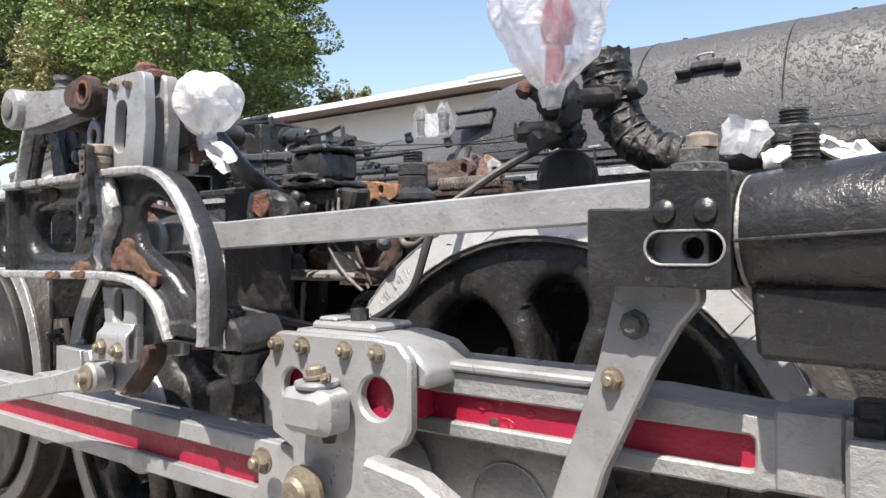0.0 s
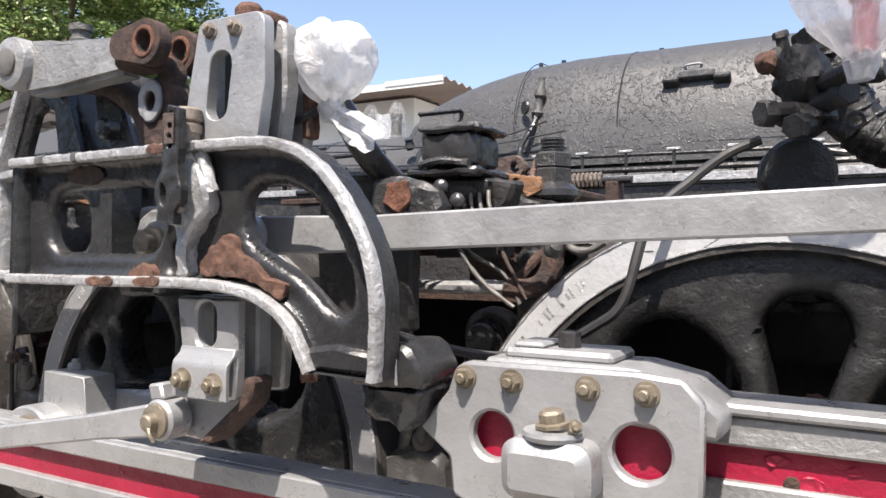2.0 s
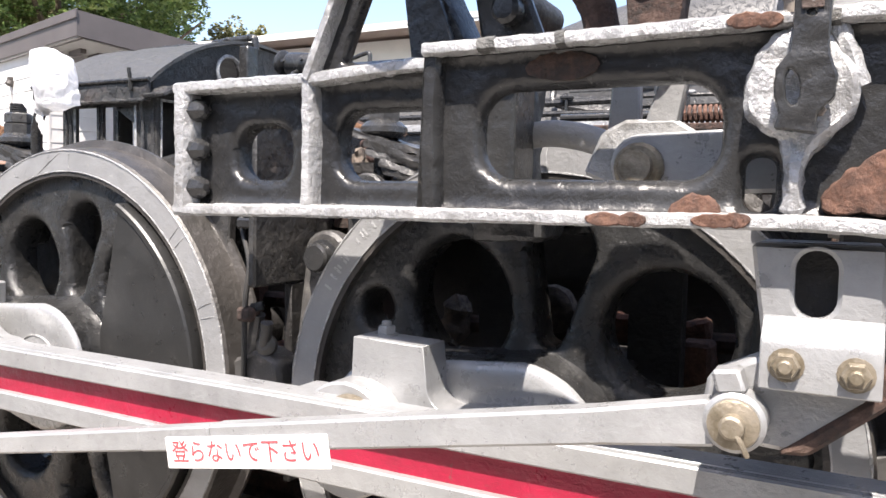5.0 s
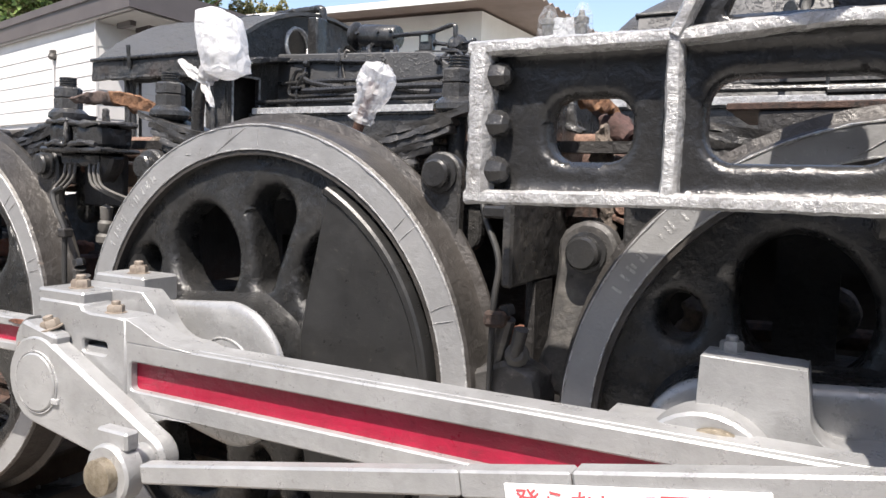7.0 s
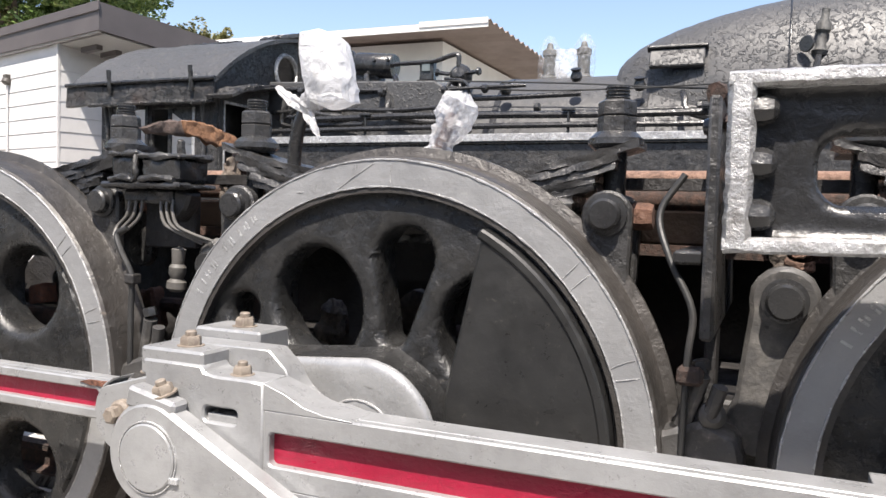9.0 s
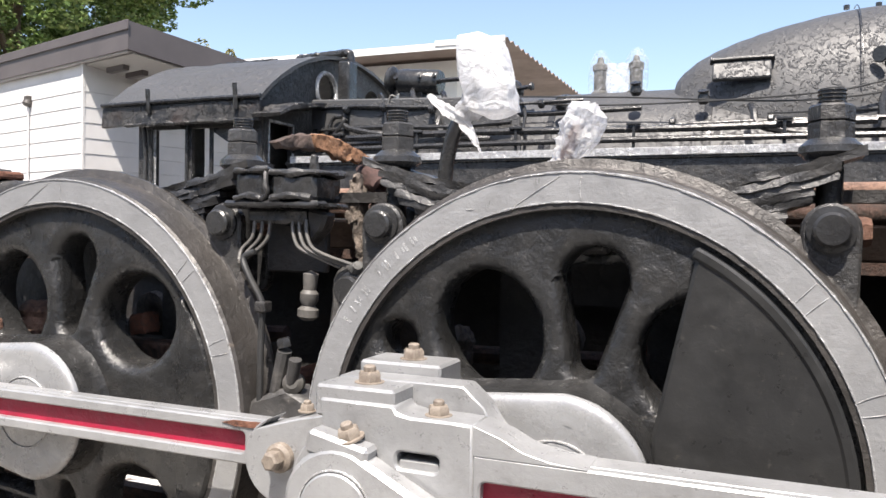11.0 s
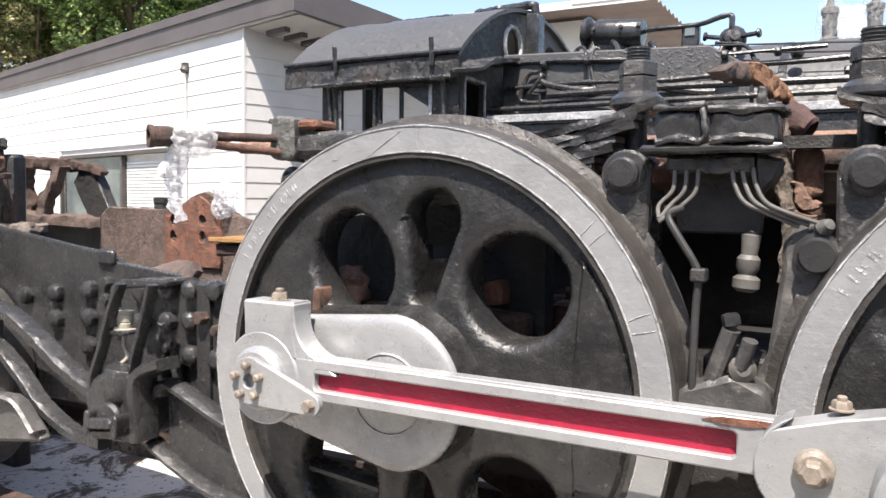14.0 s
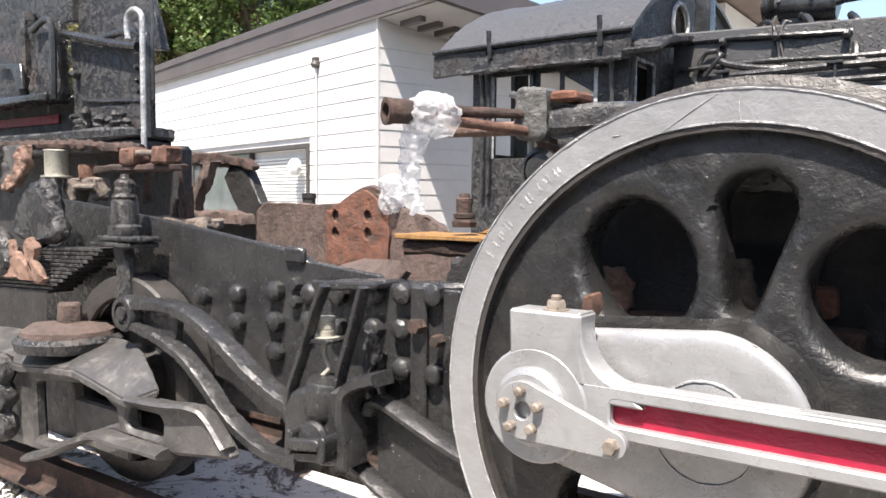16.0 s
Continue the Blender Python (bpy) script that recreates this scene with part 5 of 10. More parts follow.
for x, z in ((2.208, 1.737), (2.275, 1.735)):
    nut((x, -0.475, z), 0.017, (0, -1, 0.2), link, STEEL)
part("lower_lug", roughen(plate([(2.05, 0.93), (2.09, 0.905), (2.17, 0.9), (2.21, 0.915), (2.295, 1.0), (2.3, 1.035), (2.14, 1.04), (2.06, 1.0)], -0.45, -0.39, bevel=0.008), 0.002, 40), SILVER, link)
part("lug_side", roughen(plate([(2.16, 0.898), (2.2, 0.9), (2.305, 0.99), (2.315, 1.04), (2.29, 1.045), (2.27, 0.99)], -0.458, -0.395, bevel=0.006), 0.002, 40), RUST_DARK, link, "brown stained side of the lug")
bm = bmesh.new()
bend = [(1.1, -0.478), (1.088, -0.482), (1.072, -0.5), (1.06, -0.503), (1.0, -0.503)]
rows = [[bm.verts.new((x, y + d, z)) for d in (0, 0.012) for x in (2.135, 2.285)] for z, y in bend]
for p, q in zip(rows, rows[1:]):
    for i, j in ((0, 1), (1, 3), (3, 2), (2, 0)):
        bm.faces.new((p[i], p[j], q[j], q[i]))
bm.faces.new([rows[0][i] for i in (0, 1, 3, 2)]), bm.faces.new([rows[-1][i] for i in (0, 1, 3, 2)])
bmesh.ops.recalc_face_normals(bm, faces=bm.faces)
part("clamp_bar", soften(bm, 0.002), SILVER, link, "bent clamp plate")
for x, z in ((2.169, 1.036), (2.254, 1.032)):
    nut((x, -0.503, z), 0.022, (0, -1, 0), link, BRASS)

# radius rod
rr = thing("radius_rod", (2.9, -0.37, 1.33), "long flat silver radius rod between link and valve guide", "rod")
a, b = (2.18, 1.326), (3.68, 1.372)
part("shank", plate([(2.18, 1.283), (2.4, 1.292), (3.72, 1.338), (3.72, 1.406), (2.5, 1.366), (2.18, 1.371)], -0.344, -0.305, bevel=0.004), SILVER, rr)
part("link_end", plate(slot(1.93, 1.315, 2.2, 1.325, 0.05, 0.05, 12), -0.375, -0.345, bevel=0.006), SILVER, rr)
part("die_pin", lathe([(0.04, 0), (0.04, 0.012), (0.034, 0.018), (0, 0.018)], (1.93, -0.376, 1.31), (0, -1, 0), 22), BRASS, rr, "dull brass die pin")
part("die_nut", lathe([(0.026, 0), (0.026, 0.022), (0, 0.024)], (1.93, -0.392, 1.31), (0, -1, 0), 18), BRASS, rr)
part("lifting_eye", plate([(1.83, 1.3), (1.86, 1.37), (1.9, 1.39), (1.98, 1.39), (2.06, 1.34), (2.06, 1.28), (1.95, 1.25)], -0.362, -0.34, bevel=0.006), SILVER_DULL, rr)
part("lifting_stub", plate([(1.93, 1.38), (1.985, 1.38), (2.0, 1.46), (1.955, 1.46)], -0.36, -0.335, bevel=0.004), SILVER, rr)

# lifting shaft and arms
lift = thing("reversing_lever", (1.41, -0.4, 1.775), "silver lifting arm with rusted fork on its shaft", "lever")
part("boss", lathe([(0.066, -0.13), (0.068, 0.0), (0.064, 0.01), (0.05, 0.014), (0, 0.014)], (1.442, -0.418, 1.772), (0, -1, 0), 32), SILVER_DULL, lift)
part("shaft_end", lathe([(0.036, 0), (0.036, 0.006), (0.03, 0.009), (0, 0.009)], (1.442, -0.432, 1.772), (0, -1, 0), 22), TUBE, lift)
bm = plate([(1.47, 1.69), (1.6, 1.69), (1.85, 1.706), (1.855, 1.792), (1.6, 1.815), (1.47, 1.832)], -0.405, -0.335, bevel=0)
bmesh.ops.subdivide_edges(bm, edges=bm.edges, cuts=3, use_grid_fill=True)
soften(bm, 0.012, 2)
part("arm", roughen(bm, 0.004, 45), SILVER_DULL, lift, "white grey painted arm with flaking paint")
part("fork_root", roughen(box(1.84, 1.93, -0.425, -0.33, 1.712, 1.795, 0.01), 0.003, 40, 2), RUST_DARK, lift, "rusted fork root")
for y in (-0.445, -0.345):
    fork = plate(slot(1.89, 1.757, 1.97, 1.755, 0.035, 0.051, 14), y, y + 0.036, [oval(1.97, 1.755, 0.024, 0.026, n=16)], 0.005)
    part("fork_cheek", fork, RUST_DARK, lift, "rusted fork cheek")
    part("eye_bush", plate(oval(1.97, 1.755, 0.036, n=20), y - 0.003, y + 0.039, [oval(1.97, 1.755, 0.025, 0.0265, n=16)], 0.002), RUST_RED, lift, "orange rusted eye ring")
part("oil_nipple", lathe([(0.03, 0), (0.03, 0.03), (0.024, 0.035), (0.024, 0.05), (0.03, 0.054), (0.03, 0.07), (0, 0.072)], (1.55, -0.3, 1.815), (0, 0, 1), 14), CRUST, lift)
part("nipple_base", roughen(box(1.48, 1.55, -0.33, -0.25, 1.8, 1.84, 0.008), 0.004, 40, 1), CRUST, lift)
part("shaft", rod((1.442, -0.36, 1.772), (1.442, 0.5, 1.772), 0.045, 18), SOOT_SHADE, lift)
hang = thing("lifting_link", (1.94, -0.37, 1.5), "rusted lifting link with white crusted eye", "link")
part("link", roughen(plate(slot(1.945, 1.5, 1.945, 1.64, 0.035, 0.052, 12), -0.385, -0.325, [oval(1.928, 1.637, 0.017, 0.021, 12)], 0.01), 0.003, 40), RUST_DARK, hang)
part("eye_ring", roughen(plate(oval(1.928, 1.637, 0.04, 0.05, 20), -0.394, -0.384, [oval(1.928, 1.637, 0.019, 0.023, 16)], 0.003), 0.003, 50), SILVER_DULL, hang, "pale crusted eye ring")
part("upper_eye", roughen(plate(slot(1.955, 1.66, 1.965, 1.7, 0.034, 0.028, 12), -0.383, -0.335, bevel=0.008), 0.003, 40), RUST_DARK, hang)
part("pin_lug", rod((1.968, -0.4, 1.715), (1.968, -0.345, 1.715), 0.02, 12), RUST_DARK, hang)
arm2 = thing("balance_arm", (1.6, -0.3, 1.72), "rust crusted curved balance arm", "lever")
part("arm", roughen(tube([(1.5, -0.31, 1.745), (1.6, -0.3, 1.735), (1.69, -0.3, 1.71), (1.785, -0.3, 1.65), (1.83, -0.3, 1.585), (1.84, -0.3, 1.5)], (0.038, 0.03), 16, lumps=0.02), 0.003, 60), RUST_DARK, arm2)
part("bracket_web", roughen(plate([(1.6, 1.5), (1.74, 1.5), (1.66, 1.7), (1.56, 1.72)], -0.27, -0.24, bevel=0.008), 0.004, 30), BLACK_ROUGH, arm2)
part("cap", lathe([(0.028, 0), (0.028, 0.03), (0.02, 0.038), (0, 0.04)], (1.655, -0.28, 1.606), (0, -1, 0), 18), BLACK, arm2)

# ---- crosshead, guide, combination lever ----
cross = thing("crosshead", (2.9, -0.37, 0.7), "silver crosshead with bolted cheek plate and red sunk panel", "crosshead")
cheek = [(2.715, 0.86), (2.708, 0.925), (2.645, 0.974), (2.705, 1.045), (2.718, 1.085), (2.74, 1.1), (3.05, 1.103), (3.12, 1.097), (3.152, 1.062), (3.15, 0.92), (3.13, 0.885), (3.1, 0.87), (3.075, 0.84), (3.07, 0.66), (2.79, 0.66), (2.785, 0.83)]
part("cheek", plate(cheek, -0.375, -0.345, [oval(2.794, 0.974, 0.04, 0.042, 24), oval(3.055, 0.976, 0.048, 0.046, 28)], 0.006), SILVER, cross)
part("core", plate([(2.72, 0.9), (3.1, 0.92), (3.1, 1.05), (2.72, 1.05)], -0.335, -0.2, bevel=0.005), RED, cross, "red painted core behind the cheek holes")
part("top_slipper", plate([(2.76, 1.03), (3.17, 1.0), (3.175, 1.04), (3.12, 1.085), (3.03, 1.104), (2.76, 1.105)], -0.342, -0.16, bevel=0.008), SILVER, cross)
part("top_block", box(2.785, 2.99, -0.31, -0.17, 1.1, 1.122, 0.008), SILVER, cross)
part("top_stud", lathe([(0.022, 0), (0.022, 0.03), (0, 0.034)], (2.89, -0.25, 1.12), (0, 0, 1), 8), SOOT_SHADE, cross)
part("side_block", box(2.8, 2.86, -0.3, -0.2, 1.12, 1.132, 0.005), SILVER, cross)
for x in (2.742, 2.832, 2.968, 3.065):
    nut((x, -0.377, 1.072), 0.02, (0, -1, 0), cross, BRASS)
bm = plate(rounded(2.848, 0.897, 3.0, 0.995, 0.028, 6), -0.47, -0.376, bevel=0.02)
cup = part("oil_cup", bm, SILVER, cross, "silver rounded oil box")
part("cup_lid", lathe([(0.046, 0), (0.05, 0.008), (0.048, 0.014), (0, 0.015)], (2.925, -0.42, 0.994), (0, 0, 1), 24), SILVER, cup)
part("cup_drain", lathe([(0.018, 0), (0.014, 0.02), (0, 0.022)], (2.955, -0.415, 0.897), (0, 0, -1), 10), SOOT_SHADE, cup)
part("cup_bolt", lathe([(0.03, 0), (0.03, 0.006), (0.022, 0.008), (0.022, 0.022), (0.016, 0.027), (0, 0.027)], (2.925, -0.42, 1.014), (-0.1, -0.1, 1), 8), BRASS, cup, "brass filler plug")
nut((2.965, -0.43, 1.018), 0.015, (0.6, -1, 0.3), cross, BRASS, washer=False)
part("wrist_pin", lathe([(0.06, 0), (0.06, 0.012), (0.04, 0.02), (0.04, 0.036), (0.03, 0.045), (0, 0.045)], (2.86, -0.4, 0.75), (0, -1, 0), 26), BRASS, cross, "large brass wrist pin nut")
nut((2.7, -0.392, 0.79), 0.03, (0, -1, 0), cross, BRASS)
part("drop_arm", roughen(plate([(3.05, 0.86), (3.2, 0.84), (3.28, 0.8), (3.3, 0.74), (3.2, 0.72), (3.05, 0.74)], -0.42, -0.35, bevel=0.012), 0.003, 30), SILVER_DULL, cross)

guide = thing("slide_bar", (3.9, -0.2, 0.9), "silver crosshead slide bar with red sunk panel", "bar")
prof = [(2.95, 0.884), (3.8, 0.884), (3.815, 0.89), (4.9, 0.9), (4.9, 1.03), (3.9, 1.025), (3.815, 1.012), (3.6, 1.028), (3.5, 1.026), (2.95, 1.03)]
part("bar", plate(prof, -0.25, -0.226, [rounded(3.0, 0.918, 3.793, 0.977, 0.012)], 0.005), SILVER_DULL, guide)
part("bar_back", plate(prof, -0.226, -0.11, bevel=0.004), SILVER_DULL, guide)
part("panel", crusty(box(2.99, 3.8, -0.231, -0.2262, 0.91, 0.985, 0), 0.0012, 45, 0.012), RED, guide, "red painted sunk panel with bubbled paint")
part("top_edge", plate([(2.95, 1.03), (3.49, 1.028), (3.515, 1.035), (3.515, 1.046), (2.95, 1.05)], -0.262, -0.12, bevel=0.006), SILVER, guide)
part("end_block", box(3.825, 3.93, -0.256, -0.12, 0.893, 1.03, 0.006), SILVER_DULL, guide)
part("end_block", box(3.935, 4.9, -0.29, -0.12, 0.9, 1.0, 0.008), SILVER_DULL, guide)
for h, r, top in ((0.997, 0.036, 0.03), (1.026, 0.028, 0.028)):
    part("guide_nut", lathe([(r, 0), (r, top * 0.8), (r * 0.85, top), (0, top)], (3.965, -0.23, h), (0, 0, 1), 6), SOOT_SHADE, guide)
for x, z, r in ((3.24, 0.958, 0.02), (3.29, 0.926, 0.024), (3.1, 0.94, 0.014), (3.35, 0.955, 0.013)):
    part("paint_blister", crusty(plate(oval(x, z, r, r * 0.5, 14), -0.2345, -0.229, bevel=0.001), 0.004, 90, 0.006), RED, guide, "burst blister in the red paint")
part("rust_spot", crusty(plate(oval(3.262, 0.925, 0.013, 0.011, 12), -0.237, -0.229, bevel=0.001), 0.003, 90, 0.005), RUST_DARK, guide, "brown rust spot")

comb = thing("combination_lever", (3.6, -0.33, 0.85), "flat silver combination lever with brass pin bolts", "lever")
part("lever", plate([(3.38, 0.62), (3.46, 0.6), (3.563, 0.898), (3.655, 1.085), (3.7, 1.16), (3.735, 1.2), (3.735, 1.27), (3.6, 1.27), (3.55, 1.08), (3.468, 0.865)], -0.335, -0.297, bevel=0.005), SILVER, comb)
nut((3.582, -0.335, 1.062), 0.021, (0, -1, 0), comb, BRASS)
part("pin", lathe([(0.026, 0), (0.026, 0.007), (0.018, 0.009), (0.018, 0.02), (0.012, 0.024), (0, 0.024)], (3.625, -0.335, 1.16), (0, -1, 0), 8), CRUST, comb, "dull grey pin head", 20)

valve = thing("valve_spindle_guide", (3.8, -0.3, 1.2), "black cast valve spindle guide with a slotted window", "casting")
outline = [(3.568, 1.229), (3.74, 1.227), (3.806, 1.226), (3.806, 1.403), (3.8, 1.408), (3.68, 1.416), (3.68, 1.353), (3.57, 1.357)]
window = slot(3.699, 1.29, 3.772, 1.29, 0.025, n=12)
part("body", crusty(plate(outline, -0.4, -0.16, [window], 0.009), 0.0016, 34, 0.03), STROKED, valve)
# silver rim gives the lit edge of the window as colour
part("window_lip", roughen(plate(slot(3.699, 1.29, 3.772, 1.29, 0.0285, n=14), -0.4025, -0.399, [slot(3.699, 1.29, 3.772, 1.29, 0.0245, n=14)], 0.0012), 0.001, 90), SILVER, valve, "pale rim painted in for light on the window's edge")
part("spindle", plate([(3.66, 1.262), (3.762, 1.262), (3.762, 1.316), (3.66, 1.316)], -0.368, -0.34, [oval(3.737, 1.289, 0.018, n=18)], 0.003), SILVER, valve)
part("window_back", box(3.63, 3.8, -0.33, -0.32, 1.24, 1.34, 0), SOOT_SHADE, valve)
for x in (3.706, 3.771):
    part("rivet", lathe([(0.019, 0), (0.018, 0.006), (0.009, 0.013), (0, 0.014)], (x, -0.4, 1.347), (0, -1, 0), 14), STROKED, valve)
part("set_pin", lathe([(0.014, 0), (0.013, 0.012), (0.007, 0.017), (0, 0.017)], (3.645, -0.33, 1.354), (0, 0, 1), 12), BLACK, valve)
part("barrel", roughen(lathe([(0.088, 0), (0.093, 0.012), (0.098, 0.08), (0.106, 0.2), (0.115, 0.4), (0.12, 1.0)], (3.808, -0.3, 1.312), (1, 0, 0.035), 40), 0.0015, 30), STROKED, valve, "black round tapering barrel")
part("collar", lathe([(0.089, 0), (0.0915, 0.002), (0.0915, 0.007), (0.089, 0.009)], (3.8075, -0.3, 1.312), (1, 0, 0), 40, caps=False), SILVER_DULL, valve, "pale seam line between block and barrel")
part("seam", tube([(3.81, -0.397, 1.3), (3.92, -0.404, 1.306), (4.02, -0.41, 1.311)], 0.003, 6), SOOT_SHADE, valve)
part("under_block", plate([(3.83, 1.12), (4.9, 1.1), (4.9, 1.25), (3.82, 1.235)], -0.36, -0.18, bevel=0.01), STROKED, valve)
part("oil_fitting", lathe([(0.05, 0), (0.05, 0.012), (0.036, 0.016), (0.034, 0.036), (0.028, 0.04), (0, 0.042)], (3.732, -0.33, 1.41), (0, 0, 1), 6), CRUST, valve, "rust stained oil fitting", 20)
part("oil_cap", lathe([(0.026, 0), (0.026, 0.018), (0.016, 0.024), (0, 0.024)], (3.74, -0.33, 1.45), (0, 0, 1), 8), STEEL, valve)
stud = lathe([(0.034, -0.02), (0.034, 0.008), (0.02, 0.01), (0.02, 0.056), (0, 0.058)], (3.888, -0.3, 1.41), (0, 0, 1), 16)
for k in range(5):
    lathe([(0.019, 0), (0.0225, 0.003), (0.019, 0.006)], (3.888, -0.3, 1.422 + 0.0085 * k), (0, 0, 1), 16, stud)
part("stud", stud, SOOT_SHADE, valve, "threaded black stud")
rag = thing("torn_wrapping", (3.93, -0.2, 1.42), "scraps of pale torn wrapping on the casting", "rag")
for x, z, w, lean in ((3.84, 1.435, 0.03, 0.2), (3.935, 1.43, 0.05, -0.5), (3.965, 1.422, 0.03, -0.7)):
    part("scrap", crusty(box(x - w, x + w, -0.26, -0.2, z - 0.012, z + 0.012, 0.003, turn=Matrix.Rotation(-lean, 3, "Y")), 0.012, 40, 0.012), SIGN_WHITE, rag)
wrap2 = thing("plastic_wrap", (3.79, -0.28, 1.44), "scrap of clear plastic tied round a fitting", "plastic")
part("sheet", roughen(lathe([(0.02, 0), (0.03, 0.02), (0.036, 0.04), (0.032, 0.055)], (3.785, -0.28, 1.44), (0.25, 0, 1), 18, caps=False), 0.02, 45), WRAP, wrap2)

# ---- main frame, springs, and what sits between the wheels ----
frame_thing = thing("locomotive_underframe", (1.0, 0.6, 0.4), "sooty black locomotive main frame behind the wheels", "frame")
cut = [[(x - 0.14, 0.45), (x + 0.14, 0.45), (x + 0.14, 1.06), (x - 0.14, 1.06)] for x in WX] + [rounded(x - 0.53, 0.6, x + 0.53, 1.33, 0.06) for x in (2.412, 0.806, -0.792)]
for y, holes in ((0.3, cut), (0.98, [])):
    part("side_plate", plate([(-2.5, 0.4), (4.9, 0.4), (4.9, 1.36), (-1.85, 1.36), (-1.9, 1.15), (-2.3, 1.1), (-2.5, 0.93)], y, y + 0.07, holes, 0), SOOT_SHADE, frame_thing)
for x in (-2.3, -0.8, 0.8, 2.4, 4.2):
    part("stretcher", box(x - 0.1, x + 0.1, 0.36, 0.99, 0.5, 0.8, 0.01), SOOT_SHADE, frame_thing)
part("bottom_plate", box(-2.2, 4.8, 0.36, 0.99, 0.42, 0.44, 0), SOOT_SHADE, frame_thing)
# strips added to keep the sun off the far plate's upper part
for y0, y1 in ((0.37, 0.5), (0.74, 0.98)):
    part("shade_strip", box(-2.2, 4.8, y0, y1, 1.16, 1.19, 0), RUST_DARK, frame_thing, "rust brown strips added between the frames to block sunlight")
for x in WX:
    part("axle_box", box(x - 0.17, x + 0.17, 0.24, 0.4, 0.5, 0.86, 0.012), SOOT_SHADE, frame_thing, "greasy axle box")


def leaf_spring(x, ends=(-0.535, 0.535)):
    """Leaf spring over an axle with its two hangers."""
    s = thing("leaf_spring", (x, 0.22, 1.3), "black crusted leaf spring over an axle box", "spring", "leaf springs over the axles")
    for k in range(9):
        half = 0.6 - 0.026 * k - 0.02 * (k % 2)
        line = [(x + half * u, 0.2, 1.437 - 0.0185 * k - 0.1 * (1 - (u * half / 0.6) ** 2)) for u in [-1 + i / 9 for i in range(19)]]
        bm = bmesh.new()
        rings = []
        for i, (px_, py_, pz_) in enumerate(line):
            rings.append([bm.verts.new((px_, py_ + dy * random.uniform(0.9, 1.08), pz_ + dz + random.uniform(-0.002, 0.002))) for dy, dz in ((-0.07, -0.0105), (0.07, -0.0105), (0.07, 0.0085), (-0.07, 0.0085))])
        for p, q in zip(rings, rings[1:]):
            for i in range(4):
                bm.faces.new((p[i - 1], p[i], q[i], q[i - 1]))
        bm.faces.new(rings[0]), bm.faces.new(rings[-1])
        bmesh.ops.recalc_face_normals(bm, faces=bm.faces)
        bmesh.ops.subdivide_edges(bm, edges=bm.edges, cuts=2, use_grid_fill=True)
        roughen(bm, 0.008, 48)
        part("leaf", bm, BLACK_ROUGH, s)
    part("buckle", box(x - 0.07, x + 0.07, 0.11, 0.29, 1.2, 1.4, 0.01), SOOT_SHADE, s)
    for sx in ends:
        hx = x + sx
        h = part("hanger", rod((hx, 0.2, 1.2), (hx, 0.2, 1.578), 0.028, 14), BLACK, s, "threaded spring hanger")
        part("seat", lathe([(0.05, -0.005), (0.068, 0.01), (0.066, 0.025), (0.05, 0.04), (0.04, 0.045)], (hx, 0.2, 1.425), (0, 0, 1), 18), BLACK, h)
        part("hanger_nut", lathe([(0.048, 0), (0.048, 0.035), (0.043, 0.039), (0.048, 0.042), (0.047, 0.072), (0.04, 0.078), (0, 0.078)], (hx, 0.2, 1.466), (0, 0, 1), 6), BLACK_ROUGH, h)
        for k in range(4):
            part("thread", lathe([(0.027, 0), (0.031, 0.003), (0.027, 0.006)], (hx, 0.2, 1.545 + 0.0085 * k), (0, 0, 1), 14), BLACK, h)
        part("clevis", plate(slot(hx + 0.0, 1.06, hx, 1.262, 0.055, 0.06, 10), 0.11, 0.145, bevel=0.006), BLACK_ROUGH, h)
        part("clevis", plate(slot(hx + 0.0, 1.1, hx, 1.262, 0.05, 0.056, 10), 0.26, 0.3, bevel=0.006), BLACK_ROUGH, h)
        part("clevis_bolt", lathe([(0.05, 0), (0.05, 0.008), (0.038, 0.01), (0.038, 0.03), (0.032, 0.036), (0, 0.037)], (hx, 0.11, 1.264), (0, -1, 0), 22), BLACK, h)
        part("clevis_nut", hexagon((hx + 0.04, 0.25, 1.262), 0.035, 0.05, (1, 0, 0)), RUST, h)
    return s


spring = leaf_spring(WX[0])
for x in WX[1:3]:
    copy_thing(spring, pose(x, 0.22, 1.3))
leaf_spring(WX[3], (0.535,))


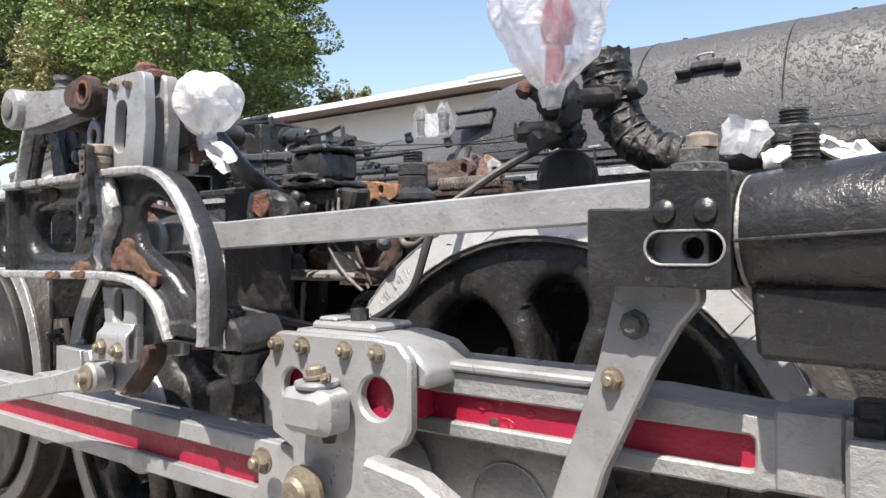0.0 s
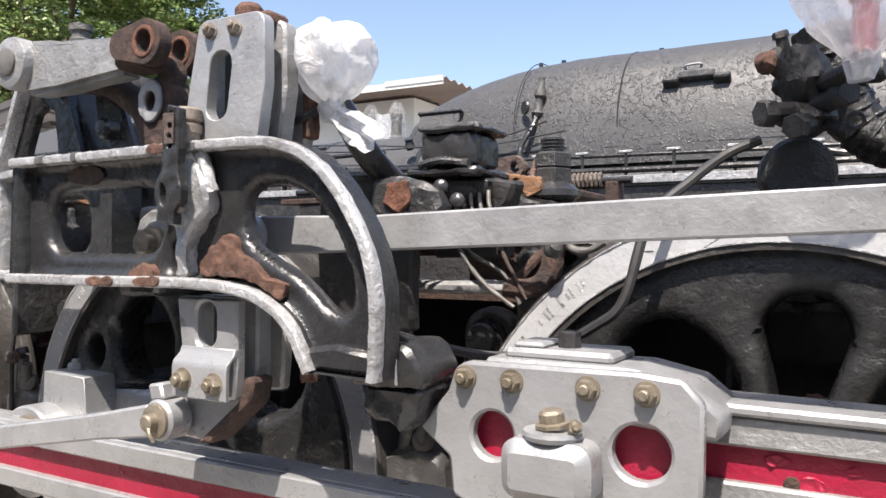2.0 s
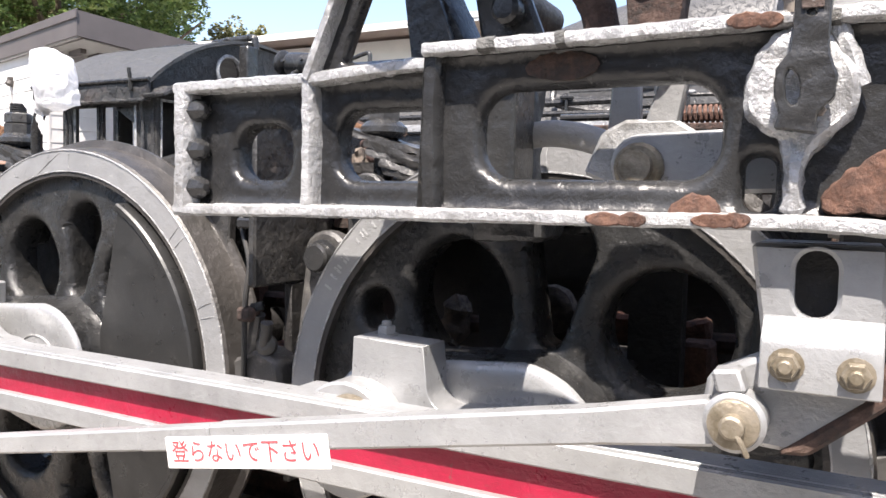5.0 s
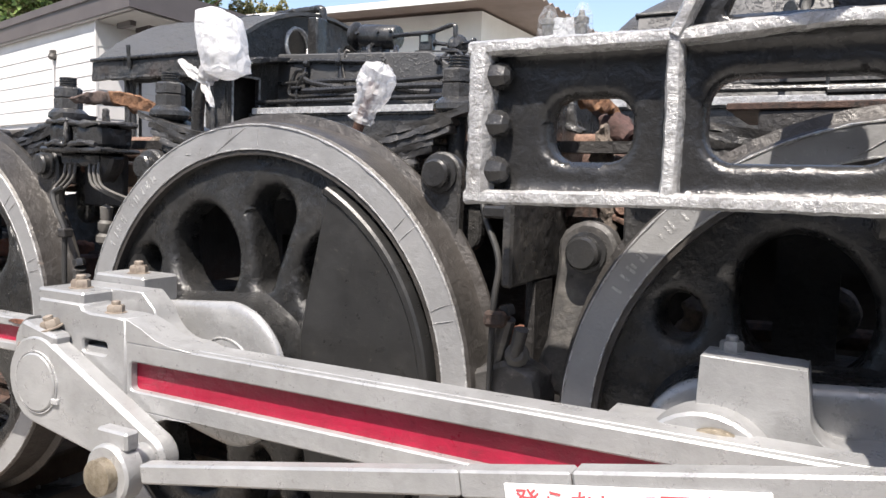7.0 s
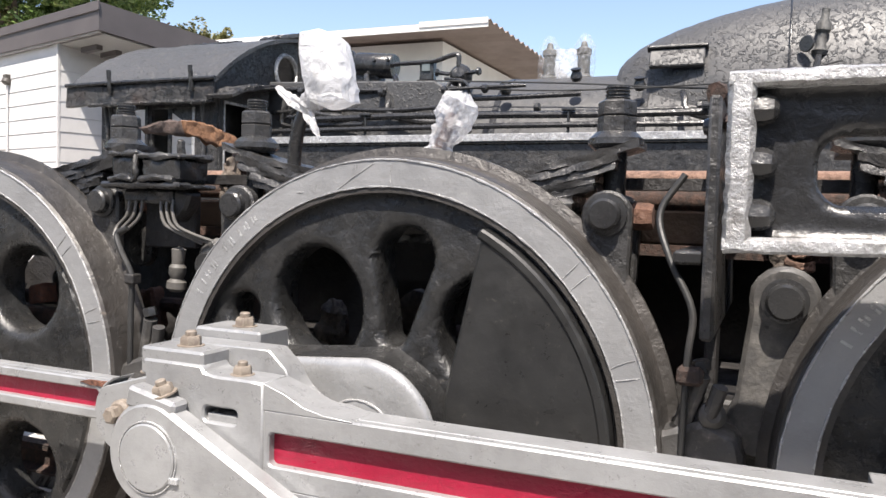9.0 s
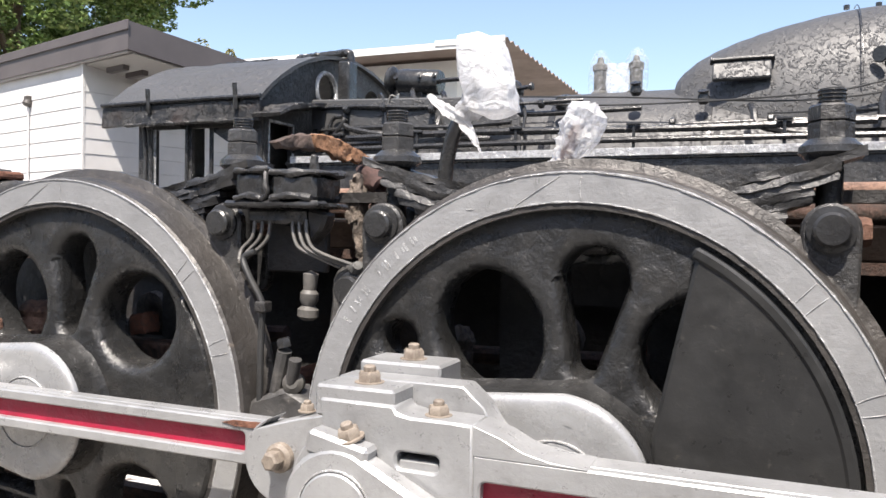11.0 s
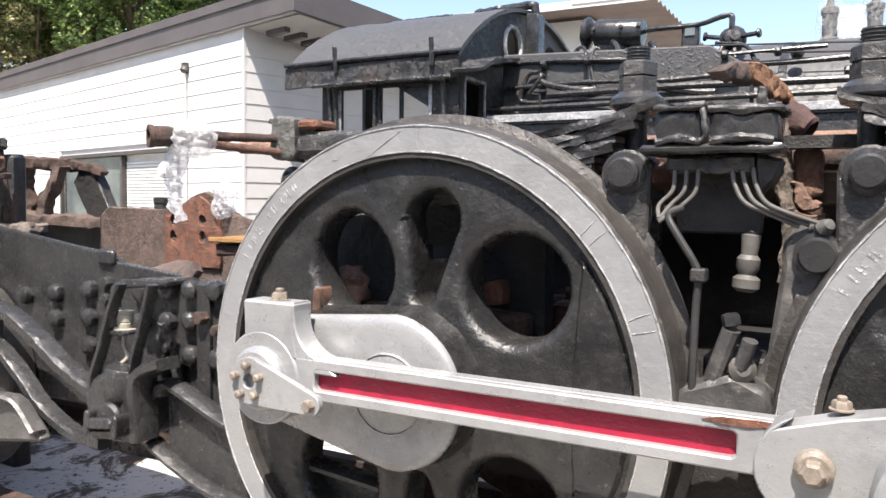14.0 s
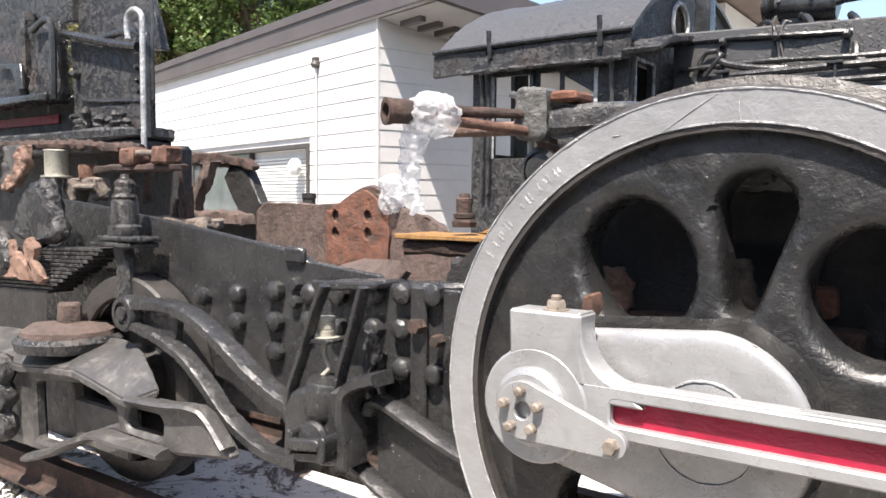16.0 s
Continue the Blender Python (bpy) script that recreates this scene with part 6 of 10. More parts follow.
def brake_hanger(x):
    """Hanger plate with its pivot bolt, the brake block at its foot and the pinned clamp that holds it."""
    b = thing("brake_hanger", (x, 0.2, 0.7), "dusty black brake hanger with pivot bolt and brake block", "brake", "brake hangers between the wheels")
    shape = oval(x + 0.02, 1.085, 0.075, n=12, a0=-20, a1=200) + [(x - 0.06, 0.98), (x - 0.075, 0.86), (x - 0.12, 0.74), (x - 0.02, 0.72), (x + 0.06, 0.88), (x + 0.085, 1.0)]
    part("plate", roughen(plate(shape, 0.13, 0.19, bevel=0.01), 0.003, 35), DUSTY, b)
    part("bolt", lathe([(0.05, 0), (0.05, 0.012), (0.04, 0.014), (0.04, 0.042), (0.034, 0.05), (0, 0.05)], (x + 0.02, 0.13, 1.085), (0, -1, 0), 24), BLACK, b)
    part("shoe", crusty(plate([(x - 0.27, 0.62), (x - 0.06, 0.62), (x - 0.04, 0.7), (x - 0.06, 0.79), (x - 0.13, 0.82), (x - 0.24, 0.78), (x - 0.28, 0.7)], 0.03, 0.14, bevel=0.012), 0.006, 30, 0.02), DUSTY, b, "worn dusty brake block")
    part("clamp", roughen(rod((x - 0.18, 0.06, 0.8), (x - 0.14, 0.04, 0.92), 0.02, 10), 0.003, 40), DUSTY, b)
    part("clamp", roughen(rod((x - 0.13, 0.05, 0.8), (x - 0.1, 0.03, 0.9), 0.017, 10), 0.003, 40), DUSTY, b)
    part("clamp_pin", lathe([(0.03, 0), (0.03, 0.02), (0.016, 0.03), (0, 0.03)], (x - 0.12, 0.06, 0.83), (0.3, -1, 0.2), 12), TUBE, b)
    part("clamp_nut", hexagon((x - 0.14, 0.04, 0.93), 0.02, 0.024, (-0.2, -0.1, 1)), BLACK, b)
    return b


bh = brake_hanger(-0.645)
copy_thing(bh, pose(0.91, 0.2, 0.7)), copy_thing(bh, pose(2.52, 0.2, 0.7))


def oil_box(x, y, z, label, tanks=((-0.125, -0.025, 0.083), (-0.006, 0.135, 0.076))):
    """Pair of battered oil boxes on a shelf with bent copper feed tubes under them."""
    o = thing("oil_box", (x, y, z), label, "oil box", "axle oil boxes")
    for x0, x1, top in tanks:
        b = part("tank", crusty(box(x + x0, x + x1, y - 0.06, y + 0.08, z, z + top, 0.012), 0.006, 24, 0.02), BLACK, o)
        part("lid", crusty(box(x + x0 - 0.006, x + x1 + 0.012, y - 0.068, y + 0.088, z + top - 0.004, z + top + 0.01, 0.005), 0.01, 26, 0.02), BLACK_ROUGH, b, "crusted lid")
        part("lip", crusty(tube([(x + x0 + 0.005, y - 0.068, z + 0.008), (x + (x0 + x1) / 2, y - 0.07, z + 0.016), (x + x1 - 0.006, y - 0.068, z + 0.008)], 0.009, 8), 0.005, 35, 0.012), BLACK_ROUGH, b)
    if len(tanks) > 1:
        part("strap", crusty(tube([(x - 0.02, y - 0.064, z + 0.08), (x - 0.014, y - 0.072, z + 0.05), (x - 0.01, y - 0.072, z + 0.02), (x - 0.03, y - 0.07, z + 0.005)], 0.007, 8), 0.004, 40, 0.01), BLACK_ROUGH, o)
    part("shelf", crusty(box(x + tanks[0][0] - 0.03, x + tanks[-1][1] + 0.015, y - 0.072, y + 0.1, z - 0.018, z, 0.006), 0.007, 26, 0.025), BLACK, o)
    part("manifold", crusty(box(x - 0.105, x + 0.085, y - 0.03, y + 0.05, z - 0.06, z - 0.02, 0.008), 0.006, 26, 0.02), BLACK_ROUGH, o)
    part("gusset", crusty(plate([(x + 0.085, z - 0.02), (x + 0.15, z - 0.03), (x + 0.13, z - 0.08), (x + 0.09, z - 0.12)], y - 0.02, y + 0.04, bevel=0.008), 0.006, 26, 0.02), SOOT_SHADE, o)
    for k in range(3):
        u = x + 0.04 + 0.022 * k
        part("feed_tube", tube([(u, y - 0.02, z - 0.05), (u + 0.008, y - 0.03, z - 0.085), (u + 0.03, y - 0.035, z - 0.125), (u + 0.075, y - 0.025, z - 0.148), (x + 0.18 + 0.02 * k, y - 0.0, z - 0.17 - 0.004 * (2 - k))], 0.0052, 8), TUBE, o, "pale copper feed tube")
    part("tube_clip", crusty(lathe([(0.018, 0), (0.022, 0.012), (0.014, 0.03), (0, 0.032)], (x + 0.222, y + 0.01, z - 0.185), (0.6, -0.6, 0.5), 12), 0.004, 40, 0.01), CRUST, o)
    for k in range(3):
        u = x - 0.085 + 0.026 * k
        part("feed_tube", tube([(u, y - 0.02, z - 0.05), (u - 0.002, y - 0.03, z - 0.1), (u - 0.03, y - 0.04, z - 0.135), (x - 0.11, y - 0.06, z - 0.165 - 0.004 * k)], 0.0052, 8), TUBE, o, "dull copper feed tube")
    part("backing", roughen(box(x - 0.1, x + 0.1, y + 0.06, y + 0.09, z - 0.2, z - 0.02, 0.005), 0.004, 30, 2), SOOT_SHADE, o)
    return o


ob = oil_box(-0.845, 0.12, 1.324, "black oil boxes with bent tubes between the wheels")
oil_box(2.545, -0.04, 1.482, "small black oil box on a shelf above the front wheel", ((-0.07, 0.065, 0.086),))

drain = thing("drain_pipe", (-1.0, 0.03, 0.8), "grey bent drain pipe hanging behind the wheel", "pipe")
part("pipe", tube([(-0.9, 0.06, 1.185), (-0.931, 0.05, 1.166), (-0.906, 0.04, 1.12), (-0.866, 0.04, 1.056), (-0.859, 0.04, 1.02), (-0.863, 0.04, 0.94), (-0.866, 0.04, 0.72)], 0.009, 10), RUBBER, drain)
part("clip", box(-0.875, -0.84, 0.022, 0.06, 1.02, 1.05, 0.004), SOOT_SHADE, drain)
cable2 = thing("drain_pipe", (0.7, 0.05, 0.8), "dull grey sand pipe hanging beside the wheel", "pipe")
part("pipe", tube([(0.71, 0.12, 1.36), (0.66, 0.1, 1.27), (0.69, 0.06, 1.17), (0.745, 0.03, 1.06), (0.74, 0.02, 0.95), (0.735, 0.02, 0.72)], 0.008, 10), RUBBER, cable2)
part("elbow", box(0.72, 0.775, 0.0, 0.05, 0.9, 0.94, 0.008), RUST_DARK, cable2)
insul = thing("pipe_fitting", (-0.77, 0.12, 1.0), "pale ribbed pipe fitting", "fitting")
part("body", lathe([(0.018, 0), (0.03, 0.01), (0.03, 0.03), (0.018, 0.04), (0.026, 0.055), (0.026, 0.075), (0.018, 0.085), (0.022, 0.13), (0.0, 0.14)], (-0.772, 0.13, 0.995), (0.05, 0, 0.7), 14), TUBE, insul)

# rusted pieces on top of the frame
scab = thing("rust_bracket", (-0.72, 0.25, 1.3), "flaking rusted hood with a ragged toothed lip on a crusted post", "bracket", "rusted brackets on the frame")
hood_top = curve2([(0.0, 1.486), (0.061, 1.51), (0.125, 1.519), (0.191, 1.517), (0.275, 1.498), (0.334, 1.48), (0.371, 1.454)])
teeth = [(0.371, 1.42), (0.353, 1.452), (0.334, 1.443), (0.314, 1.462), (0.299, 1.446), (0.27, 1.462), (0.252, 1.446), (0.223, 1.46), (0.205, 1.45)]
skew = Matrix(((0.3, -0.954, 0, -0.832), (0.954, 0.3, 0, 0.05), (0, 0, 1, 0), (0, 0, 0, 1)))
for name, pts, y0, y1, mat, words in (
        ("lip", hood_top[11:] + teeth + [(0.18, 1.47), (0.13, 1.478)], -0.02, 0.0, RUST_LIP, "orange rusted toothed lip"),
        ("hood", hood_top[:16] + [(0.2, 1.48), (0.12, 1.474), (0.02, 1.47)], -0.012, 0.03, RUST_GREY, "")):
    bm = plate(pts, y0, y1, bevel=0.003)
    bmesh.ops.transform(bm, matrix=skew, verts=bm.verts)
    part(name, crusty(bm, 0.007, 40, 0.014), mat, scab, words)
part("flap", crusty(plate([(-0.757, 1.455), (-0.74, 1.452), (-0.733, 1.4), (-0.71, 1.386), (-0.72, 1.378), (-0.765, 1.388)], 0.11, 0.13, bevel=0.003), 0.006, 40, 0.012), BLACK_ROUGH, scab)
part("mouth", crusty(lathe([(0.02, -0.02), (0.036, 0.0), (0.04, 0.03), (0.034, 0.07), (0.036, 0.085), (0.026, 0.09), (0.02, 0.06), (0, 0.055)], (-0.735, 0.39, 1.425), (0.75, -0.25, -0.5), 20), 0.008, 35, 0.012), RUST_MAROON, scab, "dark red rusted pipe mouth")
part("post", crusty(plate([(-0.745, 1.4), (-0.719, 1.42), (-0.708, 1.334), (-0.698, 1.239), (-0.685, 1.168), (-0.68, 1.0), (-0.72, 1.0), (-0.715, 1.15), (-0.738, 1.24), (-0.765, 1.288), (-0.757, 1.352)], 0.31, 0.37, bevel=0.006), 0.01, 60, 0.014), RUST_TAN, scab, "grey tan crusted post")
part("back_post", crusty(plate([(-0.7, 1.33), (-0.635, 1.33), (-0.632, 1.22), (-0.66, 1.21), (-0.685, 1.22), (-0.696, 1.27)], 0.35, 0.39, bevel=0.006), 0.005, 35, 0.02), RUST_PALE, scab, "orange rusted plate")
for pts in ([(-0.7, 1.25), (-0.68, 1.25), (-0.655, 1.205), (-0.63, 1.2), (-0.635, 1.185), (-0.67, 1.18), (-0.69, 1.2)], [(-0.69, 1.18), (-0.65, 1.17), (-0.625, 1.175), (-0.627, 1.15), (-0.665, 1.152), (-0.695, 1.165)]):
    part("flake", crusty(plate(pts, 0.31, 0.35, bevel=0.003), 0.01, 35, 0.012), RUST_PALE, scab, "flaking pinkish rust")
copy_thing(scab, pose(0.9, 0.28, 1.29))
pipes = thing("rust_pipe", (0.5, 0.42, 1.36), "long rusted pipe lying along the frame top", "pipe")
part("pipe", tube([(-2.6, 0.45, 1.38), (-1.0, 0.44, 1.36), (0.6, 0.43, 1.365), (2.5, 0.44, 1.37), (4.5, 0.45, 1.37)], 0.022, 12), RUST_PALE, pipes)
part("pipe", tube([(-2.3, 0.52, 1.33), (0.6, 0.52, 1.31), (4.5, 0.52, 1.33)], 0.03, 12), RUST_DARK, pipes)
for x in (-2.1, -0.2, 1.1, 2.9):
    part("bracket", box(x - 0.02, x + 0.02, 0.4, 0.55, 1.19, 1.37, 0.004), RUST_DARK, pipes)
timber = thing("timber_packing", (-1.0, 0.46, 1.24), "brown weathered timber packing inside the frame", "timber")
part("beam", box(-2.0, 1.6, 0.4, 0.5, 1.19, 1.28, 0.006), WOOD, timber)

# dark block over the rear axle with its pipes and plastic
blockr = thing("equaliser_end", (-2.1, 0.18, 1.38), "dark grey crusted block at the end of an equaliser", "block")
part("block", crusty(plate([(-2.158, 1.32), (-2.152, 1.436), (-2.135, 1.448), (-2.066, 1.44), (-2.062, 1.325), (-2.075, 1.305), (-2.14, 1.312)], 0.1, 0.24, bevel=0.008), 0.006, 28, 0.02), CRUST, blockr)
part("pad", crusty(box(-2.06, -1.985, 0.11, 0.22, 1.402, 1.43, 0.008), 0.005, 30, 0.02), RUST_RED, blockr, "orange rusted pad")
part("arm", crusty(box(-2.07, -1.75, 0.12, 0.26, 1.33, 1.395, 0.01), 0.014, 25, 0.025), BLACK_ROUGH, blockr)
part("pin", lathe([(0.055, 0), (0.058, 0.02), (0.046, 0.026), (0.044, 0.02), (0.03, 0.022), (0.03, 0.04), (0, 0.042)], (-2.095, 0.16, 1.235), (-0.2, -1, 0), 24), BLACK, blockr)
stub = thing("pipe_stub", (-2.2, -0.05, 1.36), "two thin dark rusted pipes, one ending in an open elbow", "pipe")
part("pipe", roughen(tube([(-2.13, 0.11, 1.376), (-2.2, -0.03, 1.373), (-2.262, -0.15, 1.37)], (0.0125, 0.016), 12, steps=10), 0.003, 60), RUST_DARK, stub)
part("pipe", roughen(tube([(-2.115, 0.11, 1.332), (-2.2, -0.05, 1.345), (-2.26, -0.16, 1.352)], 0.0125, 12, steps=10), 0.003, 60), RUST, stub)
part("elbow", roughen(lathe([(0.018, 0), (0.026, 0.02), (0.03, 0.028), (0.03, 0.075), (0.033, 0.078), (0.033, 0.09), (0.021, 0.09), (0.019, 0.03)], (-2.262, -0.15, 1.364), (-0.5, -0.86, -0.02), 18, caps=False), 0.003, 50), RUST_DARK, stub, "open rusted pipe mouth")

# motion plate across the frame behind the bracket
mp = thing("motion_plate", (0.83, 0.1, 1.0), "black flaking motion plate with rusted top edge", "plate")
bm = plate([(0.0, 1.0), (0.95, 1.0), (1.0, 1.28), (0.72, 1.43), (0.37, 1.51), (0.1, 1.53), (0.0, 1.52)], 0.765, 0.79, bevel=0.006)
bmesh.ops.transform(bm, matrix=Matrix(((0, 1, 0, 0), (1, 0, 0, 0), (0, 0, 1, 0), (0, 0, 0, 1))), verts=bm.verts)
bmesh.ops.reverse_faces(bm, faces=bm.faces)
part("plate", roughen(bm, 0.006, 20), BLACK_ROUGH, mp)
for k in range(5):
    part("rivet", lathe([(0.022, 0), (0.016, 0.014), (0, 0.018)], (0.765, 0.06 + 0.12 * k, 1.46 - 0.012 * k * k), (-1, 0, 0), 10), BLACK, mp)
part("ledge", box(0.7, 0.764, 0.02, 0.4, 1.16, 1.19, 0.006), BLACK, mp)
# dark strip added under the plate to give the bracket's shadow
part("leg", roughen(box(0.765, 0.79, 0.16, 0.29, 0.4, 1.0, 0.004), 0.004, 20, 3), SOOT_SHADE, mp)
part("rust_edge", roughen(tube([(0.777, 0.98, 1.29), (0.777, 0.72, 1.435), (0.777, 0.37, 1.515), (0.777, 0.1, 1.535), (0.777, 0.01, 1.525)], 0.022, 8), 0.012, 30), RUST_DARK, mp)

# lagged steam pipe and its bagged fitting at the front
elbow = thing("steam_pipe", (3.4, 0.26, 1.5), "thick black crusted steam pipe bent above the rod", "pipe")
path = [(3.275, 0.26, 1.78), (3.29, 0.26, 1.7), (3.314, 0.26, 1.625), (3.364, 0.26, 1.55), (3.447, 0.26, 1.51), (3.536, 0.26, 1.498), (3.72, 0.26, 1.5), (4.2, 0.25, 1.5), (4.9, 0.25, 1.5)]
part("pipe", crusty(tube(path[:6], (0.064, 0.044), 26, lumps=0.02, steps=10), 0.008, 38, 0.012), LAGGED, elbow)
part("pipe", crusty(tube(path[4:], (0.044, 0.036), 22, lumps=0.03), 0.007, 38, 0.02), LAGGED, elbow)
line = smooth_line(path[:6], 9)
for k in range(4, 44, 3):
    p, way = line[k], (line[k + 1] - line[k - 1]).normalized()
    r = 0.064 - 0.02 * k / 45
    part("lagging_turn", roughen(lathe([(r - 0.006, -0.006), (r + 0.002, -0.002), (r + 0.003, 0.003), (r - 0.006, 0.008)], p, way, 22, caps=False), 0.008, 50), LAGGED, elbow, "loose turn of lagging")
part("knob", lathe([(0.022, 0), (0.026, 0.02), (0.02, 0.035), (0, 0.036)], (3.36, 0.24, 1.675), (1, -0.3, 0.1), 12), SOOT_SHADE, elbow)
cluster = part("valve_body", crusty(lathe([(0.03, 0), (0.055, 0.025), (0.04, 0.06), (0.058, 0.1), (0.045, 0.14), (0.03, 0.17), (0, 0.175)], (3.262, 0.07, 1.53), (-0.08, 0, 1), 20), 0.01, 40, 0.012), SOOT_SHADE, elbow, "cluster of black valves")
for p, q, r in (((3.25, 0.06, 1.62), (3.205, 0.03, 1.668), 0.02), ((3.24, 0.05, 1.6), (3.215, 0.03, 1.715), 0.012), ((3.25, 0.05, 1.57), (3.2, 0.0, 1.565), 0.022), ((3.28, 0.05, 1.58), (3.32, 0.0, 1.59), 0.022), ((3.27, 0.05, 1.55), (3.25, -0.02, 1.535), 0.02), ((3.28, 0.06, 1.62), (3.35, -0.12, 1.612), 0.016), ((3.27, 0.08, 1.64), (3.31, 0.2, 1.66), 0.026), ((3.28, 0.06, 1.55), (3.325, 0.02, 1.53), 0.012)):
    part("stem", roughen(rod(p, q, r, 12), 0.004, 60), SOOT_SHADE, cluster)
    part("stem_end", hexagon(q, r * 1.3, r * 1.1, Vector(q) - Vector(p)), SOOT_SHADE, cluster)
part("rust_cap", crusty(lathe([(0.02, 0), (0.024, 0.014), (0.014, 0.03), (0, 0.032)], (3.2, 0.02, 1.662), (-0.6, -0.5, 0.3), 10), 0.004, 70, 0.008), RUST, cluster, "brown rusted cap")
ring = [(3.345 + 0.014 * math.cos(2 * math.pi * i / 12), 0.0, 1.54 + 0.014 * math.sin(2 * math.pi * i / 12)) for i in range(13)]
part("chain_ring", tube(ring, 0.004, 6, steps=1), SOOT_SHADE, cluster)
part("drum", lathe([(0.06, -0.06), (0.072, -0.05), (0.074, 0.0), (0.066, 0.012), (0.05, 0.016), (0.02, 0.012), (0, 0.012)], (3.24, 0.12, 1.46), (0.3, -1, 0), 32), SOOT_SHADE, elbow, "round black drum under the valves")
part("cable", tube([(3.17, 0.1, 1.53), (3.105, 0.08, 1.5), (3.05, 0.0, 1.44), (2.99, -0.08, 1.36), (2.952, -0.12, 1.205), (2.895, -0.13, 1.15), (2.8, -0.14, 1.1), (2.69, -0.15, 1.08), (2.6, -0.18, 1.092), (2.56, -0.24, 1.112), (2.49, -0.3, 1.138), (2.4, -0.32, 1.158), (2.34, -0.3, 1.19)], 0.0105, 8, lumps=0.06), RUBBER, elbow, "black cable looping down past the wheel")


def bag(name, at, w, h, label, material, inner=None, tail=True):
    """A plastic bag tied at the neck over a fitting."""
    g = thing(name, at, label, "plastic bag", "plastic bags over fittings")
    x, y, z = at
    rings = [(0.1, 0), (0.24, 0.08), (0.46, 0.2), (0.62, 0.36), (0.73, 0.55), (0.75, 0.74), (0.62, 0.9), (0.34, 0.985), (0.0, 1.0)]
    bm = lathe([(r * w * 0.7, t * h) for r, t in rings], (0, 0, 0), (0, 0, 1), 28, caps=False)
    bmesh.ops.subdivide_edges(bm, edges=bm.edges, cuts=2, use_grid_fill=True, smooth=0.3)
    for v in bm.verts:
        a, t = math.atan2(v.co.y, v.co.x), v.co.z / h
        fold = 1 + 0.2 * math.sin(7 * a + 3 * t) * (1 - t) + 0.3 * noise.noise((math.cos(a) * 1.5 + x * 7, math.sin(a) * 1.5, t * 3)) + 0.1 * noise.noise(v.co * 34)
        v.co.x *= fold
        v.co.y *= fold
        v.co.z *= 1 + 0.1 * noise.noise((math.cos(a) * 2, math.sin(a) * 2 + x, 0))
        v.co = Vector((x, y, z)) + v.co
    part("sheet", bm, material, g)
    part("knot", roughen(lathe([(0.02, -0.03), (0.028, 0), (0.02, 0.03)], (x, y, z), (0, 0, 1), 12), 0.01, 60), material, g)
    if tail:
        bm = bmesh.new()
        rows = []
        for i in range(12):
            u = i / 11
            wide = 0.008 + 0.034 * math.sin(min(1.0, u * 1.25) * math.pi * 0.62)
            cx, cz = x + 0.12 * u, z - 0.005 - 0.075 * u
            rows.append([bm.verts.new((cx + 0.5 * wide * k, y - 0.012 + 0.012 * math.sin(5 * k + 4 * u), cz + 0.8 * wide * k - 0.012 * u * k)) for k in (-1, -0.6, -0.2, 0.2, 0.6, 1)])
        for a, b in zip(rows, rows[1:]):
            for k in range(5):
                bm.faces.new((a[k], a[k + 1], b[k + 1], b[k]))
        part("tail", roughen(bm, 0.008, 45), material, g)
    if inner:
        part("fitting", inner, RED, g, "red handled fitting inside the bag")
    return g


bag("plastic_bag", (2.395, -0.32, 1.59), 0.165, 0.175, "white plastic bag tied over a fitting beside the link", BAG)
post = thing("bag_post", (2.38, -0.3, 1.5), "black bent pipe under the bag", "pipe")
part("pipe", tube([(2.36, -0.3, 1.64), (2.4, -0.28, 1.58), (2.41, -0.2, 1.5), (2.42, -0.05, 1.42)], 0.03, 12), BLACK, post)
part("lever", tube([(2.38, -0.32, 1.6), (2.33, -0.34, 1.57), (2.28, -0.34, 1.56)], 0.008, 8), RUBBER, post)
inner = rod((3.36, -0.14, 1.63), (3.365, -0.13, 1.8), 0.02, 12)
lathe([(0.03, 0), (0.04, 0.05), (0.02, 0.1)], (3.365, -0.13, 1.72), (0, 0, 1), 14, inner)
bag("plastic_bag", (3.355, -0.14, 1.615), 0.23, 0.34, "clear milky plastic bag tied over a red handled valve", MILK, inner, False)
def crumple(bm, amount, scale):
    """Sharp creases as in thin film: ridged folds at two scales."""
    bm.normal_update()
    for v in bm.verts:
        p = v.co * scale
        v.co += v.normal * amount * (0.6 - abs(noise.noise(p)) * 2 + 0.5 * (0.5 - abs(noise.noise(p * 2.3)) * 2))
    return bm


def ribbon(points, wide, twist):
    """A twisted strip of film along points."""
    bm, rows = bmesh.new(), []
    line = smooth_line(points, 6)
    for i, p in enumerate(line):
        u = i / (len(line) - 1)
        d = (line[min(i + 1, len(line) - 1)] - line[max(i - 1, 0)]).normalized()
        side = d.cross(Vector((math.sin(twist * u), -math.cos(twist * u), 0.2))).normalized()
        w = wide * (0.35 + 0.65 * math.sin(math.pi * min(1.0, 0.15 + u * 0.75)))
        rows.append([bm.verts.new(p + side * w * k + Vector((0, 0.3 * w * math.sin(4 * k + 5 * u), 0))) for k in (-1, -0.5, 0, 0.5, 1)])
    for p, q in zip(rows, rows[1:]):
        for k in range(4):
            bm.faces.new((p[k], p[k + 1], q[k + 1], q[k]))
    return bm


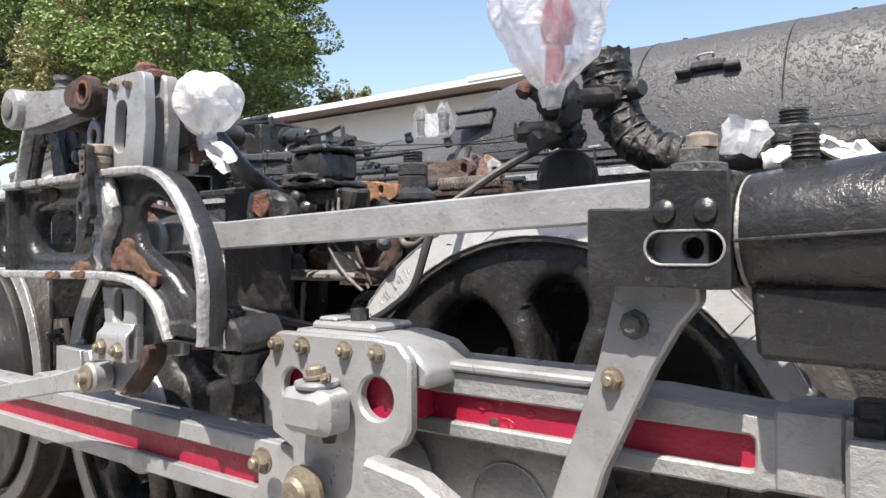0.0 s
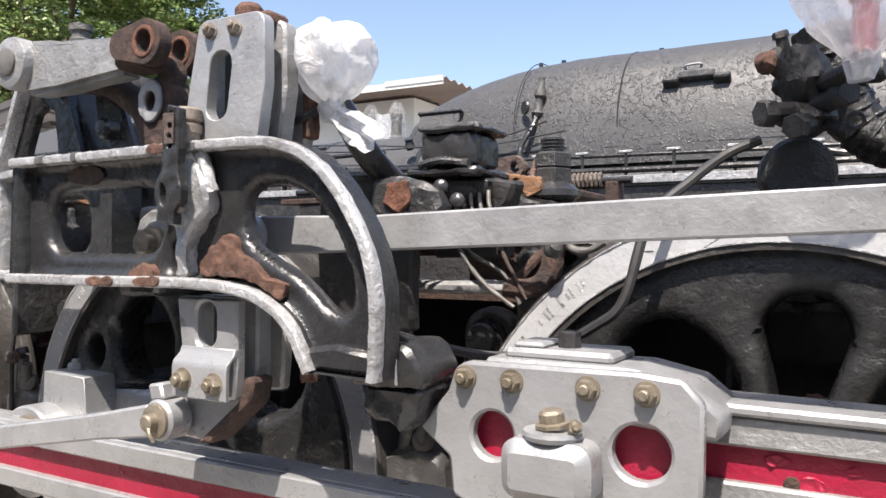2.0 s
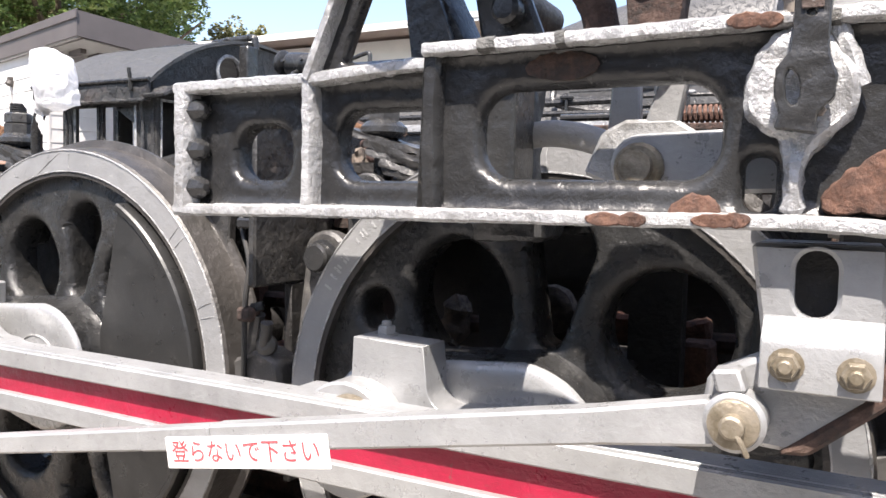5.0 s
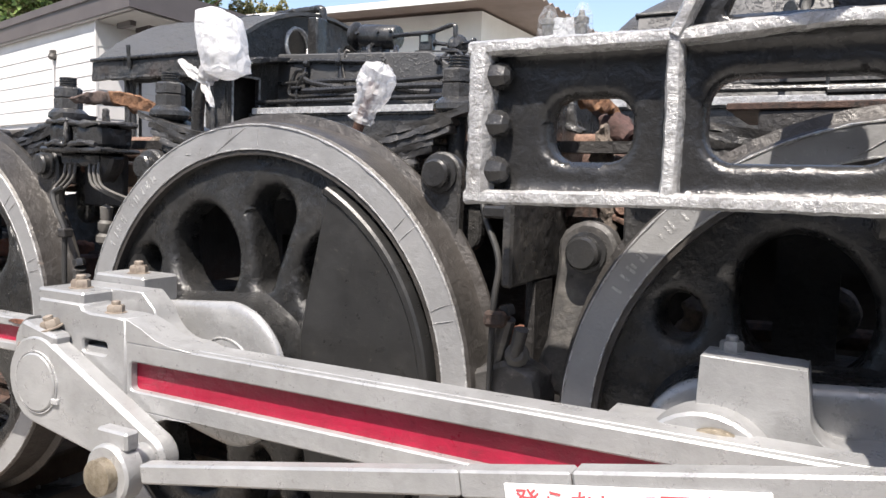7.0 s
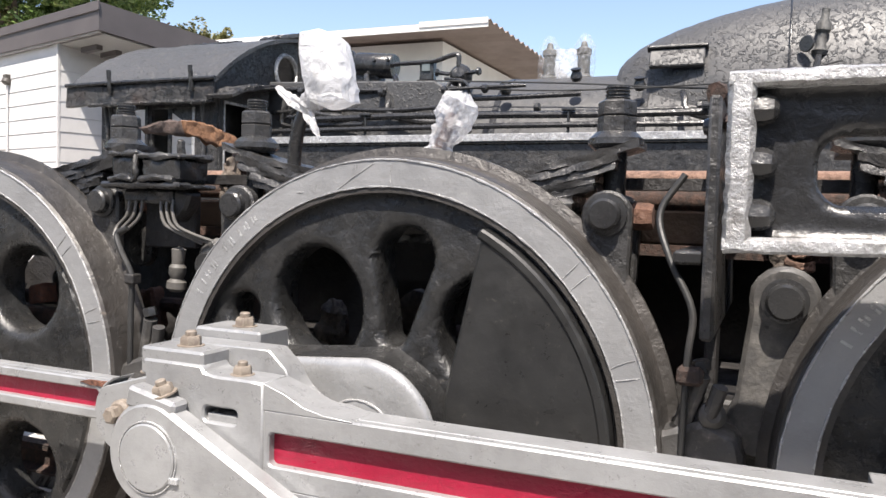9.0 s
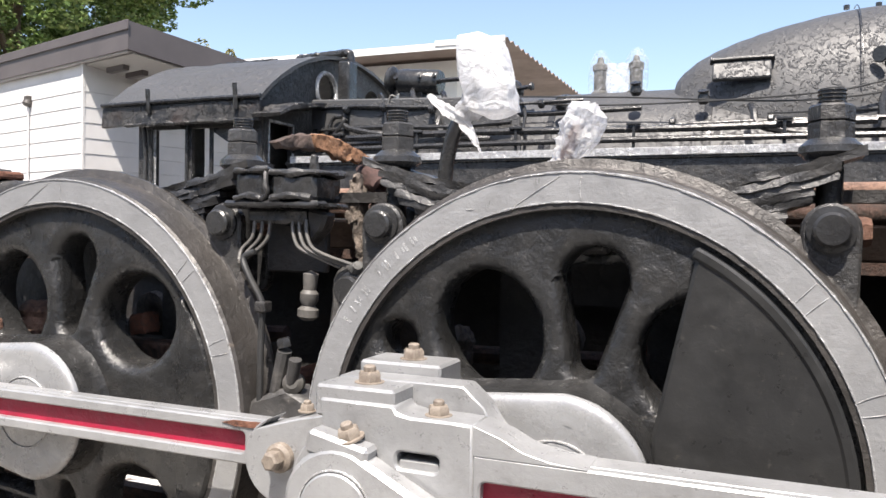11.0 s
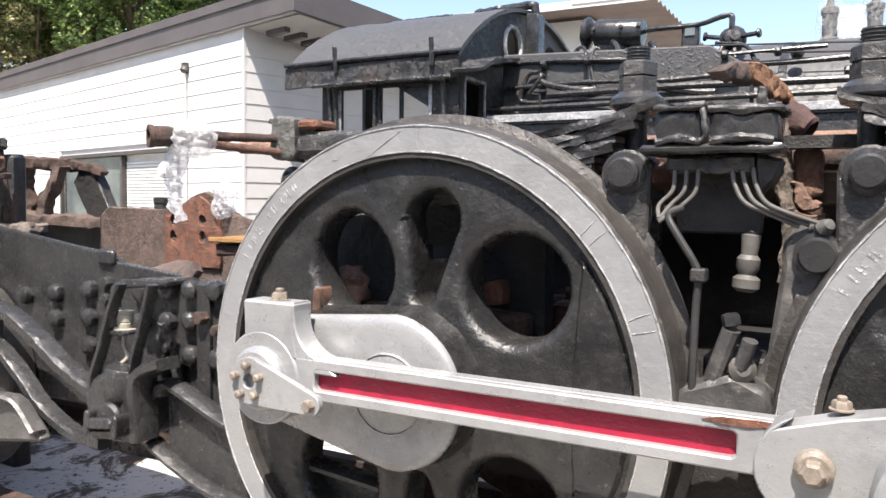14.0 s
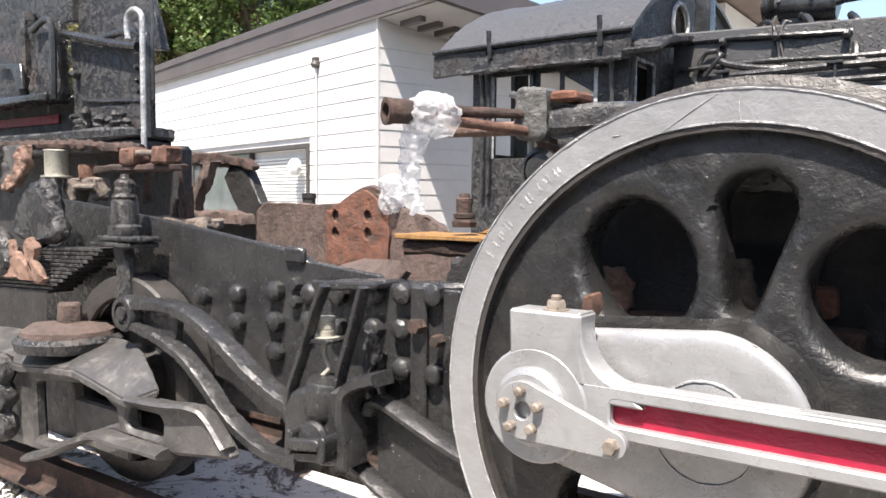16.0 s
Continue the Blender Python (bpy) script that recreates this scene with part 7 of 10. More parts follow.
sack = thing("plastic_bag", (-0.27, 0.15, 1.53), "white plastic bag pulled over a bent pipe end and tied", "plastic bag", "plastic bags over fittings")
bm = bmesh.new()
bmesh.ops.create_icosphere(bm, subdivisions=5, radius=1.0)
for v in bm.verts:
    c = v.co.copy()
    m = max(abs(c.x), abs(c.y), abs(c.z))
    c = c * (0.55 + 0.45 / m) if m > 0 else c
    low = max(0.0, -c.z)
    v.co = Vector((-0.262 + 0.068 * c.x * (1 + 0.22 * low) + 0.024 * low - 0.016 * max(0.0, c.z), 0.15 + 0.062 * c.y, 1.645 + 0.112 * c.z - 0.02 * c.x * (c.z > 0) * c.z))
part("sheet", crumple(bm, 0.009, 8), BAG, sack, "", 40)
part("neck", crumple(tube([(-0.29, 0.15, 1.58), (-0.315, 0.15, 1.555), (-0.33, 0.15, 1.53)], (0.04, 0.02), 16, steps=8), 0.006, 40), BAG, sack, "", 24)
part("tail", crumple(ribbon([(-0.325, 0.14, 1.54), (-0.36, 0.13, 1.56), (-0.41, 0.12, 1.6)], 0.017, 1.2), 0.006, 50), BAG, sack, "", 24)
part("tail", crumple(ribbon([(-0.325, 0.14, 1.535), (-0.29, 0.12, 1.5), (-0.262, 0.11, 1.45)], 0.016, 1.5), 0.006, 50), BAG, sack, "", 24)
post = thing("bag_post", (-0.34, 0.15, 1.38), "black bent pipe end under the bag", "pipe")
part("pipe", tube([(-0.29, 0.15, 1.64), (-0.32, 0.15, 1.56), (-0.35, 0.15, 1.5), (-0.372, 0.16, 1.42), (-0.38, 0.17, 1.36)], 0.02, 14), BLACK, post)

# torn clear plastic on the rear pipes
shred = thing("plastic_wrap", (-2.26, -0.15, 1.2), "torn clear plastic wound on a pipe and hanging in a strand", "plastic", "clear plastic wraps")
bm = lathe([(0.02, -0.06), (0.042, -0.045), (0.05, -0.01), (0.047, 0.03), (0.03, 0.055), (0.016, 0.06)], (-2.24, -0.13, 1.358), (-0.45, -0.88, 0.02), 28, caps=False)
bmesh.ops.subdivide_edges(bm, edges=bm.edges, cuts=3, use_grid_fill=True)
part("sheet", crumple(bm, 0.012, 26), CLEAR_WRAP, shred, "", 20)
part("strand", crumple(tube([(-2.265, -0.15, 1.34), (-2.285, -0.15, 1.29), (-2.295, -0.15, 1.23), (-2.29, -0.15, 1.17), (-2.275, -0.14, 1.125)], (0.036, 0.016), 20, steps=8, flat=0.7), 0.011, 30), CLEAR_WRAP, shred, "", 20)
shred2 = thing("plastic_wrap", (-3.66, 1.5, 1.1), "torn clear plastic tied on the far rust plate", "plastic", "clear plastic wraps")
bm = lathe([(0.03, 0), (0.06, 0.05), (0.05, 0.1), (0.07, 0.16), (0.02, 0.2)], (-3.66, 1.43, 1.08), (0.1, 0, 1), 24, caps=False)
bmesh.ops.subdivide_edges(bm, edges=bm.edges, cuts=3, use_grid_fill=True)
part("sheet", crumple(bm, 0.018, 18), CLEAR_WRAP, shred2, "", 20)

# clear plastic round a fitting on the far frame plate
far_wrap = thing("plastic_wrap", (-0.31, 0.9, 1.36), "crumpled clear plastic tied round a far fitting", "plastic")
bm = lathe([(0.05, 0), (0.035, 0.03), (0.045, 0.07), (0.062, 0.12), (0.066, 0.17), (0.055, 0.21), (0.012, 0.235)], (-0.25, 0.9, 1.475), (0.52, -0.1, 1), 30, caps=False)
bmesh.ops.subdivide_edges(bm, edges=bm.edges, cuts=2, use_grid_fill=True)
part("sheet", crumple(bm, 0.02, 16), CLEAR_WRAP, far_wrap, "", 24)
part("fitting", rod((-0.3, 0.9, 1.36), (-0.19, 0.9, 1.62), 0.022, 10), RUST, far_wrap)

# coil spring and rusted lugs on the far side of the engine
carrier = thing("far_bracket", (1.9, 1.2, 1.5), "rusted carrier plate on the far side of the frame", "bracket")
part("plate", roughen(box(1.1, 2.45, 0.99, 1.6, 1.5, 1.525, 0.004), 0.006, 20, 4), RUST_DARK, carrier)
part("leg", roughen(box(1.2, 2.3, 1.0, 1.06, 1.3, 1.5, 0.004), 0.006, 20, 3), SOOT_SHADE, carrier)
coil = thing("coil_spring", (2.2, 0.75, 1.51), "rust brown tension spring lying along the frame", "spring")
for x0, x1 in ((1.72, 1.9), (1.98, 2.15), (2.345, 2.63)):
    n = int((x1 - x0) / 0.014)
    turns = [(x0 + (x1 - x0) * k / (8 * n), 0.75 + 0.022 * math.cos(k * math.pi / 4), 1.525 + 0.022 * math.sin(k * math.pi / 4)) for k in range(8 * n + 1)]
    part("coil", tube(turns, 0.006, 6, steps=1), RUST_TAN if x0 > 2.3 else RUST, coil)
part("tie_rod", rod((1.4, 0.75, 1.525), (2.72, 0.75, 1.525), 0.012, 10), BLACK, coil)
part("sleeve", roughen(lathe([(0.02, 0), (0.024, 0.01), (0.022, 0.16), (0.016, 0.18)], (2.15, 0.75, 1.525), (1, 0, 0), 14), 0.004, 30), BLACK, coil)
for x in (1.6, 2.66):
    part("bracket", box(x - 0.02, x + 0.02, 0.73, 0.8, 1.19, 1.52, 0.004), RUST_DARK, coil)
STRAP = [(2.462, 1.493), (2.5, 1.497), (2.559, 1.493), (2.673, 1.477), (2.677, 1.445), (2.64, 1.43), (2.625, 1.444), (2.6, 1.427), (2.58, 1.442), (2.56, 1.425), (2.53, 1.442), (2.5, 1.42), (2.48, 1.44), (2.462, 1.432)]
STRAP_HOLES = (2.478, 2.546, 2.61)
hole_plate = thing("rust_strap", (2.6, 0.15, 1.43), "orange rusted strap with bolt holes and a toothed edge", "strap")
part("strap", crusty(plate(STRAP, 0.13, 0.155, [oval(x, 1.464, 0.011, 0.014, 10) for x in STRAP_HOLES], 0.002), 0.004, 35, 0.015), RUST_LIP, hole_plate)
part("hanger", roughen(box(2.5, 2.54, 0.16, 0.2, 1.3, 1.48, 0.004), 0.004, 30, 2), SOOT_SHADE, hole_plate)
lug = thing("rust_lug", (2.1, 1.2, 1.53), "brown rusted lugs with bolt eyes behind the rod", "lug")
part("lug", crusty(plate(slot(1.88, 1.622, 2.12, 1.635, 0.042, 0.048), 1.19, 1.24, [oval(2.125, 1.638, 0.02, n=12)], 0.006), 0.008, 30, 0.02), RUST_GREY, lug)
part("lug", crusty(plate([(2.17, 1.53), (2.32, 1.53), (2.32, 1.63), (2.25, 1.69), (2.2, 1.665)], 1.19, 1.24, bevel=0.01), 0.01, 30, 0.02), RUST_PALE, lug)
part("foot", crusty(box(1.86, 2.12, 1.19, 1.26, 1.526, 1.6, 0.01), 0.008, 30, 0.03), BLACK_ROUGH, lug)
part("ear", plate([(2.285, 1.53), (2.345, 1.53), (2.335, 1.645), (2.3, 1.66), (2.27, 1.65)], 1.16, 1.18, [rounded(2.297, 1.545, 2.325, 1.625, 0.008)], 0.003), WHITE, lug, "white painted eye")
shelf = thing("frame_shelf", (2.4, 0.0, 1.4), "black crusted shelf with bolts beside the link bracket", "shelf")
part("plate", crusty(plate([(2.42, 1.36), (2.56, 1.33), (2.6, 1.38), (2.58, 1.43), (2.5, 1.455), (2.42, 1.45)], -0.22, -0.16, bevel=0.012), 0.006, 30, 0.02), BLACK_ROUGH, shelf)
part("rust_scab", crusty(plate([(2.46, 1.4), (2.47, 1.44), (2.52, 1.445), (2.53, 1.4), (2.5, 1.375)], -0.228, -0.218, bevel=0.002), 0.004, 60, 0.01), RUST_RED, shelf, "flaked patch of orange rust")
for x, z in ((2.56, 1.43), (2.6, 1.4)):
    part("bolt", lathe([(0.016, 0), (0.016, 0.03), (0.01, 0.035), (0, 0.036)], (x, -0.14, z), (0.3, -1, 0.2), 12), BLACK, shelf)
part("back_plate", crusty(plate([(2.22, 1.12), (2.23, 1.475), (2.4, 1.475), (2.45, 1.43), (2.485, 1.36), (2.485, 1.12)], -0.15, -0.11, bevel=0.006), 0.005, 22, 0.04), SOOT_SHADE, shelf)
part("boss", crusty(lathe([(0.035, 0), (0.035, 0.02), (0.02, 0.03), (0, 0.03)], (2.3, -0.15, 1.36), (0, -1, 0), 16), 0.004, 30, 0.015), SOOT_SHADE, shelf)
part("deck", roughen(box(2.1, 2.44, -0.15, 0.2, 1.455, 1.475, 0.004), 0.004, 25, 3), BLACK_ROUGH, shelf)
rig = thing("pipe_rig", (2.6, 0.0, 1.1), "tangle of pale and rusted pipes and rods between the wheels", "pipe")
for pts, r, mat in (
        ([(2.2, 0.0, 1.21), (2.35, 0.0, 1.214), (2.5, 0.0, 1.213), (2.66, 0.0, 1.217)], 0.016, SILVER_DULL),
        ([(2.64, 0.0, 1.217), (2.7, 0.02, 1.215), (2.735, 0.03, 1.245), (2.745, 0.04, 1.3), (2.75, 0.06, 1.4)], 0.024, RUST_DARK),
        ([(2.51, 0.0, 1.34), (2.528, -0.01, 1.305), (2.597, -0.02, 1.227), (2.674, -0.02, 1.173)], 0.005, TUBE),
        ([(2.53, 0.0, 1.32), (2.563, -0.005, 1.29), (2.642, -0.005, 1.244), (2.68, 0.0, 1.18)], 0.005, TUBE),
        ([(2.62, 0.0, 1.33), (2.66, -0.01, 1.26), (2.7, -0.01, 1.19)], 0.005, RUST_GREY),
        ([(2.78, 0.02, 1.37), (2.79, 0.02, 1.31), (2.83, 0.02, 1.3), (2.87, 0.02, 1.32)], 0.009, TUBE),
        ([(2.64, 0.06, 1.22), (2.7, 0.08, 1.29), (2.8, 0.1, 1.33)], 0.014, RUST_DARK),
        ([(2.39, 0.02, 1.19), (2.38, 0.02, 1.1), (2.37, 0.02, 1.0)], 0.008, TUBE)):
    part("pipe", roughen(tube(pts, r, 10), 0.004, 40), mat, rig)
for x, z, mat in ((2.287, 1.222, CRUST), (2.37, 1.222, CRUST)):
    part("boss", crusty(plate([(x - 0.03, z), (x + 0.035, z), (x + 0.025, z + 0.04), (x + 0.005, z + 0.058), (x - 0.02, z + 0.05)], -0.02, 0.03, bevel=0.01), 0.006, 40, 0.012), mat, rig)
part("back_plate", crusty(box(2.44, 2.8, 0.2, 0.24, 1.2, 1.4, 0.006), 0.012, 22, 0.03), RUST_DARK, rig, "rusted plate behind the pipes")
part("hook", crusty(lathe([(0.014, 0), (0.02, 0.01), (0.01, 0.02), (0, 0.02)], (2.29, -0.02, 1.15), (0.2, -1, 0.2), 10), 0.004, 40, 0.01), SILVER_DULL, rig)
beams = thing("brake_beam", (2.0, 0.6, 0.55), "rust red brake beam across the frames", "beam", "brake beams between the frames")
part("beam", roughen(box(2.02, 2.12, 0.42, 0.92, 0.62, 0.74, 0.01), 0.004, 25, 2), RUST_RED, beams)
part("rod", rod((1.3, 0.6, 0.66), (2.05, 0.6, 0.68), 0.03, 10), RUST, beams)
part("lug", roughen(box(1.86, 1.94, 0.4, 0.5, 0.62, 0.9, 0.01), 0.004, 25, 2), RUST, beams)
copy_thing(beams, pose(0.42, 0.6, 0.55)), copy_thing(beams, pose(-1.2, 0.6, 0.55)), copy_thing(beams, pose(3.6, 0.6, 0.55))

# rusted brake gear seen through the wheels
rigg = thing("brake_gear", (1.87, 0.6, 0.85), "rust brown brake lever and block behind the wheel", "brake gear", "brake gear behind the wheels")
part("block", crusty(box(1.61, 1.7, 0.58, 0.66, 0.85, 0.93, 0.01), 0.008, 40, 0.015), RUST_RED, rigg, "orange rusted block")
part("lever", crusty(plate([(1.83, 0.92), (1.9, 0.94), (1.93, 0.78), (1.85, 0.76)], 0.58, 0.65, bevel=0.01), 0.006, 40, 0.02), RUST, rigg)
part("boss", crusty(lathe([(0.075, 0), (0.07, 0.03), (0.04, 0.04), (0, 0.04)], (1.45, 0.6, 0.93), (0, -1, 0), 20), 0.006, 35, 0.02), RUST_TAN, rigg, "grey brown crusted boss")
part("lump", crusty(lathe([(0.04, 0), (0.055, 0.04), (0.04, 0.08), (0.05, 0.11), (0.02, 0.15), (0, 0.15)], (1.1, 0.6, 0.8), (0.2, 0, 1), 14), 0.012, 35, 0.015), RUST_TAN, rigg, "lump of caked rust")
part("tie", rod((1.1, 0.64, 0.85), (2.02, 0.64, 0.87), 0.03, 10), RUST_DARK, rigg)
for x in (0.255, -1.33, 3.47):
    copy_thing(rigg, pose(x, 0.6, 0.85))

crumbs = thing("axle_guide", (-1.8, 0.25, 0.42), "crusted brown axle guide lumps behind the rear wheel", "guide")
part("lump", crusty(lathe([(0.04, 0), (0.06, 0.04), (0.05, 0.08), (0.055, 0.1), (0.03, 0.13), (0, 0.135)], (-1.94, 0.22, 0.855), (0.1, 0, 1), 14), 0.016, 30, 0.02), RUST_PALE, crumbs, "caked lump of grey brown rust")
part("plate", crusty(plate([(-1.665, 0.87), (-1.665, 1.0), (-1.63, 1.03), (-1.585, 1.015), (-1.565, 0.89)], 0.2, 0.24, bevel=0.01), 0.01, 30, 0.02), RUST_TAN, crumbs, "grey brown crusted plate")
part("block", crusty(plate([(-1.475, 0.9), (-1.475, 0.965), (-1.41, 0.975), (-1.4, 0.91)], 0.18, 0.25, bevel=0.008), 0.006, 30, 0.02), RUST_BRACKET, crumbs, "orange rusted block")
part("beam", roughen(box(-2.1, -1.35, 0.22, 0.29, 0.77, 0.88, 0.01), 0.01, 20, 4), RUST_DARK, crumbs)
part("leg", roughen(box(-2.07, -2.0, 0.24, 0.29, 0.44, 0.78, 0.008), 0.006, 20, 2), SOOT_SHADE, crumbs)

# crusted column and silver lever behind the bracket's windows
col = thing("crusted_column", (1.6, -0.15, 1.3), "black crusted column behind the link bracket", "column")
part("column", crusty(box(1.56, 1.655, -0.16, -0.08, 1.2, 1.5, 0.01), 0.012, 28, 0.02), CRUST, col)
part("foot", crusty(box(1.52, 1.68, -0.16, -0.02, 1.17, 1.22, 0.01), 0.008, 28, 0.03), BLACK_ROUGH, col)
rev = thing("radius_hanger", (1.86, -0.25, 1.4), "silver hanger arm curving behind the bracket", "lever")
part("arm", tube([(1.6, -0.2, 1.36), (1.7, -0.2, 1.385), (1.8, -0.21, 1.37), (1.88, -0.23, 1.33)], 0.026, 12, flat=0.6), SILVER_DULL, rev)
part("stem", plate([(1.84, 1.36), (1.9, 1.36), (1.895, 1.52), (1.85, 1.52)], -0.26, -0.235, bevel=0.004), SILVER, rev)

# ---- trailing truck and rear frame ----
rearf = thing("rear_frame", (-3.4, 0.35, 0.5), "black riveted rear frame plate sloping up to the firebox", "frame")
outline = [(-4.9, 0.35), (-2.42, 0.35), (-2.42, 0.9), (-2.64, 0.895), (-3.09, 0.935), (-3.15, 0.965), (-4.11, 1.08), (-4.9, 1.15)]
part("plate", crusty(plate(outline, 0.29, 0.33, bevel=0.004), 0.0035, 14, 0.06), WORN_BLACK, rearf)
part("top_edge", tube([(-4.9, 0.3, 1.15), (-4.11, 0.3, 1.08), (-3.2, 0.3, 0.965)], 0.01, 8, steps=2), WORN_BLACK, rearf)
part("tab", roughen(box(-3.2, -3.1, 0.27, 0.3, 0.925, 0.985, 0.01), 0.005, 30, 2), WORN_BLACK, rearf)
part("splice", roughen(plate([(-2.7, 0.9), (-2.62, 0.9), (-2.34, 0.92), (-2.34, 0.42), (-2.6, 0.42), (-2.6, 0.6), (-2.72, 0.61)], 0.185, 0.29, bevel=0.012), 0.004, 20), WORN_BLACK, rearf)
part("splice", roughen(plate([(-3.05, 0.875), (-2.72, 0.885), (-2.72, 0.5), (-2.86, 0.44), (-3.02, 0.5)], 0.262, 0.29, bevel=0.006), 0.003, 20), WORN_BLACK, rearf)
for x0 in (-2.51, -2.39):
    part("rib", roughen(box(x0 - 0.03, x0 + 0.03, 0.165, 0.186, 0.44, 0.9, 0.006), 0.003, 25, 3), WORN_BLACK, rearf)
NEAR_BOLTS = [(-2.683, 0.864), (-2.682, 0.755), (-2.682, 0.642), (-2.57, 0.876), (-2.57, 0.766), (-2.57, 0.647), (-2.45, 0.88), (-2.45, 0.645)]
FAR_BOLTS = [(-3.452, 0.793), (-3.244, 0.82), (-3.063, 0.826), (-2.909, 0.838), (-3.454, 0.688), (-3.245, 0.709), (-3.064, 0.727), (-2.909, 0.722), (-3.246, 0.597), (-3.66, 0.77)]
for x, z in NEAR_BOLTS + FAR_BOLTS:
    y, k = (0.185, 0.9) if x > -2.7 else (0.262 if x > -3.05 else 0.29, 1.0)
    lean = random.uniform(-0.08, 0.08)
    part("bolt", roughen(lathe([(0.038 * k, 0), (0.04 * k, 0.018), (0.036 * k, 0.031), (0.022 * k, 0.04), (0, 0.042)], (x, y, z), (lean, -1, -lean), 10), 0.004, 30), WORN_BLACK, rearf)
for x, z in ((-3.142, 0.854), (-3.142, 0.79)):
    part("bolt", lathe([(0.026, 0), (0.027, 0.015), (0.02, 0.03), (0, 0.034)], (x, 0.29, z), (0, -1, 0), 9), WORN_BLACK, rearf)
for x, z, r in ((-2.5, 0.785, 0.024), (-2.425, 0.75, 0.02)):
    part("bolt", roughen(hexagon((x, 0.165, z), r, 0.035), 0.005, 40), RUST_DARK, rearf, "rusted bare bolt")

# rusted parts standing on the frame and on its far side
deck = thing("rust_plate", (-3.9, 1.45, GROUND_Z), "brown grey flaking plate standing on the far frame", "plate")
part("plate", crusty(plate([(-4.74, GROUND_Z), (-4.71, 1.07), (-4.64, 1.125), (-4.21, 1.122), (-4.04, 1.13), (-3.95, 1.18), (-3.816, 1.228), (-3.72, 1.2), (-3.64, 1.12), (-3.43, 1.067), (-3.28, 0.99), (-3.25, GROUND_Z)], 1.44, 1.48, bevel=0.003), 0.014, 20, 0.06), RUST_GREY, deck)
red_face = [(-4.11, 0.8), (-4.105, 1.09), (-4.04, 1.115), (-3.95, 1.16), (-3.83, 1.205), (-3.75, 1.16), (-3.68, 1.08), (-3.66, 0.97), (-3.68, 0.8), (-3.9, 0.8)]
holes = [oval(x, z, 0.026, 0.034, 9) for x in (-4.038, -3.808) for z in (0.972, 1.066)]
part("bracket", crusty(plate(red_face, 1.418, 1.438, holes, 0.003), 0.01, 22, 0.05), RUST_BRACKET, deck, "orange rusted bracket with bolt holes")
shelf2 = thing("rust_shelf", (-2.85, 0.8, 0.92), "ochre rusted shelf with a stud and stacked nuts", "shelf")
part("shelf", roughen(box(-3.07, -2.6, 0.74, 1.0, 1.0, 1.02, 0.004), 0.006, 30, 4), OCHRE, shelf2)
part("back", roughen(plate([(-2.82, 1.02), (-2.6, 1.02), (-2.6, 1.06), (-2.72, 1.065)], 0.95, 1.0, bevel=0.005), 0.006, 30), OCHRE, shelf2)
part("bearer", crusty(box(-3.05, -2.5, 0.76, 0.98, 0.94, 0.998, 0.01), 0.012, 25, 0.03), RUST_DARK, shelf2)
part("leg", crusty(box(-2.8, -2.5, 0.72, 0.98, 0.3, 0.94, 0.02), 0.012, 15, 0.06), SOOT_SHADE, shelf2)
part("stud", roughen(lathe([(0.045, 0), (0.05, 0.02), (0.045, 0.03), (0.035, 0.032), (0.042, 0.036), (0.042, 0.05), (0.03, 0.054), (0.032, 0.11), (0.022, 0.115), (0.02, 0.13), (0, 0.13)], (-2.805, 0.84, 1.05), (0, 0, 1), 12), 0.006, 35), RUST_DARK, shelf2, "dark rusted stud with nuts")
bm = bmesh.new()
quad = [(-3.31, 0.6, 0.875), (-3.1, 0.6, 0.928), (-2.64, 0.25, 0.966), (-2.62, 0.25, 0.935), (-2.66, 0.24, 0.89), (-2.72, 0.26, 0.885)]
lo = [bm.verts.new(p) for p in quad]
hi = [bm.verts.new((x, y + 0.03, z - 0.01)) for x, y, z in quad]
bm.faces.new(lo), bm.faces.new(hi[::-1])
for i in range(6):
    bm.faces.new((lo[i - 1], lo[i], hi[i], hi[i - 1]))
bmesh.ops.recalc_face_normals(bm, faces=bm.faces)
gusset = thing("gusset_plate", (-2.9, 0.4, 0.9), "pinkish rusted gusset plate on the frame's top edge", "plate")
part("plate", crusty(bm, 0.003, 25, 0.03), RUST_GREY, gusset)

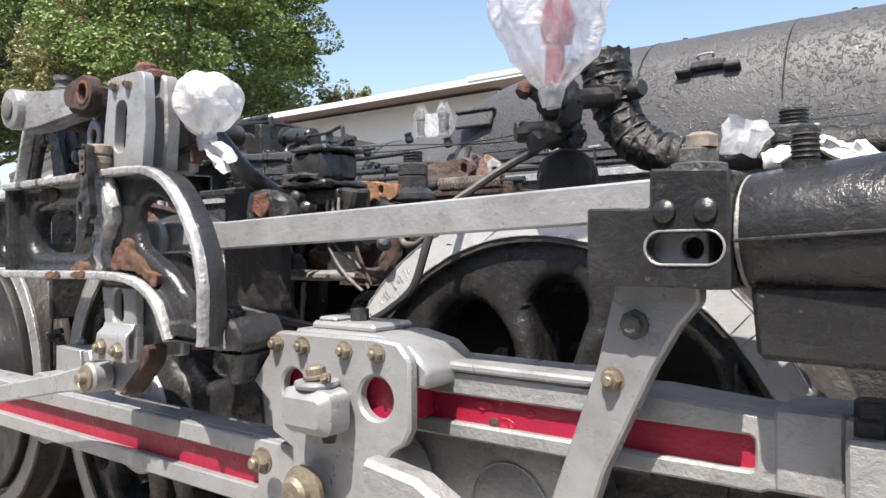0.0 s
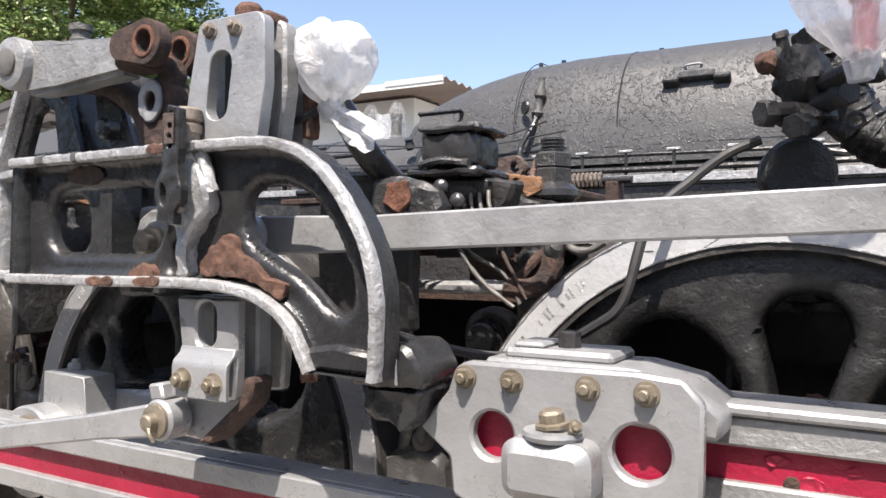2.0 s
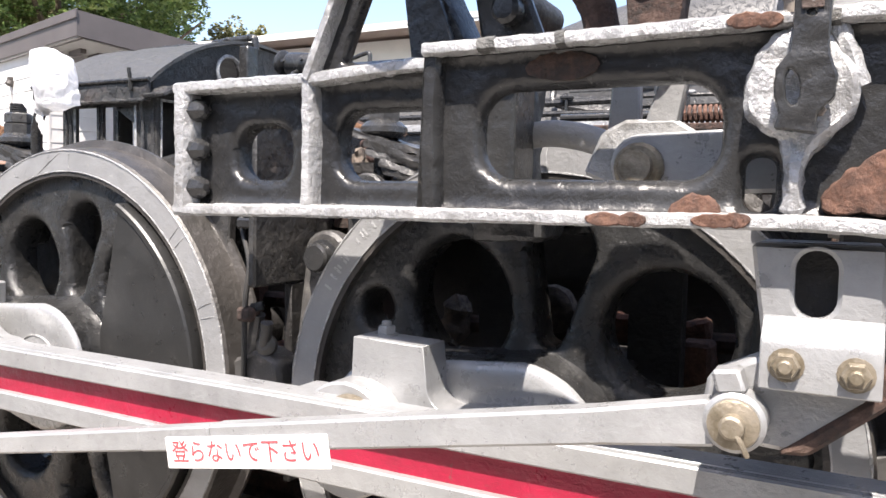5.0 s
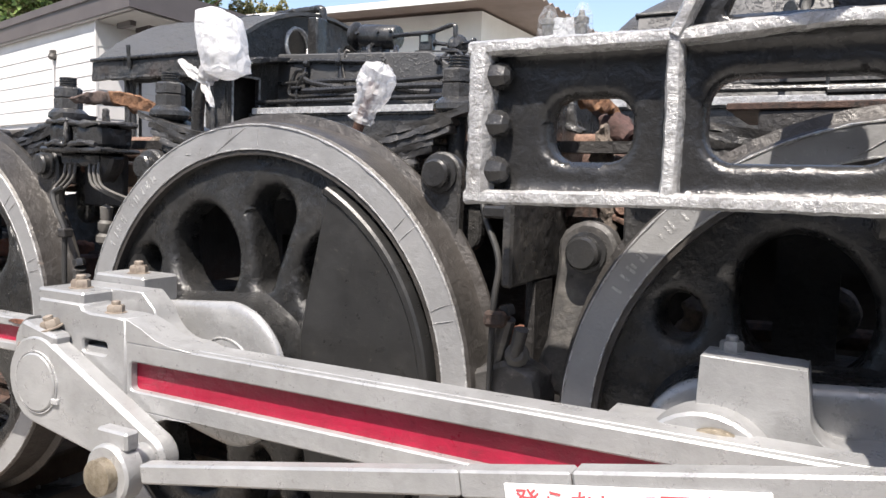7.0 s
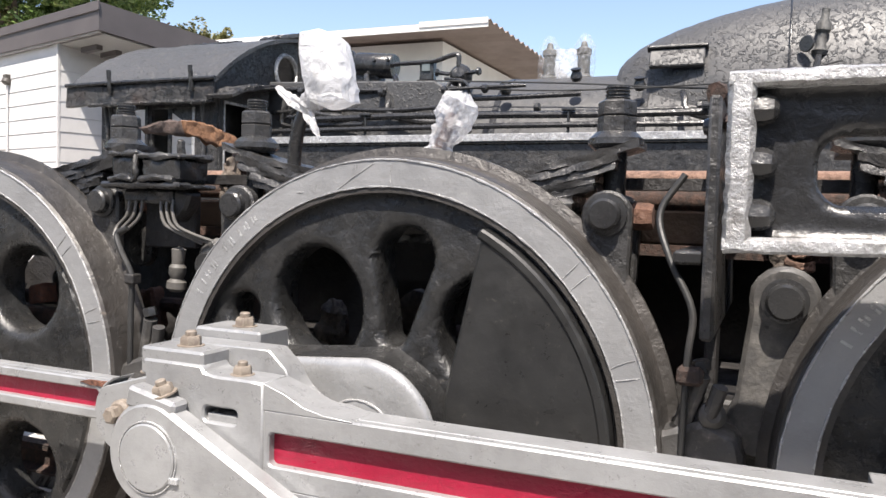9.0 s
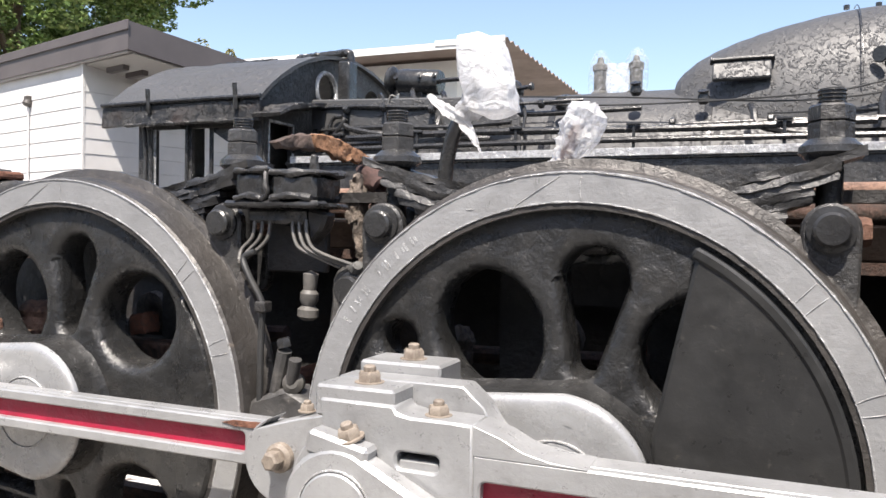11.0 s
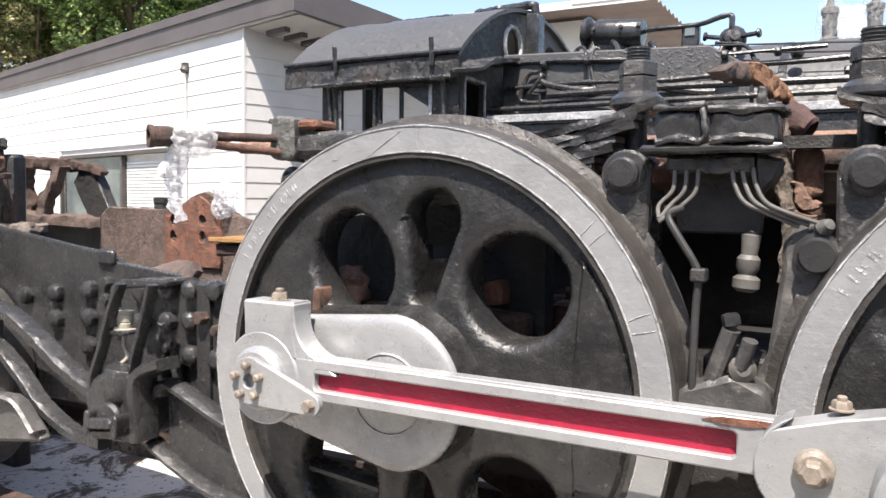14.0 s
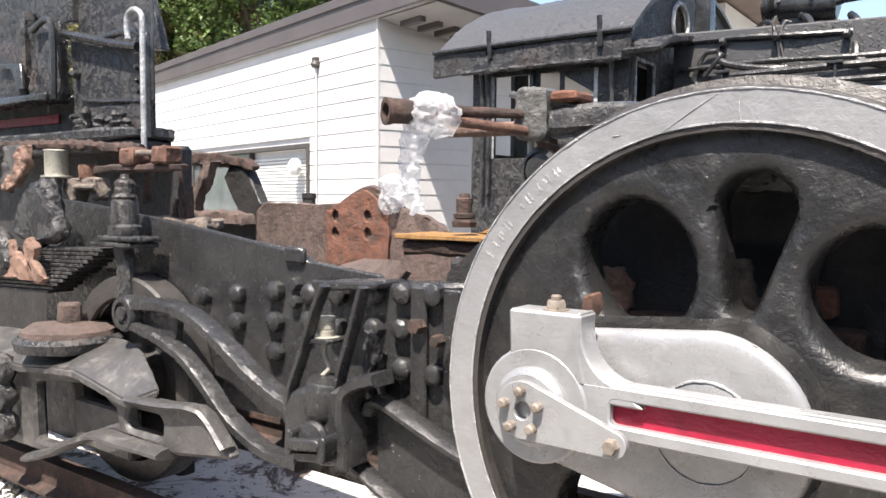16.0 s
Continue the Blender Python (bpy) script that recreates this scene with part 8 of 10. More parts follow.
ash = thing("ashpan_frame", (-5.6, 1.75, GROUND_Z), "rusted cast firebox carrier with open bays", "frame")
for name, pts, y0, y1, mat, words in (
        ("top_rail", [(-6.6, 1.5), (-5.97, 1.482), (-5.68, 1.458), (-5.38, 1.452), (-5.35, 1.36), (-5.6, 1.378), (-5.97, 1.39), (-6.6, 1.39)], 1.72, 1.82, RUST_DARK, ""),
        ("nose", [(-5.4, 1.44), (-5.125, 1.41), (-5.06, 1.365), (-5.07, 1.33), (-5.27, 1.37), (-5.38, 1.375)], 1.72, 1.8, RUST_DARK, ""),
        ("strut", [(-5.445, 1.4), (-5.36, 1.4), (-5.44, 1.27), (-5.525, 1.17), (-5.57, 1.03), (-5.69, 1.02), (-5.64, 1.1), (-5.6, 1.16), (-5.5, 1.31)], 1.64, 1.72, RUST_GREY, "grey brown crusted strut"),
        ("strut", [(-5.6, 1.39), (-5.52, 1.385), (-5.61, 1.26), (-5.69, 1.17), (-5.8, 1.11), (-5.9, 1.11), (-5.78, 1.16), (-5.67, 1.26)], 1.73, 1.8, RUST_DARK, ""),
        ("post", [(-6.6, 1.42), (-5.9, 1.4), (-5.93, 1.27), (-5.905, 1.17), (-5.82, 1.12), (-5.9, GROUND_Z), (-6.6, GROUND_Z)], 1.73, 1.83, RUST_DARK, ""),
        ("post", [(-5.3, 1.385), (-5.14, 1.345), (-5.008, 1.13), (-4.96, 1.11), (-5.03, 1.03), (-5.2, 1.04), (-5.28, 1.14), (-5.37, 1.29)], 1.74, 1.82, SOOT_SHADE, ""),
        ("sill", [(-6.1, 1.1), (-5.84, 1.085), (-5.6, 1.06), (-5.3, 1.07), (-5.07, 1.05), (-5.05, 0.98), (-6.1, 1.0)], 1.62, 1.82, RUST_GREY, "crusted sill"),
        ("leg", [(-6.0, 1.0), (-5.05, 1.0), (-5.05, GROUND_Z), (-6.0, GROUND_Z)], 1.78, 1.83, SOOT_SHADE, "")):
    part(name, crusty(plate(pts, y0, y1, bevel=0.008), 0.02 if mat is not SOOT_SHADE else 0.006, 16, 0.05), mat, ash, words)
far_post = thing("pipe_post", (-5.03, 2.2, GROUND_Z), "short dark iron post behind the rust plate", "post")
part("post", roughen(lathe([(0.045, 0), (0.045, 1.43), (0.05, 1.435), (0.05, 1.47), (0, 1.475)], (-5.03, 2.2, GROUND_Z), (0, 0, 1), 14), 0.003, 30), SOOT_SHADE, far_post)

near_rail = thing("sill_rail", (-4.4, 0.3, 1.33), "rusted rail under the cab with two lugs and a pin", "rail")
part("rail", crusty(tube([(-5.6, 0.32, 1.42), (-4.73, 0.32, 1.4), (-4.3, 0.3, 1.372), (-4.02, 0.26, 1.355)], 0.022, 8), 0.012, 28, 0.02), RUST_DARK, near_rail)
for x in (-4.03, -3.81):
    part("lug", crusty(box(x - 0.048, x + 0.048, 0.18, 0.27, 1.286, 1.356, 0.01), 0.008, 28, 0.02), RUST, near_rail, "brown rusted lug")
part("pin", rod((-4.0, 0.21, 1.335), (-3.84, 0.21, 1.33), 0.013, 12), RUST_TAN, near_rail)
part("underside", crusty(box(-4.3, -3.76, 0.2, 0.3, 1.262, 1.288, 0.006), 0.012, 28, 0.03), RUST_DARK, near_rail)
for x, z0, z1 in ((-4.12, 1.13, 1.3), (-3.86, 1.06, 1.27), (-3.82, 1.06, 1.2), (-3.92, 1.05, 1.15)):
    part("stalk", crusty(rod((x, 0.34, z0), (x + random.uniform(-0.02, 0.04), 0.33, z1), 0.02, 8, r2=0.01), 0.008, 35, 0.015), RUST_DARK, near_rail, "flaked rust stalk")
part("base", crusty(box(-4.15, -3.7, 0.3, 0.42, 1.03, 1.07, 0.008), 0.02, 28, 0.02), RUST_TAN, near_rail)
# added dark sheet that stands in for the unlit space under the cab
part("dark_backing", roughen(box(-6.6, -4.3, 0.62, 0.72, GROUND_Z, 1.4, 0.02), 0.01, 12, 4), SOOT_SHADE, near_rail, "dark sheet added behind the cab sill to close off bright ground")

cup1 = thing("oil_pot", (-4.785, 0.3, 1.24), "pale dull brass oil pot with two bent tubes", "oil pot")
part("pot", roughen(lathe([(0.07, 0), (0.07, 0.008), (0.053, 0.01), (0.054, 0.12), (0.057, 0.124), (0.056, 0.132), (0, 0.135)], (-4.785, 0.3, 1.245), (0, 0, 1), 24), 0.003, 40), POT_BRASS, cup1)
part("tube", tube([(-4.82, 0.3, 1.245), (-4.81, 0.3, 1.2), (-4.815, 0.3, 1.14), (-4.86, 0.3, 1.08), (-4.93, 0.3, 1.035)], 0.011, 8), POT_BRASS, cup1)
part("tube", tube([(-4.755, 0.3, 1.245), (-4.765, 0.3, 1.17), (-4.735, 0.3, 1.09), (-4.655, 0.3, 1.03)], 0.009, 8), RUST_TAN, cup1)
cup3 = thing("oil_pot", (-4.615, 0.36, 1.2), "rusted oil pot on a flaked saddle", "oil pot")
part("pot", roughen(lathe([(0.042, 0), (0.046, 0.05), (0.044, 0.062), (0, 0.065)], (-4.615, 0.36, 1.242), (0, 0, 1), 16), 0.004, 40), RUST, cup3)
part("saddle", crusty(plate([(-4.73, 1.24), (-4.5, 1.24), (-4.48, 1.15), (-4.52, 1.14), (-4.55, 1.2), (-4.66, 1.19), (-4.7, 1.1), (-4.78, 1.2)], 0.32, 0.4, bevel=0.006), 0.012, 30, 0.02), RUST_TAN, cup3, "pinkish flaked saddle")
part("nozzle", rod((-4.62, 0.3, 1.2), (-4.45, 0.3, 1.2), 0.014, 10), RUST_TAN, cup3)
stud = thing("hanger_stud", (-4.03, 0.18, 0.98), "black threaded hanger stud with stacked nuts", "stud")
part("stud", roughen(lathe([(0.06, 0), (0.068, 0.01), (0.068, 0.05), (0.053, 0.06), (0.053, 0.15), (0.046, 0.16), (0.05, 0.17), (0.04, 0.185), (0.043, 0.2), (0.038, 0.21), (0.042, 0.225), (0.034, 0.24), (0.02, 0.245), (0.016, 0.265), (0, 0.265)], (-4.03, 0.18, 0.985), (0, 0, 1), 14), 0.004, 35), FLAKED, stud)
part("shank", crusty(plate([(-4.06, 0.66), (-3.96, 0.66), (-3.98, 0.9), (-4.0, 0.99), (-4.08, 0.99), (-4.06, 0.85)], 0.15, 0.2, bevel=0.01), 0.008, 25, 0.03), FLAKED, stud)
side_post = thing("side_bracket", (-4.3, 0.3, 0.9), "grey crusted bracket plates beside the hanger stud", "bracket")
part("plate", crusty(plate([(-4.42, 0.95), (-4.3, 0.95), (-4.28, 1.12), (-4.18, 1.17), (-4.12, 1.2), (-4.2, 1.1), (-4.18, 0.95), (-4.18, 1.0)], 0.27, 0.31, bevel=0.006), 0.01, 25, 0.03), DUSTY, side_post)
casting = thing("spring_link", (-4.6, 0.12, 0.95), "rounded grey casting flaking over the trailing spring", "casting")
part("body", crusty(plate([(-4.5, 1.2), (-4.56, 1.245), (-4.68, 1.2), (-4.78, 1.12), (-4.83, 1.04), (-4.78, 0.96), (-4.62, 0.93), (-4.44, 0.96), (-4.42, 1.03), (-4.47, 1.1)], 0.1, 0.18, bevel=0.025), 0.014, 22, 0.03), FLAKED, casting)
part("lobe", crusty(plate([(-5.3, 1.0), (-5.0, 1.05), (-4.8, 0.98), (-4.72, 0.86), (-4.8, 0.78), (-5.3, 0.8)], 0.04, 0.12, bevel=0.03), 0.012, 18, 0.04), FLAKED, casting)
for pts in ([(-4.74, 0.96), (-4.69, 0.9), (-4.6, 0.86), (-4.57, 0.78), (-4.78, 0.79), (-4.73, 0.86)], [(-4.56, 0.98), (-4.5, 0.93), (-4.54, 0.88), (-4.44, 0.8), (-4.5, 0.775), (-4.54, 0.79), (-4.58, 0.88), (-4.62, 0.93)]):
    part("rust_flake", crusty(plate(pts, 0.05, 0.08, bevel=0.004), 0.014, 25, 0.02), RUST_PALE, casting, "pale orange rust flake")
peel = thing("rust_peel", (-4.95, 0.22, 1.15), "peeling orange and grey rusted strap under the cab", "strap")
part("strap", crusty(plate([(-4.97, 1.38), (-4.88, 1.4), (-4.87, 1.31), (-4.98, 1.21), (-5.1, 1.17), (-5.14, 1.21), (-5.0, 1.28)], 0.2, 0.24, bevel=0.005), 0.015, 25, 0.02), RUST_PALE, peel)
part("strap", crusty(plate([(-5.14, 1.4), (-4.98, 1.4), (-5.0, 1.3), (-5.12, 1.22), (-5.2, 1.18), (-5.16, 1.3)], 0.23, 0.27, bevel=0.005), 0.015, 25, 0.02), DUSTY, peel)
lsp = thing("trailing_spring", (-4.7, 0.18, 0.85), "black leaf spring with sawtooth leaf ends over the trailing truck", "spring")
for k in range(12):
    part("leaf", roughen(box(-5.6, -4.1 - 0.041 * k, 0.12, 0.24, 0.93 - 0.0172 * k, 0.945 - 0.0172 * k, 0.003, turn=Matrix.Rotation(radians(-2), 3, "Y"), about=(-4.1, 0.18, 0.93)), 0.002, 40), FLAKED, lsp)
for dz, x1 in ((0.0, -3.9), (0.024, -3.88)):
    part("top_leaf", crusty(box(-4.12, x1, 0.11, 0.25, 0.953 + dz, 0.973 + dz, 0.005), 0.006, 30, 0.03), FLAKED, lsp)

# curved truck guide bars
guidebar = thing("truck_guide", (-3.3, 0.1, 0.4), "black curved guide bars of the trailing truck", "guide")
strip(curve2([(-3.86, 0.735), (-3.77, 0.745), (-3.62, 0.75), (-3.456, 0.717), (-3.3, 0.64), (-3.155, 0.556), (-3.0, 0.492), (-2.92, 0.47)]), 0.06, 0.13, 0.024, "upper_bar", WORN_BLACK, guidebar)
strip(curve2([(-3.86, 0.665), (-3.76, 0.648), (-3.66, 0.624), (-3.525, 0.575), (-3.397, 0.488), (-3.304, 0.41), (-3.186, 0.345), (-3.07, 0.309), (-2.92, 0.3)]), 0.06, 0.12, 0.02, "lower_bar", WORN_BLACK, guidebar)
part("eye", lathe([(0.07, 0), (0.072, 0.08), (0.064, 0.095), (0.045, 0.096), (0.043, 0.085), (0.03, 0.087), (0.028, 0.1), (0, 0.102)], (-3.87, 0.15, 0.705), (0, -1, 0), 24), WORN_BLACK, guidebar)
part("web", plate([(-3.86, 0.74), (-3.72, 0.745), (-3.58, 0.72), (-3.6, 0.61), (-3.7, 0.63), (-3.86, 0.66)], 0.1, 0.14, bevel=0.006), WORN_BLACK, guidebar)
part("slide", roughen(plate([(-2.937, 0.5), (-2.935, 0.42), (-2.925, 0.37), (-2.9, 0.345), (-2.76, 0.345), (-2.69, 0.36), (-2.665, 0.4), (-2.665, 0.52), (-2.69, 0.6), (-2.85, 0.575), (-2.9, 0.56)], 0.02, 0.2, bevel=0.018), 0.002, 20), WORN_BLACK, guidebar)
part("saddle", lathe([(0.07, -0.058), (0.075, -0.05), (0.075, 0.05), (0.07, 0.058)], (-2.778, 0.075, 0.545), (0.1, 0, 1), 24), WORN_BLACK, guidebar)
part("shackle", lathe([(0.052, 0), (0.056, 0.012), (0.05, 0.026), (0.03, 0.034), (0, 0.036)], (-2.762, 0.0, 0.44), (0, -1, 0), 24), WORN_BLACK, guidebar)
part("shackle_bar", plate(slot(-2.812, 0.425, -2.712, 0.44, 0.018, n=6), -0.06, -0.03, bevel=0.006), WORN_BLACK, guidebar)
part("shackle_foot", plate(slot(-2.805, 0.385, -2.715, 0.398, 0.015, n=6), -0.04, 0.03, bevel=0.006), WORN_BLACK, guidebar)
for u in (-2.832, -2.694):
    part("shackle_ear", plate(slot(u, 0.4, u + 0.004, 0.455, 0.014, n=6), -0.055, 0.02, bevel=0.005), WORN_BLACK, guidebar)
for pts in ([(-2.931, 0.45), (-2.922, 0.55), (-2.872, 0.667), (-2.823, 0.796), (-2.775, 0.895)], [(-2.73, 0.48), (-2.718, 0.6), (-2.671, 0.743), (-2.62, 0.9)]):
    strip(curve2(pts), 0.03, 0.07, 0.01, "hanger_leg", WORN_BLACK, guidebar)
part("hanger_top", roughen(plate([(-2.87, 0.862), (-2.86, 0.895), (-2.63, 0.91), (-2.63, 0.885)], 0.12, 0.27, bevel=0.008), 0.003, 30), WORN_BLACK, guidebar)
cupb = part("oil_cup", lathe([(0.04, -0.008), (0.042, 0), (0.026, 0.002), (0.028, 0.02), (0.025, 0.023), (0.028, 0.026), (0.028, 0.05), (0.031, 0.053), (0.03, 0.062), (0, 0.066)], (-2.817, 0.1, 0.728), (0, 0, 1), 20), POT_BRASS, guidebar, "pale brass oil cup")
part("cup_tube", tube([(-2.82, 0.1, 0.72), (-2.825, 0.1, 0.67), (-2.805, 0.1, 0.63), (-2.83, 0.09, 0.6)], 0.008, 8), POT_BRASS, cupb)
part("cup_shelf", plate(slot(-2.89, 0.715, -2.77, 0.72, 0.008, n=5), 0.05, 0.16, bevel=0.003), WORN_BLACK, guidebar)
part("flap", crusty(plate([(-2.68, 0.76), (-2.63, 0.74), (-2.64, 0.66), (-2.67, 0.61), (-2.69, 0.64)], 0.12, 0.14, bevel=0.003), 0.012, 35, 0.015), FLAKED, guidebar)
beam = thing("truck_beam", (-2.5, 0.1, 0.3), "black cast truck beam reaching under the rear axle", "beam")
part("web", roughen(plate([(-2.62, 0.31), (-2.62, 0.54), (-2.58, 0.555), (-2.2, 0.43), (-1.7, 0.36), (-1.7, 0.16), (-2.3, 0.2)], 0.11, 0.15, bevel=0.006), 0.003, 18), WORN_BLACK, beam)
part("upper_flange", tube([(-2.63, 0.1, 0.52), (-2.61, 0.1, 0.555), (-2.55, 0.1, 0.55), (-2.35, 0.1, 0.475), (-2.1, 0.1, 0.41), (-1.7, 0.1, 0.37)], 0.02, 10, flat=2.2), WORN_BLACK, beam)
part("lower_flange", tube([(-2.68, 0.1, 0.345), (-2.55, 0.1, 0.28), (-2.3, 0.1, 0.21), (-1.7, 0.1, 0.16)], 0.018, 10, flat=2.2), WORN_BLACK, beam)
strip(curve2([(-2.66, 0.37), (-2.662, 0.46), (-2.67, 0.545), (-2.655, 0.595), (-2.6, 0.628), (-2.54, 0.645)]), -0.005, 0.09, 0.02, "riser", WORN_BLACK, beam)

# truck frame, axle box and wheel
truck = thing("trailing_truck", (-4.2, 0.1, 0.0), "dusty black cast trailing truck frame with worn bosses", "truck")
win = rounded(-3.745, 0.292, -3.52, 0.372, 0.035)
bay = [(-4.43, 0.37), (-4.25, 0.395), (-4.06, 0.415), (-3.9, 0.385), (-3.815, 0.35), (-3.8, 0.3), (-3.86, 0.285), (-4.1, 0.195), (-4.3, 0.125), (-4.42, 0.12)]
web_line = [(-5.4, 0.43), (-4.7, 0.43), (-4.45, 0.44), (-4.04, 0.475), (-3.88, 0.45), (-3.73, 0.42), (-3.5, 0.425), (-3.33, 0.44), (-3.28, 0.42), (-3.18, 0.333), (-3.15, 0.29), (-3.46, 0.245), (-3.67, 0.262), (-3.85, 0.262), (-4.1, 0.165), (-4.33, 0.075), (-5.4, 0.06)]
part("frame", roughen(plate(web_line, -0.01, 0.05, [win, bay], 0.014), 0.004, 15), DUSTY, truck)
bm, near = bmesh.new(), []
for (x0, y0, z0), (x1, y1, z1) in zip([(-5.4, -0.05, 0.43), (-4.45, -0.05, 0.445), (-4.2, -0.05, 0.47), (-4.04, -0.05, 0.48), (-3.88, -0.05, 0.452), (-3.73, -0.045, 0.418), (-3.66, -0.04, 0.42)], [(-5.4, 0.18, 0.5), (-4.4, 0.18, 0.55), (-4.2, 0.18, 0.565), (-4.05, 0.17, 0.575), (-3.85, 0.12, 0.58), (-3.68, 0.06, 0.51), (-3.575, 0.02, 0.462)]):
    near.append([bm.verts.new((x0, y0, z0)), bm.verts.new((x1, y1, z1)), bm.verts.new((x1, y1, z1 - 0.035)), bm.verts.new((x0, y0, z0 - 0.035))])
for p, q in zip(near, near[1:]):
    for i in range(4):
        bm.faces.new((p[i - 1], p[i], q[i], q[i - 1]))
bm.faces.new(near[0]), bm.faces.new(near[-1])
bmesh.ops.recalc_face_normals(bm, faces=bm.faces)
soften(bm, 0.008, 2)
part("top_flange", crusty(bm, 0.005, 15, 0.05), DUSTY, truck)
part("edge_flange", tube([(-3.7, -0.02, 0.415), (-3.5, -0.02, 0.425), (-3.34, -0.01, 0.438), (-3.27, 0.0, 0.415), (-3.17, 0.0, 0.325)], 0.014, 8, flat=2.4), DUSTY, truck)
part("lower_flange", tube([(-4.4, -0.03, 0.06), (-4.2, -0.03, 0.125), (-4.05, -0.03, 0.19), (-3.9, -0.03, 0.245), (-3.82, -0.03, 0.255), (-3.7, -0.02, 0.25), (-3.48, -0.01, 0.25)], 0.02, 10, flat=3.0), DUSTY, truck)
part("back_box", roughen(box(-4.3, -3.9, 0.1, 0.16, 0.1, 0.3, 0.01), 0.006, 20, 3), DUSTY, truck)
part("boss_ring", roughen(lathe([(0.21, -0.04), (0.22, 0.0), (0.2, 0.02), (0.17, 0.022)], (-4.33, 0.1, 0.555), (0, 0, 1), 32), 0.006, 20), FLAKED, truck)
part("boss", roughen(lathe([(0.19, 0), (0.185, 0.03), (0.15, 0.05), (0.07, 0.055), (0.05, 0.06), (0.048, 0.13), (0.04, 0.14), (0, 0.14)], (-4.33, 0.1, 0.565), (0, 0, 1), 28), 0.012, 22), RUST_GREY, truck, "rust topped pivot boss")
for k in range(3):
    part("clamp", crusty(lathe([(0.06, 0), (0.075, 0.03), (0.06, 0.07), (0, 0.085)], (-4.6, -0.03, 0.41 - 0.12 * k), (0.2, -1, 0), 16), 0.014, 22, 0.03), FLAKED, truck)
# disc coloured dark to give the shadow it stands in
tw = part("wheel", lathe([(0.34, -0.03), (0.34, -0.1), (0.12, -0.1), (0.1, -0.02), (0.0, -0.02)], (-4.03, 0.18, 0.405), (0, -1, 0), 48, caps=False), SOOT_SHADE, truck, "small trailing wheel half hidden by its frame, disc darkened for shade")
part("tyre", roughen(lathe([(0.335, -0.02), (0.34, 0), (0.42, 0), (0.43, -0.01), (0.43, -0.11)], (-4.03, 0.17, 0.405), (0, -1, 0), 64, caps=False), 0.003, 20), TYRE, tw)
part("axle", rod((-4.03, 0.28, 0.405), (-4.03, 1.1, 0.405), 0.07, 18), SOOT_SHADE, tw)

# cab corner of the same engine, far to the rear
cab2 = thing("cab_front", (-5.0, 0.55, 1.4), "black flaking panels and pipes of the engine's own cab front", "cab")
part("panel", crusty(plate([(-5.02, 1.44), (-4.37, 1.44), (-4.37, 1.85), (-5.06, 1.98)], 0.53, 0.56, bevel=0.004), 0.005, 10, 0.05), FLAKED, cab2)
part("top_panel", crusty(plate([(-5.1, 1.96), (-4.37, 1.85), (-4.4, 1.95), (-4.5, 2.2), (-4.5, 2.7), (-5.1, 2.7)], 0.6, 0.64, bevel=0.004), 0.005, 10, 0.06), FLAKED, cab2)
part("cover", tube([(-5.06, 0.49, 1.985), (-4.8, 0.49, 1.93), (-4.6, 0.49, 1.885), (-4.4, 0.49, 1.85)], 0.022, 8), BLACK, cab2)
part("bead", tube([(-4.95, 0.52, 1.665), (-4.85, 0.52, 1.635), (-4.42, 0.52, 1.605)], 0.009, 8), BLACK, cab2)
part("seam", crusty(box(-4.96, -4.42, 0.52, 0.532, 1.44, 1.6, 0.003), 0.007, 14, 0.03), FLAKED, cab2)
part("stile", plate([(-5.1, 1.44), (-4.99, 1.44), (-5.03, 1.7), (-5.05, 1.98), (-5.1, 1.98)], 0.56, 0.6, bevel=0.006), SOOT_SHADE, cab2)
part("edge_pipe", tube([(-4.75, 0.5, 1.92), (-4.5, 0.5, 1.935), (-4.4, 0.5, 1.91), (-4.365, 0.5, 1.85), (-4.362, 0.5, 1.44)], 0.018, 10), BLACK, cab2)
part("edge_pipe", tube([(-4.41, 0.49, 1.95), (-4.35, 0.49, 1.9), (-4.325, 0.49, 1.85), (-4.322, 0.49, 1.43)], 0.016, 10), BLACK, cab2)
part("edge_rod", tube([(-4.4, 0.56, 2.1), (-4.34, 0.53, 1.95), (-4.305, 0.5, 1.85), (-4.3, 0.5, 1.6)], 0.01, 8), BLACK, cab2)
part("grab_pipe", tube([(-5.3, 0.46, 2.02), (-5.16, 0.45, 2.06), (-5.1, 0.45, 2.045), (-5.08, 0.45, 1.98), (-5.075, 0.45, 1.85), (-5.08, 0.45, 1.65)], 0.017, 10), BLACK, cab2)
part("side_panel", crusty(box(-5.4, -5.1, 0.49, 0.55, 1.68, 2.06, 0.012), 0.02, 11, 0.04), FLAKED, cab2, "battered black board, paint hanging in flakes")
part("side_panel", crusty(box(-6.6, -5.42, 0.47, 0.55, 1.68, 2.15, 0.01), 0.014, 11, 0.05), FLAKED, cab2)
part("upper_panel", crusty(box(-6.6, -5.1, 0.56, 0.62, 2.06, 2.7, 0.01), 0.012, 11, 0.06), FLAKED, cab2)
part("ledge", crusty(box(-6.6, -5.11, 0.42, 0.55, 1.645, 1.685, 0.008), 0.012, 16, 0.03), BLACK, cab2)
part("recess", box(-6.6, -5.1, 0.6, 0.64, 1.45, 1.68, 0.004), SOOT_SHADE, cab2)
part("stripe", roughen(box(-6.6, -5.3, 0.59, 0.6, 1.55, 1.6, 0.002), 0.003, 20, 2), RED, cab2, "dull red stripe in the recess")
part("sill", crusty(box(-6.6, -4.31, 0.4, 0.62, 1.425, 1.475, 0.01), 0.014, 14, 0.03), FLAKED, cab2, "thick crusted sill")
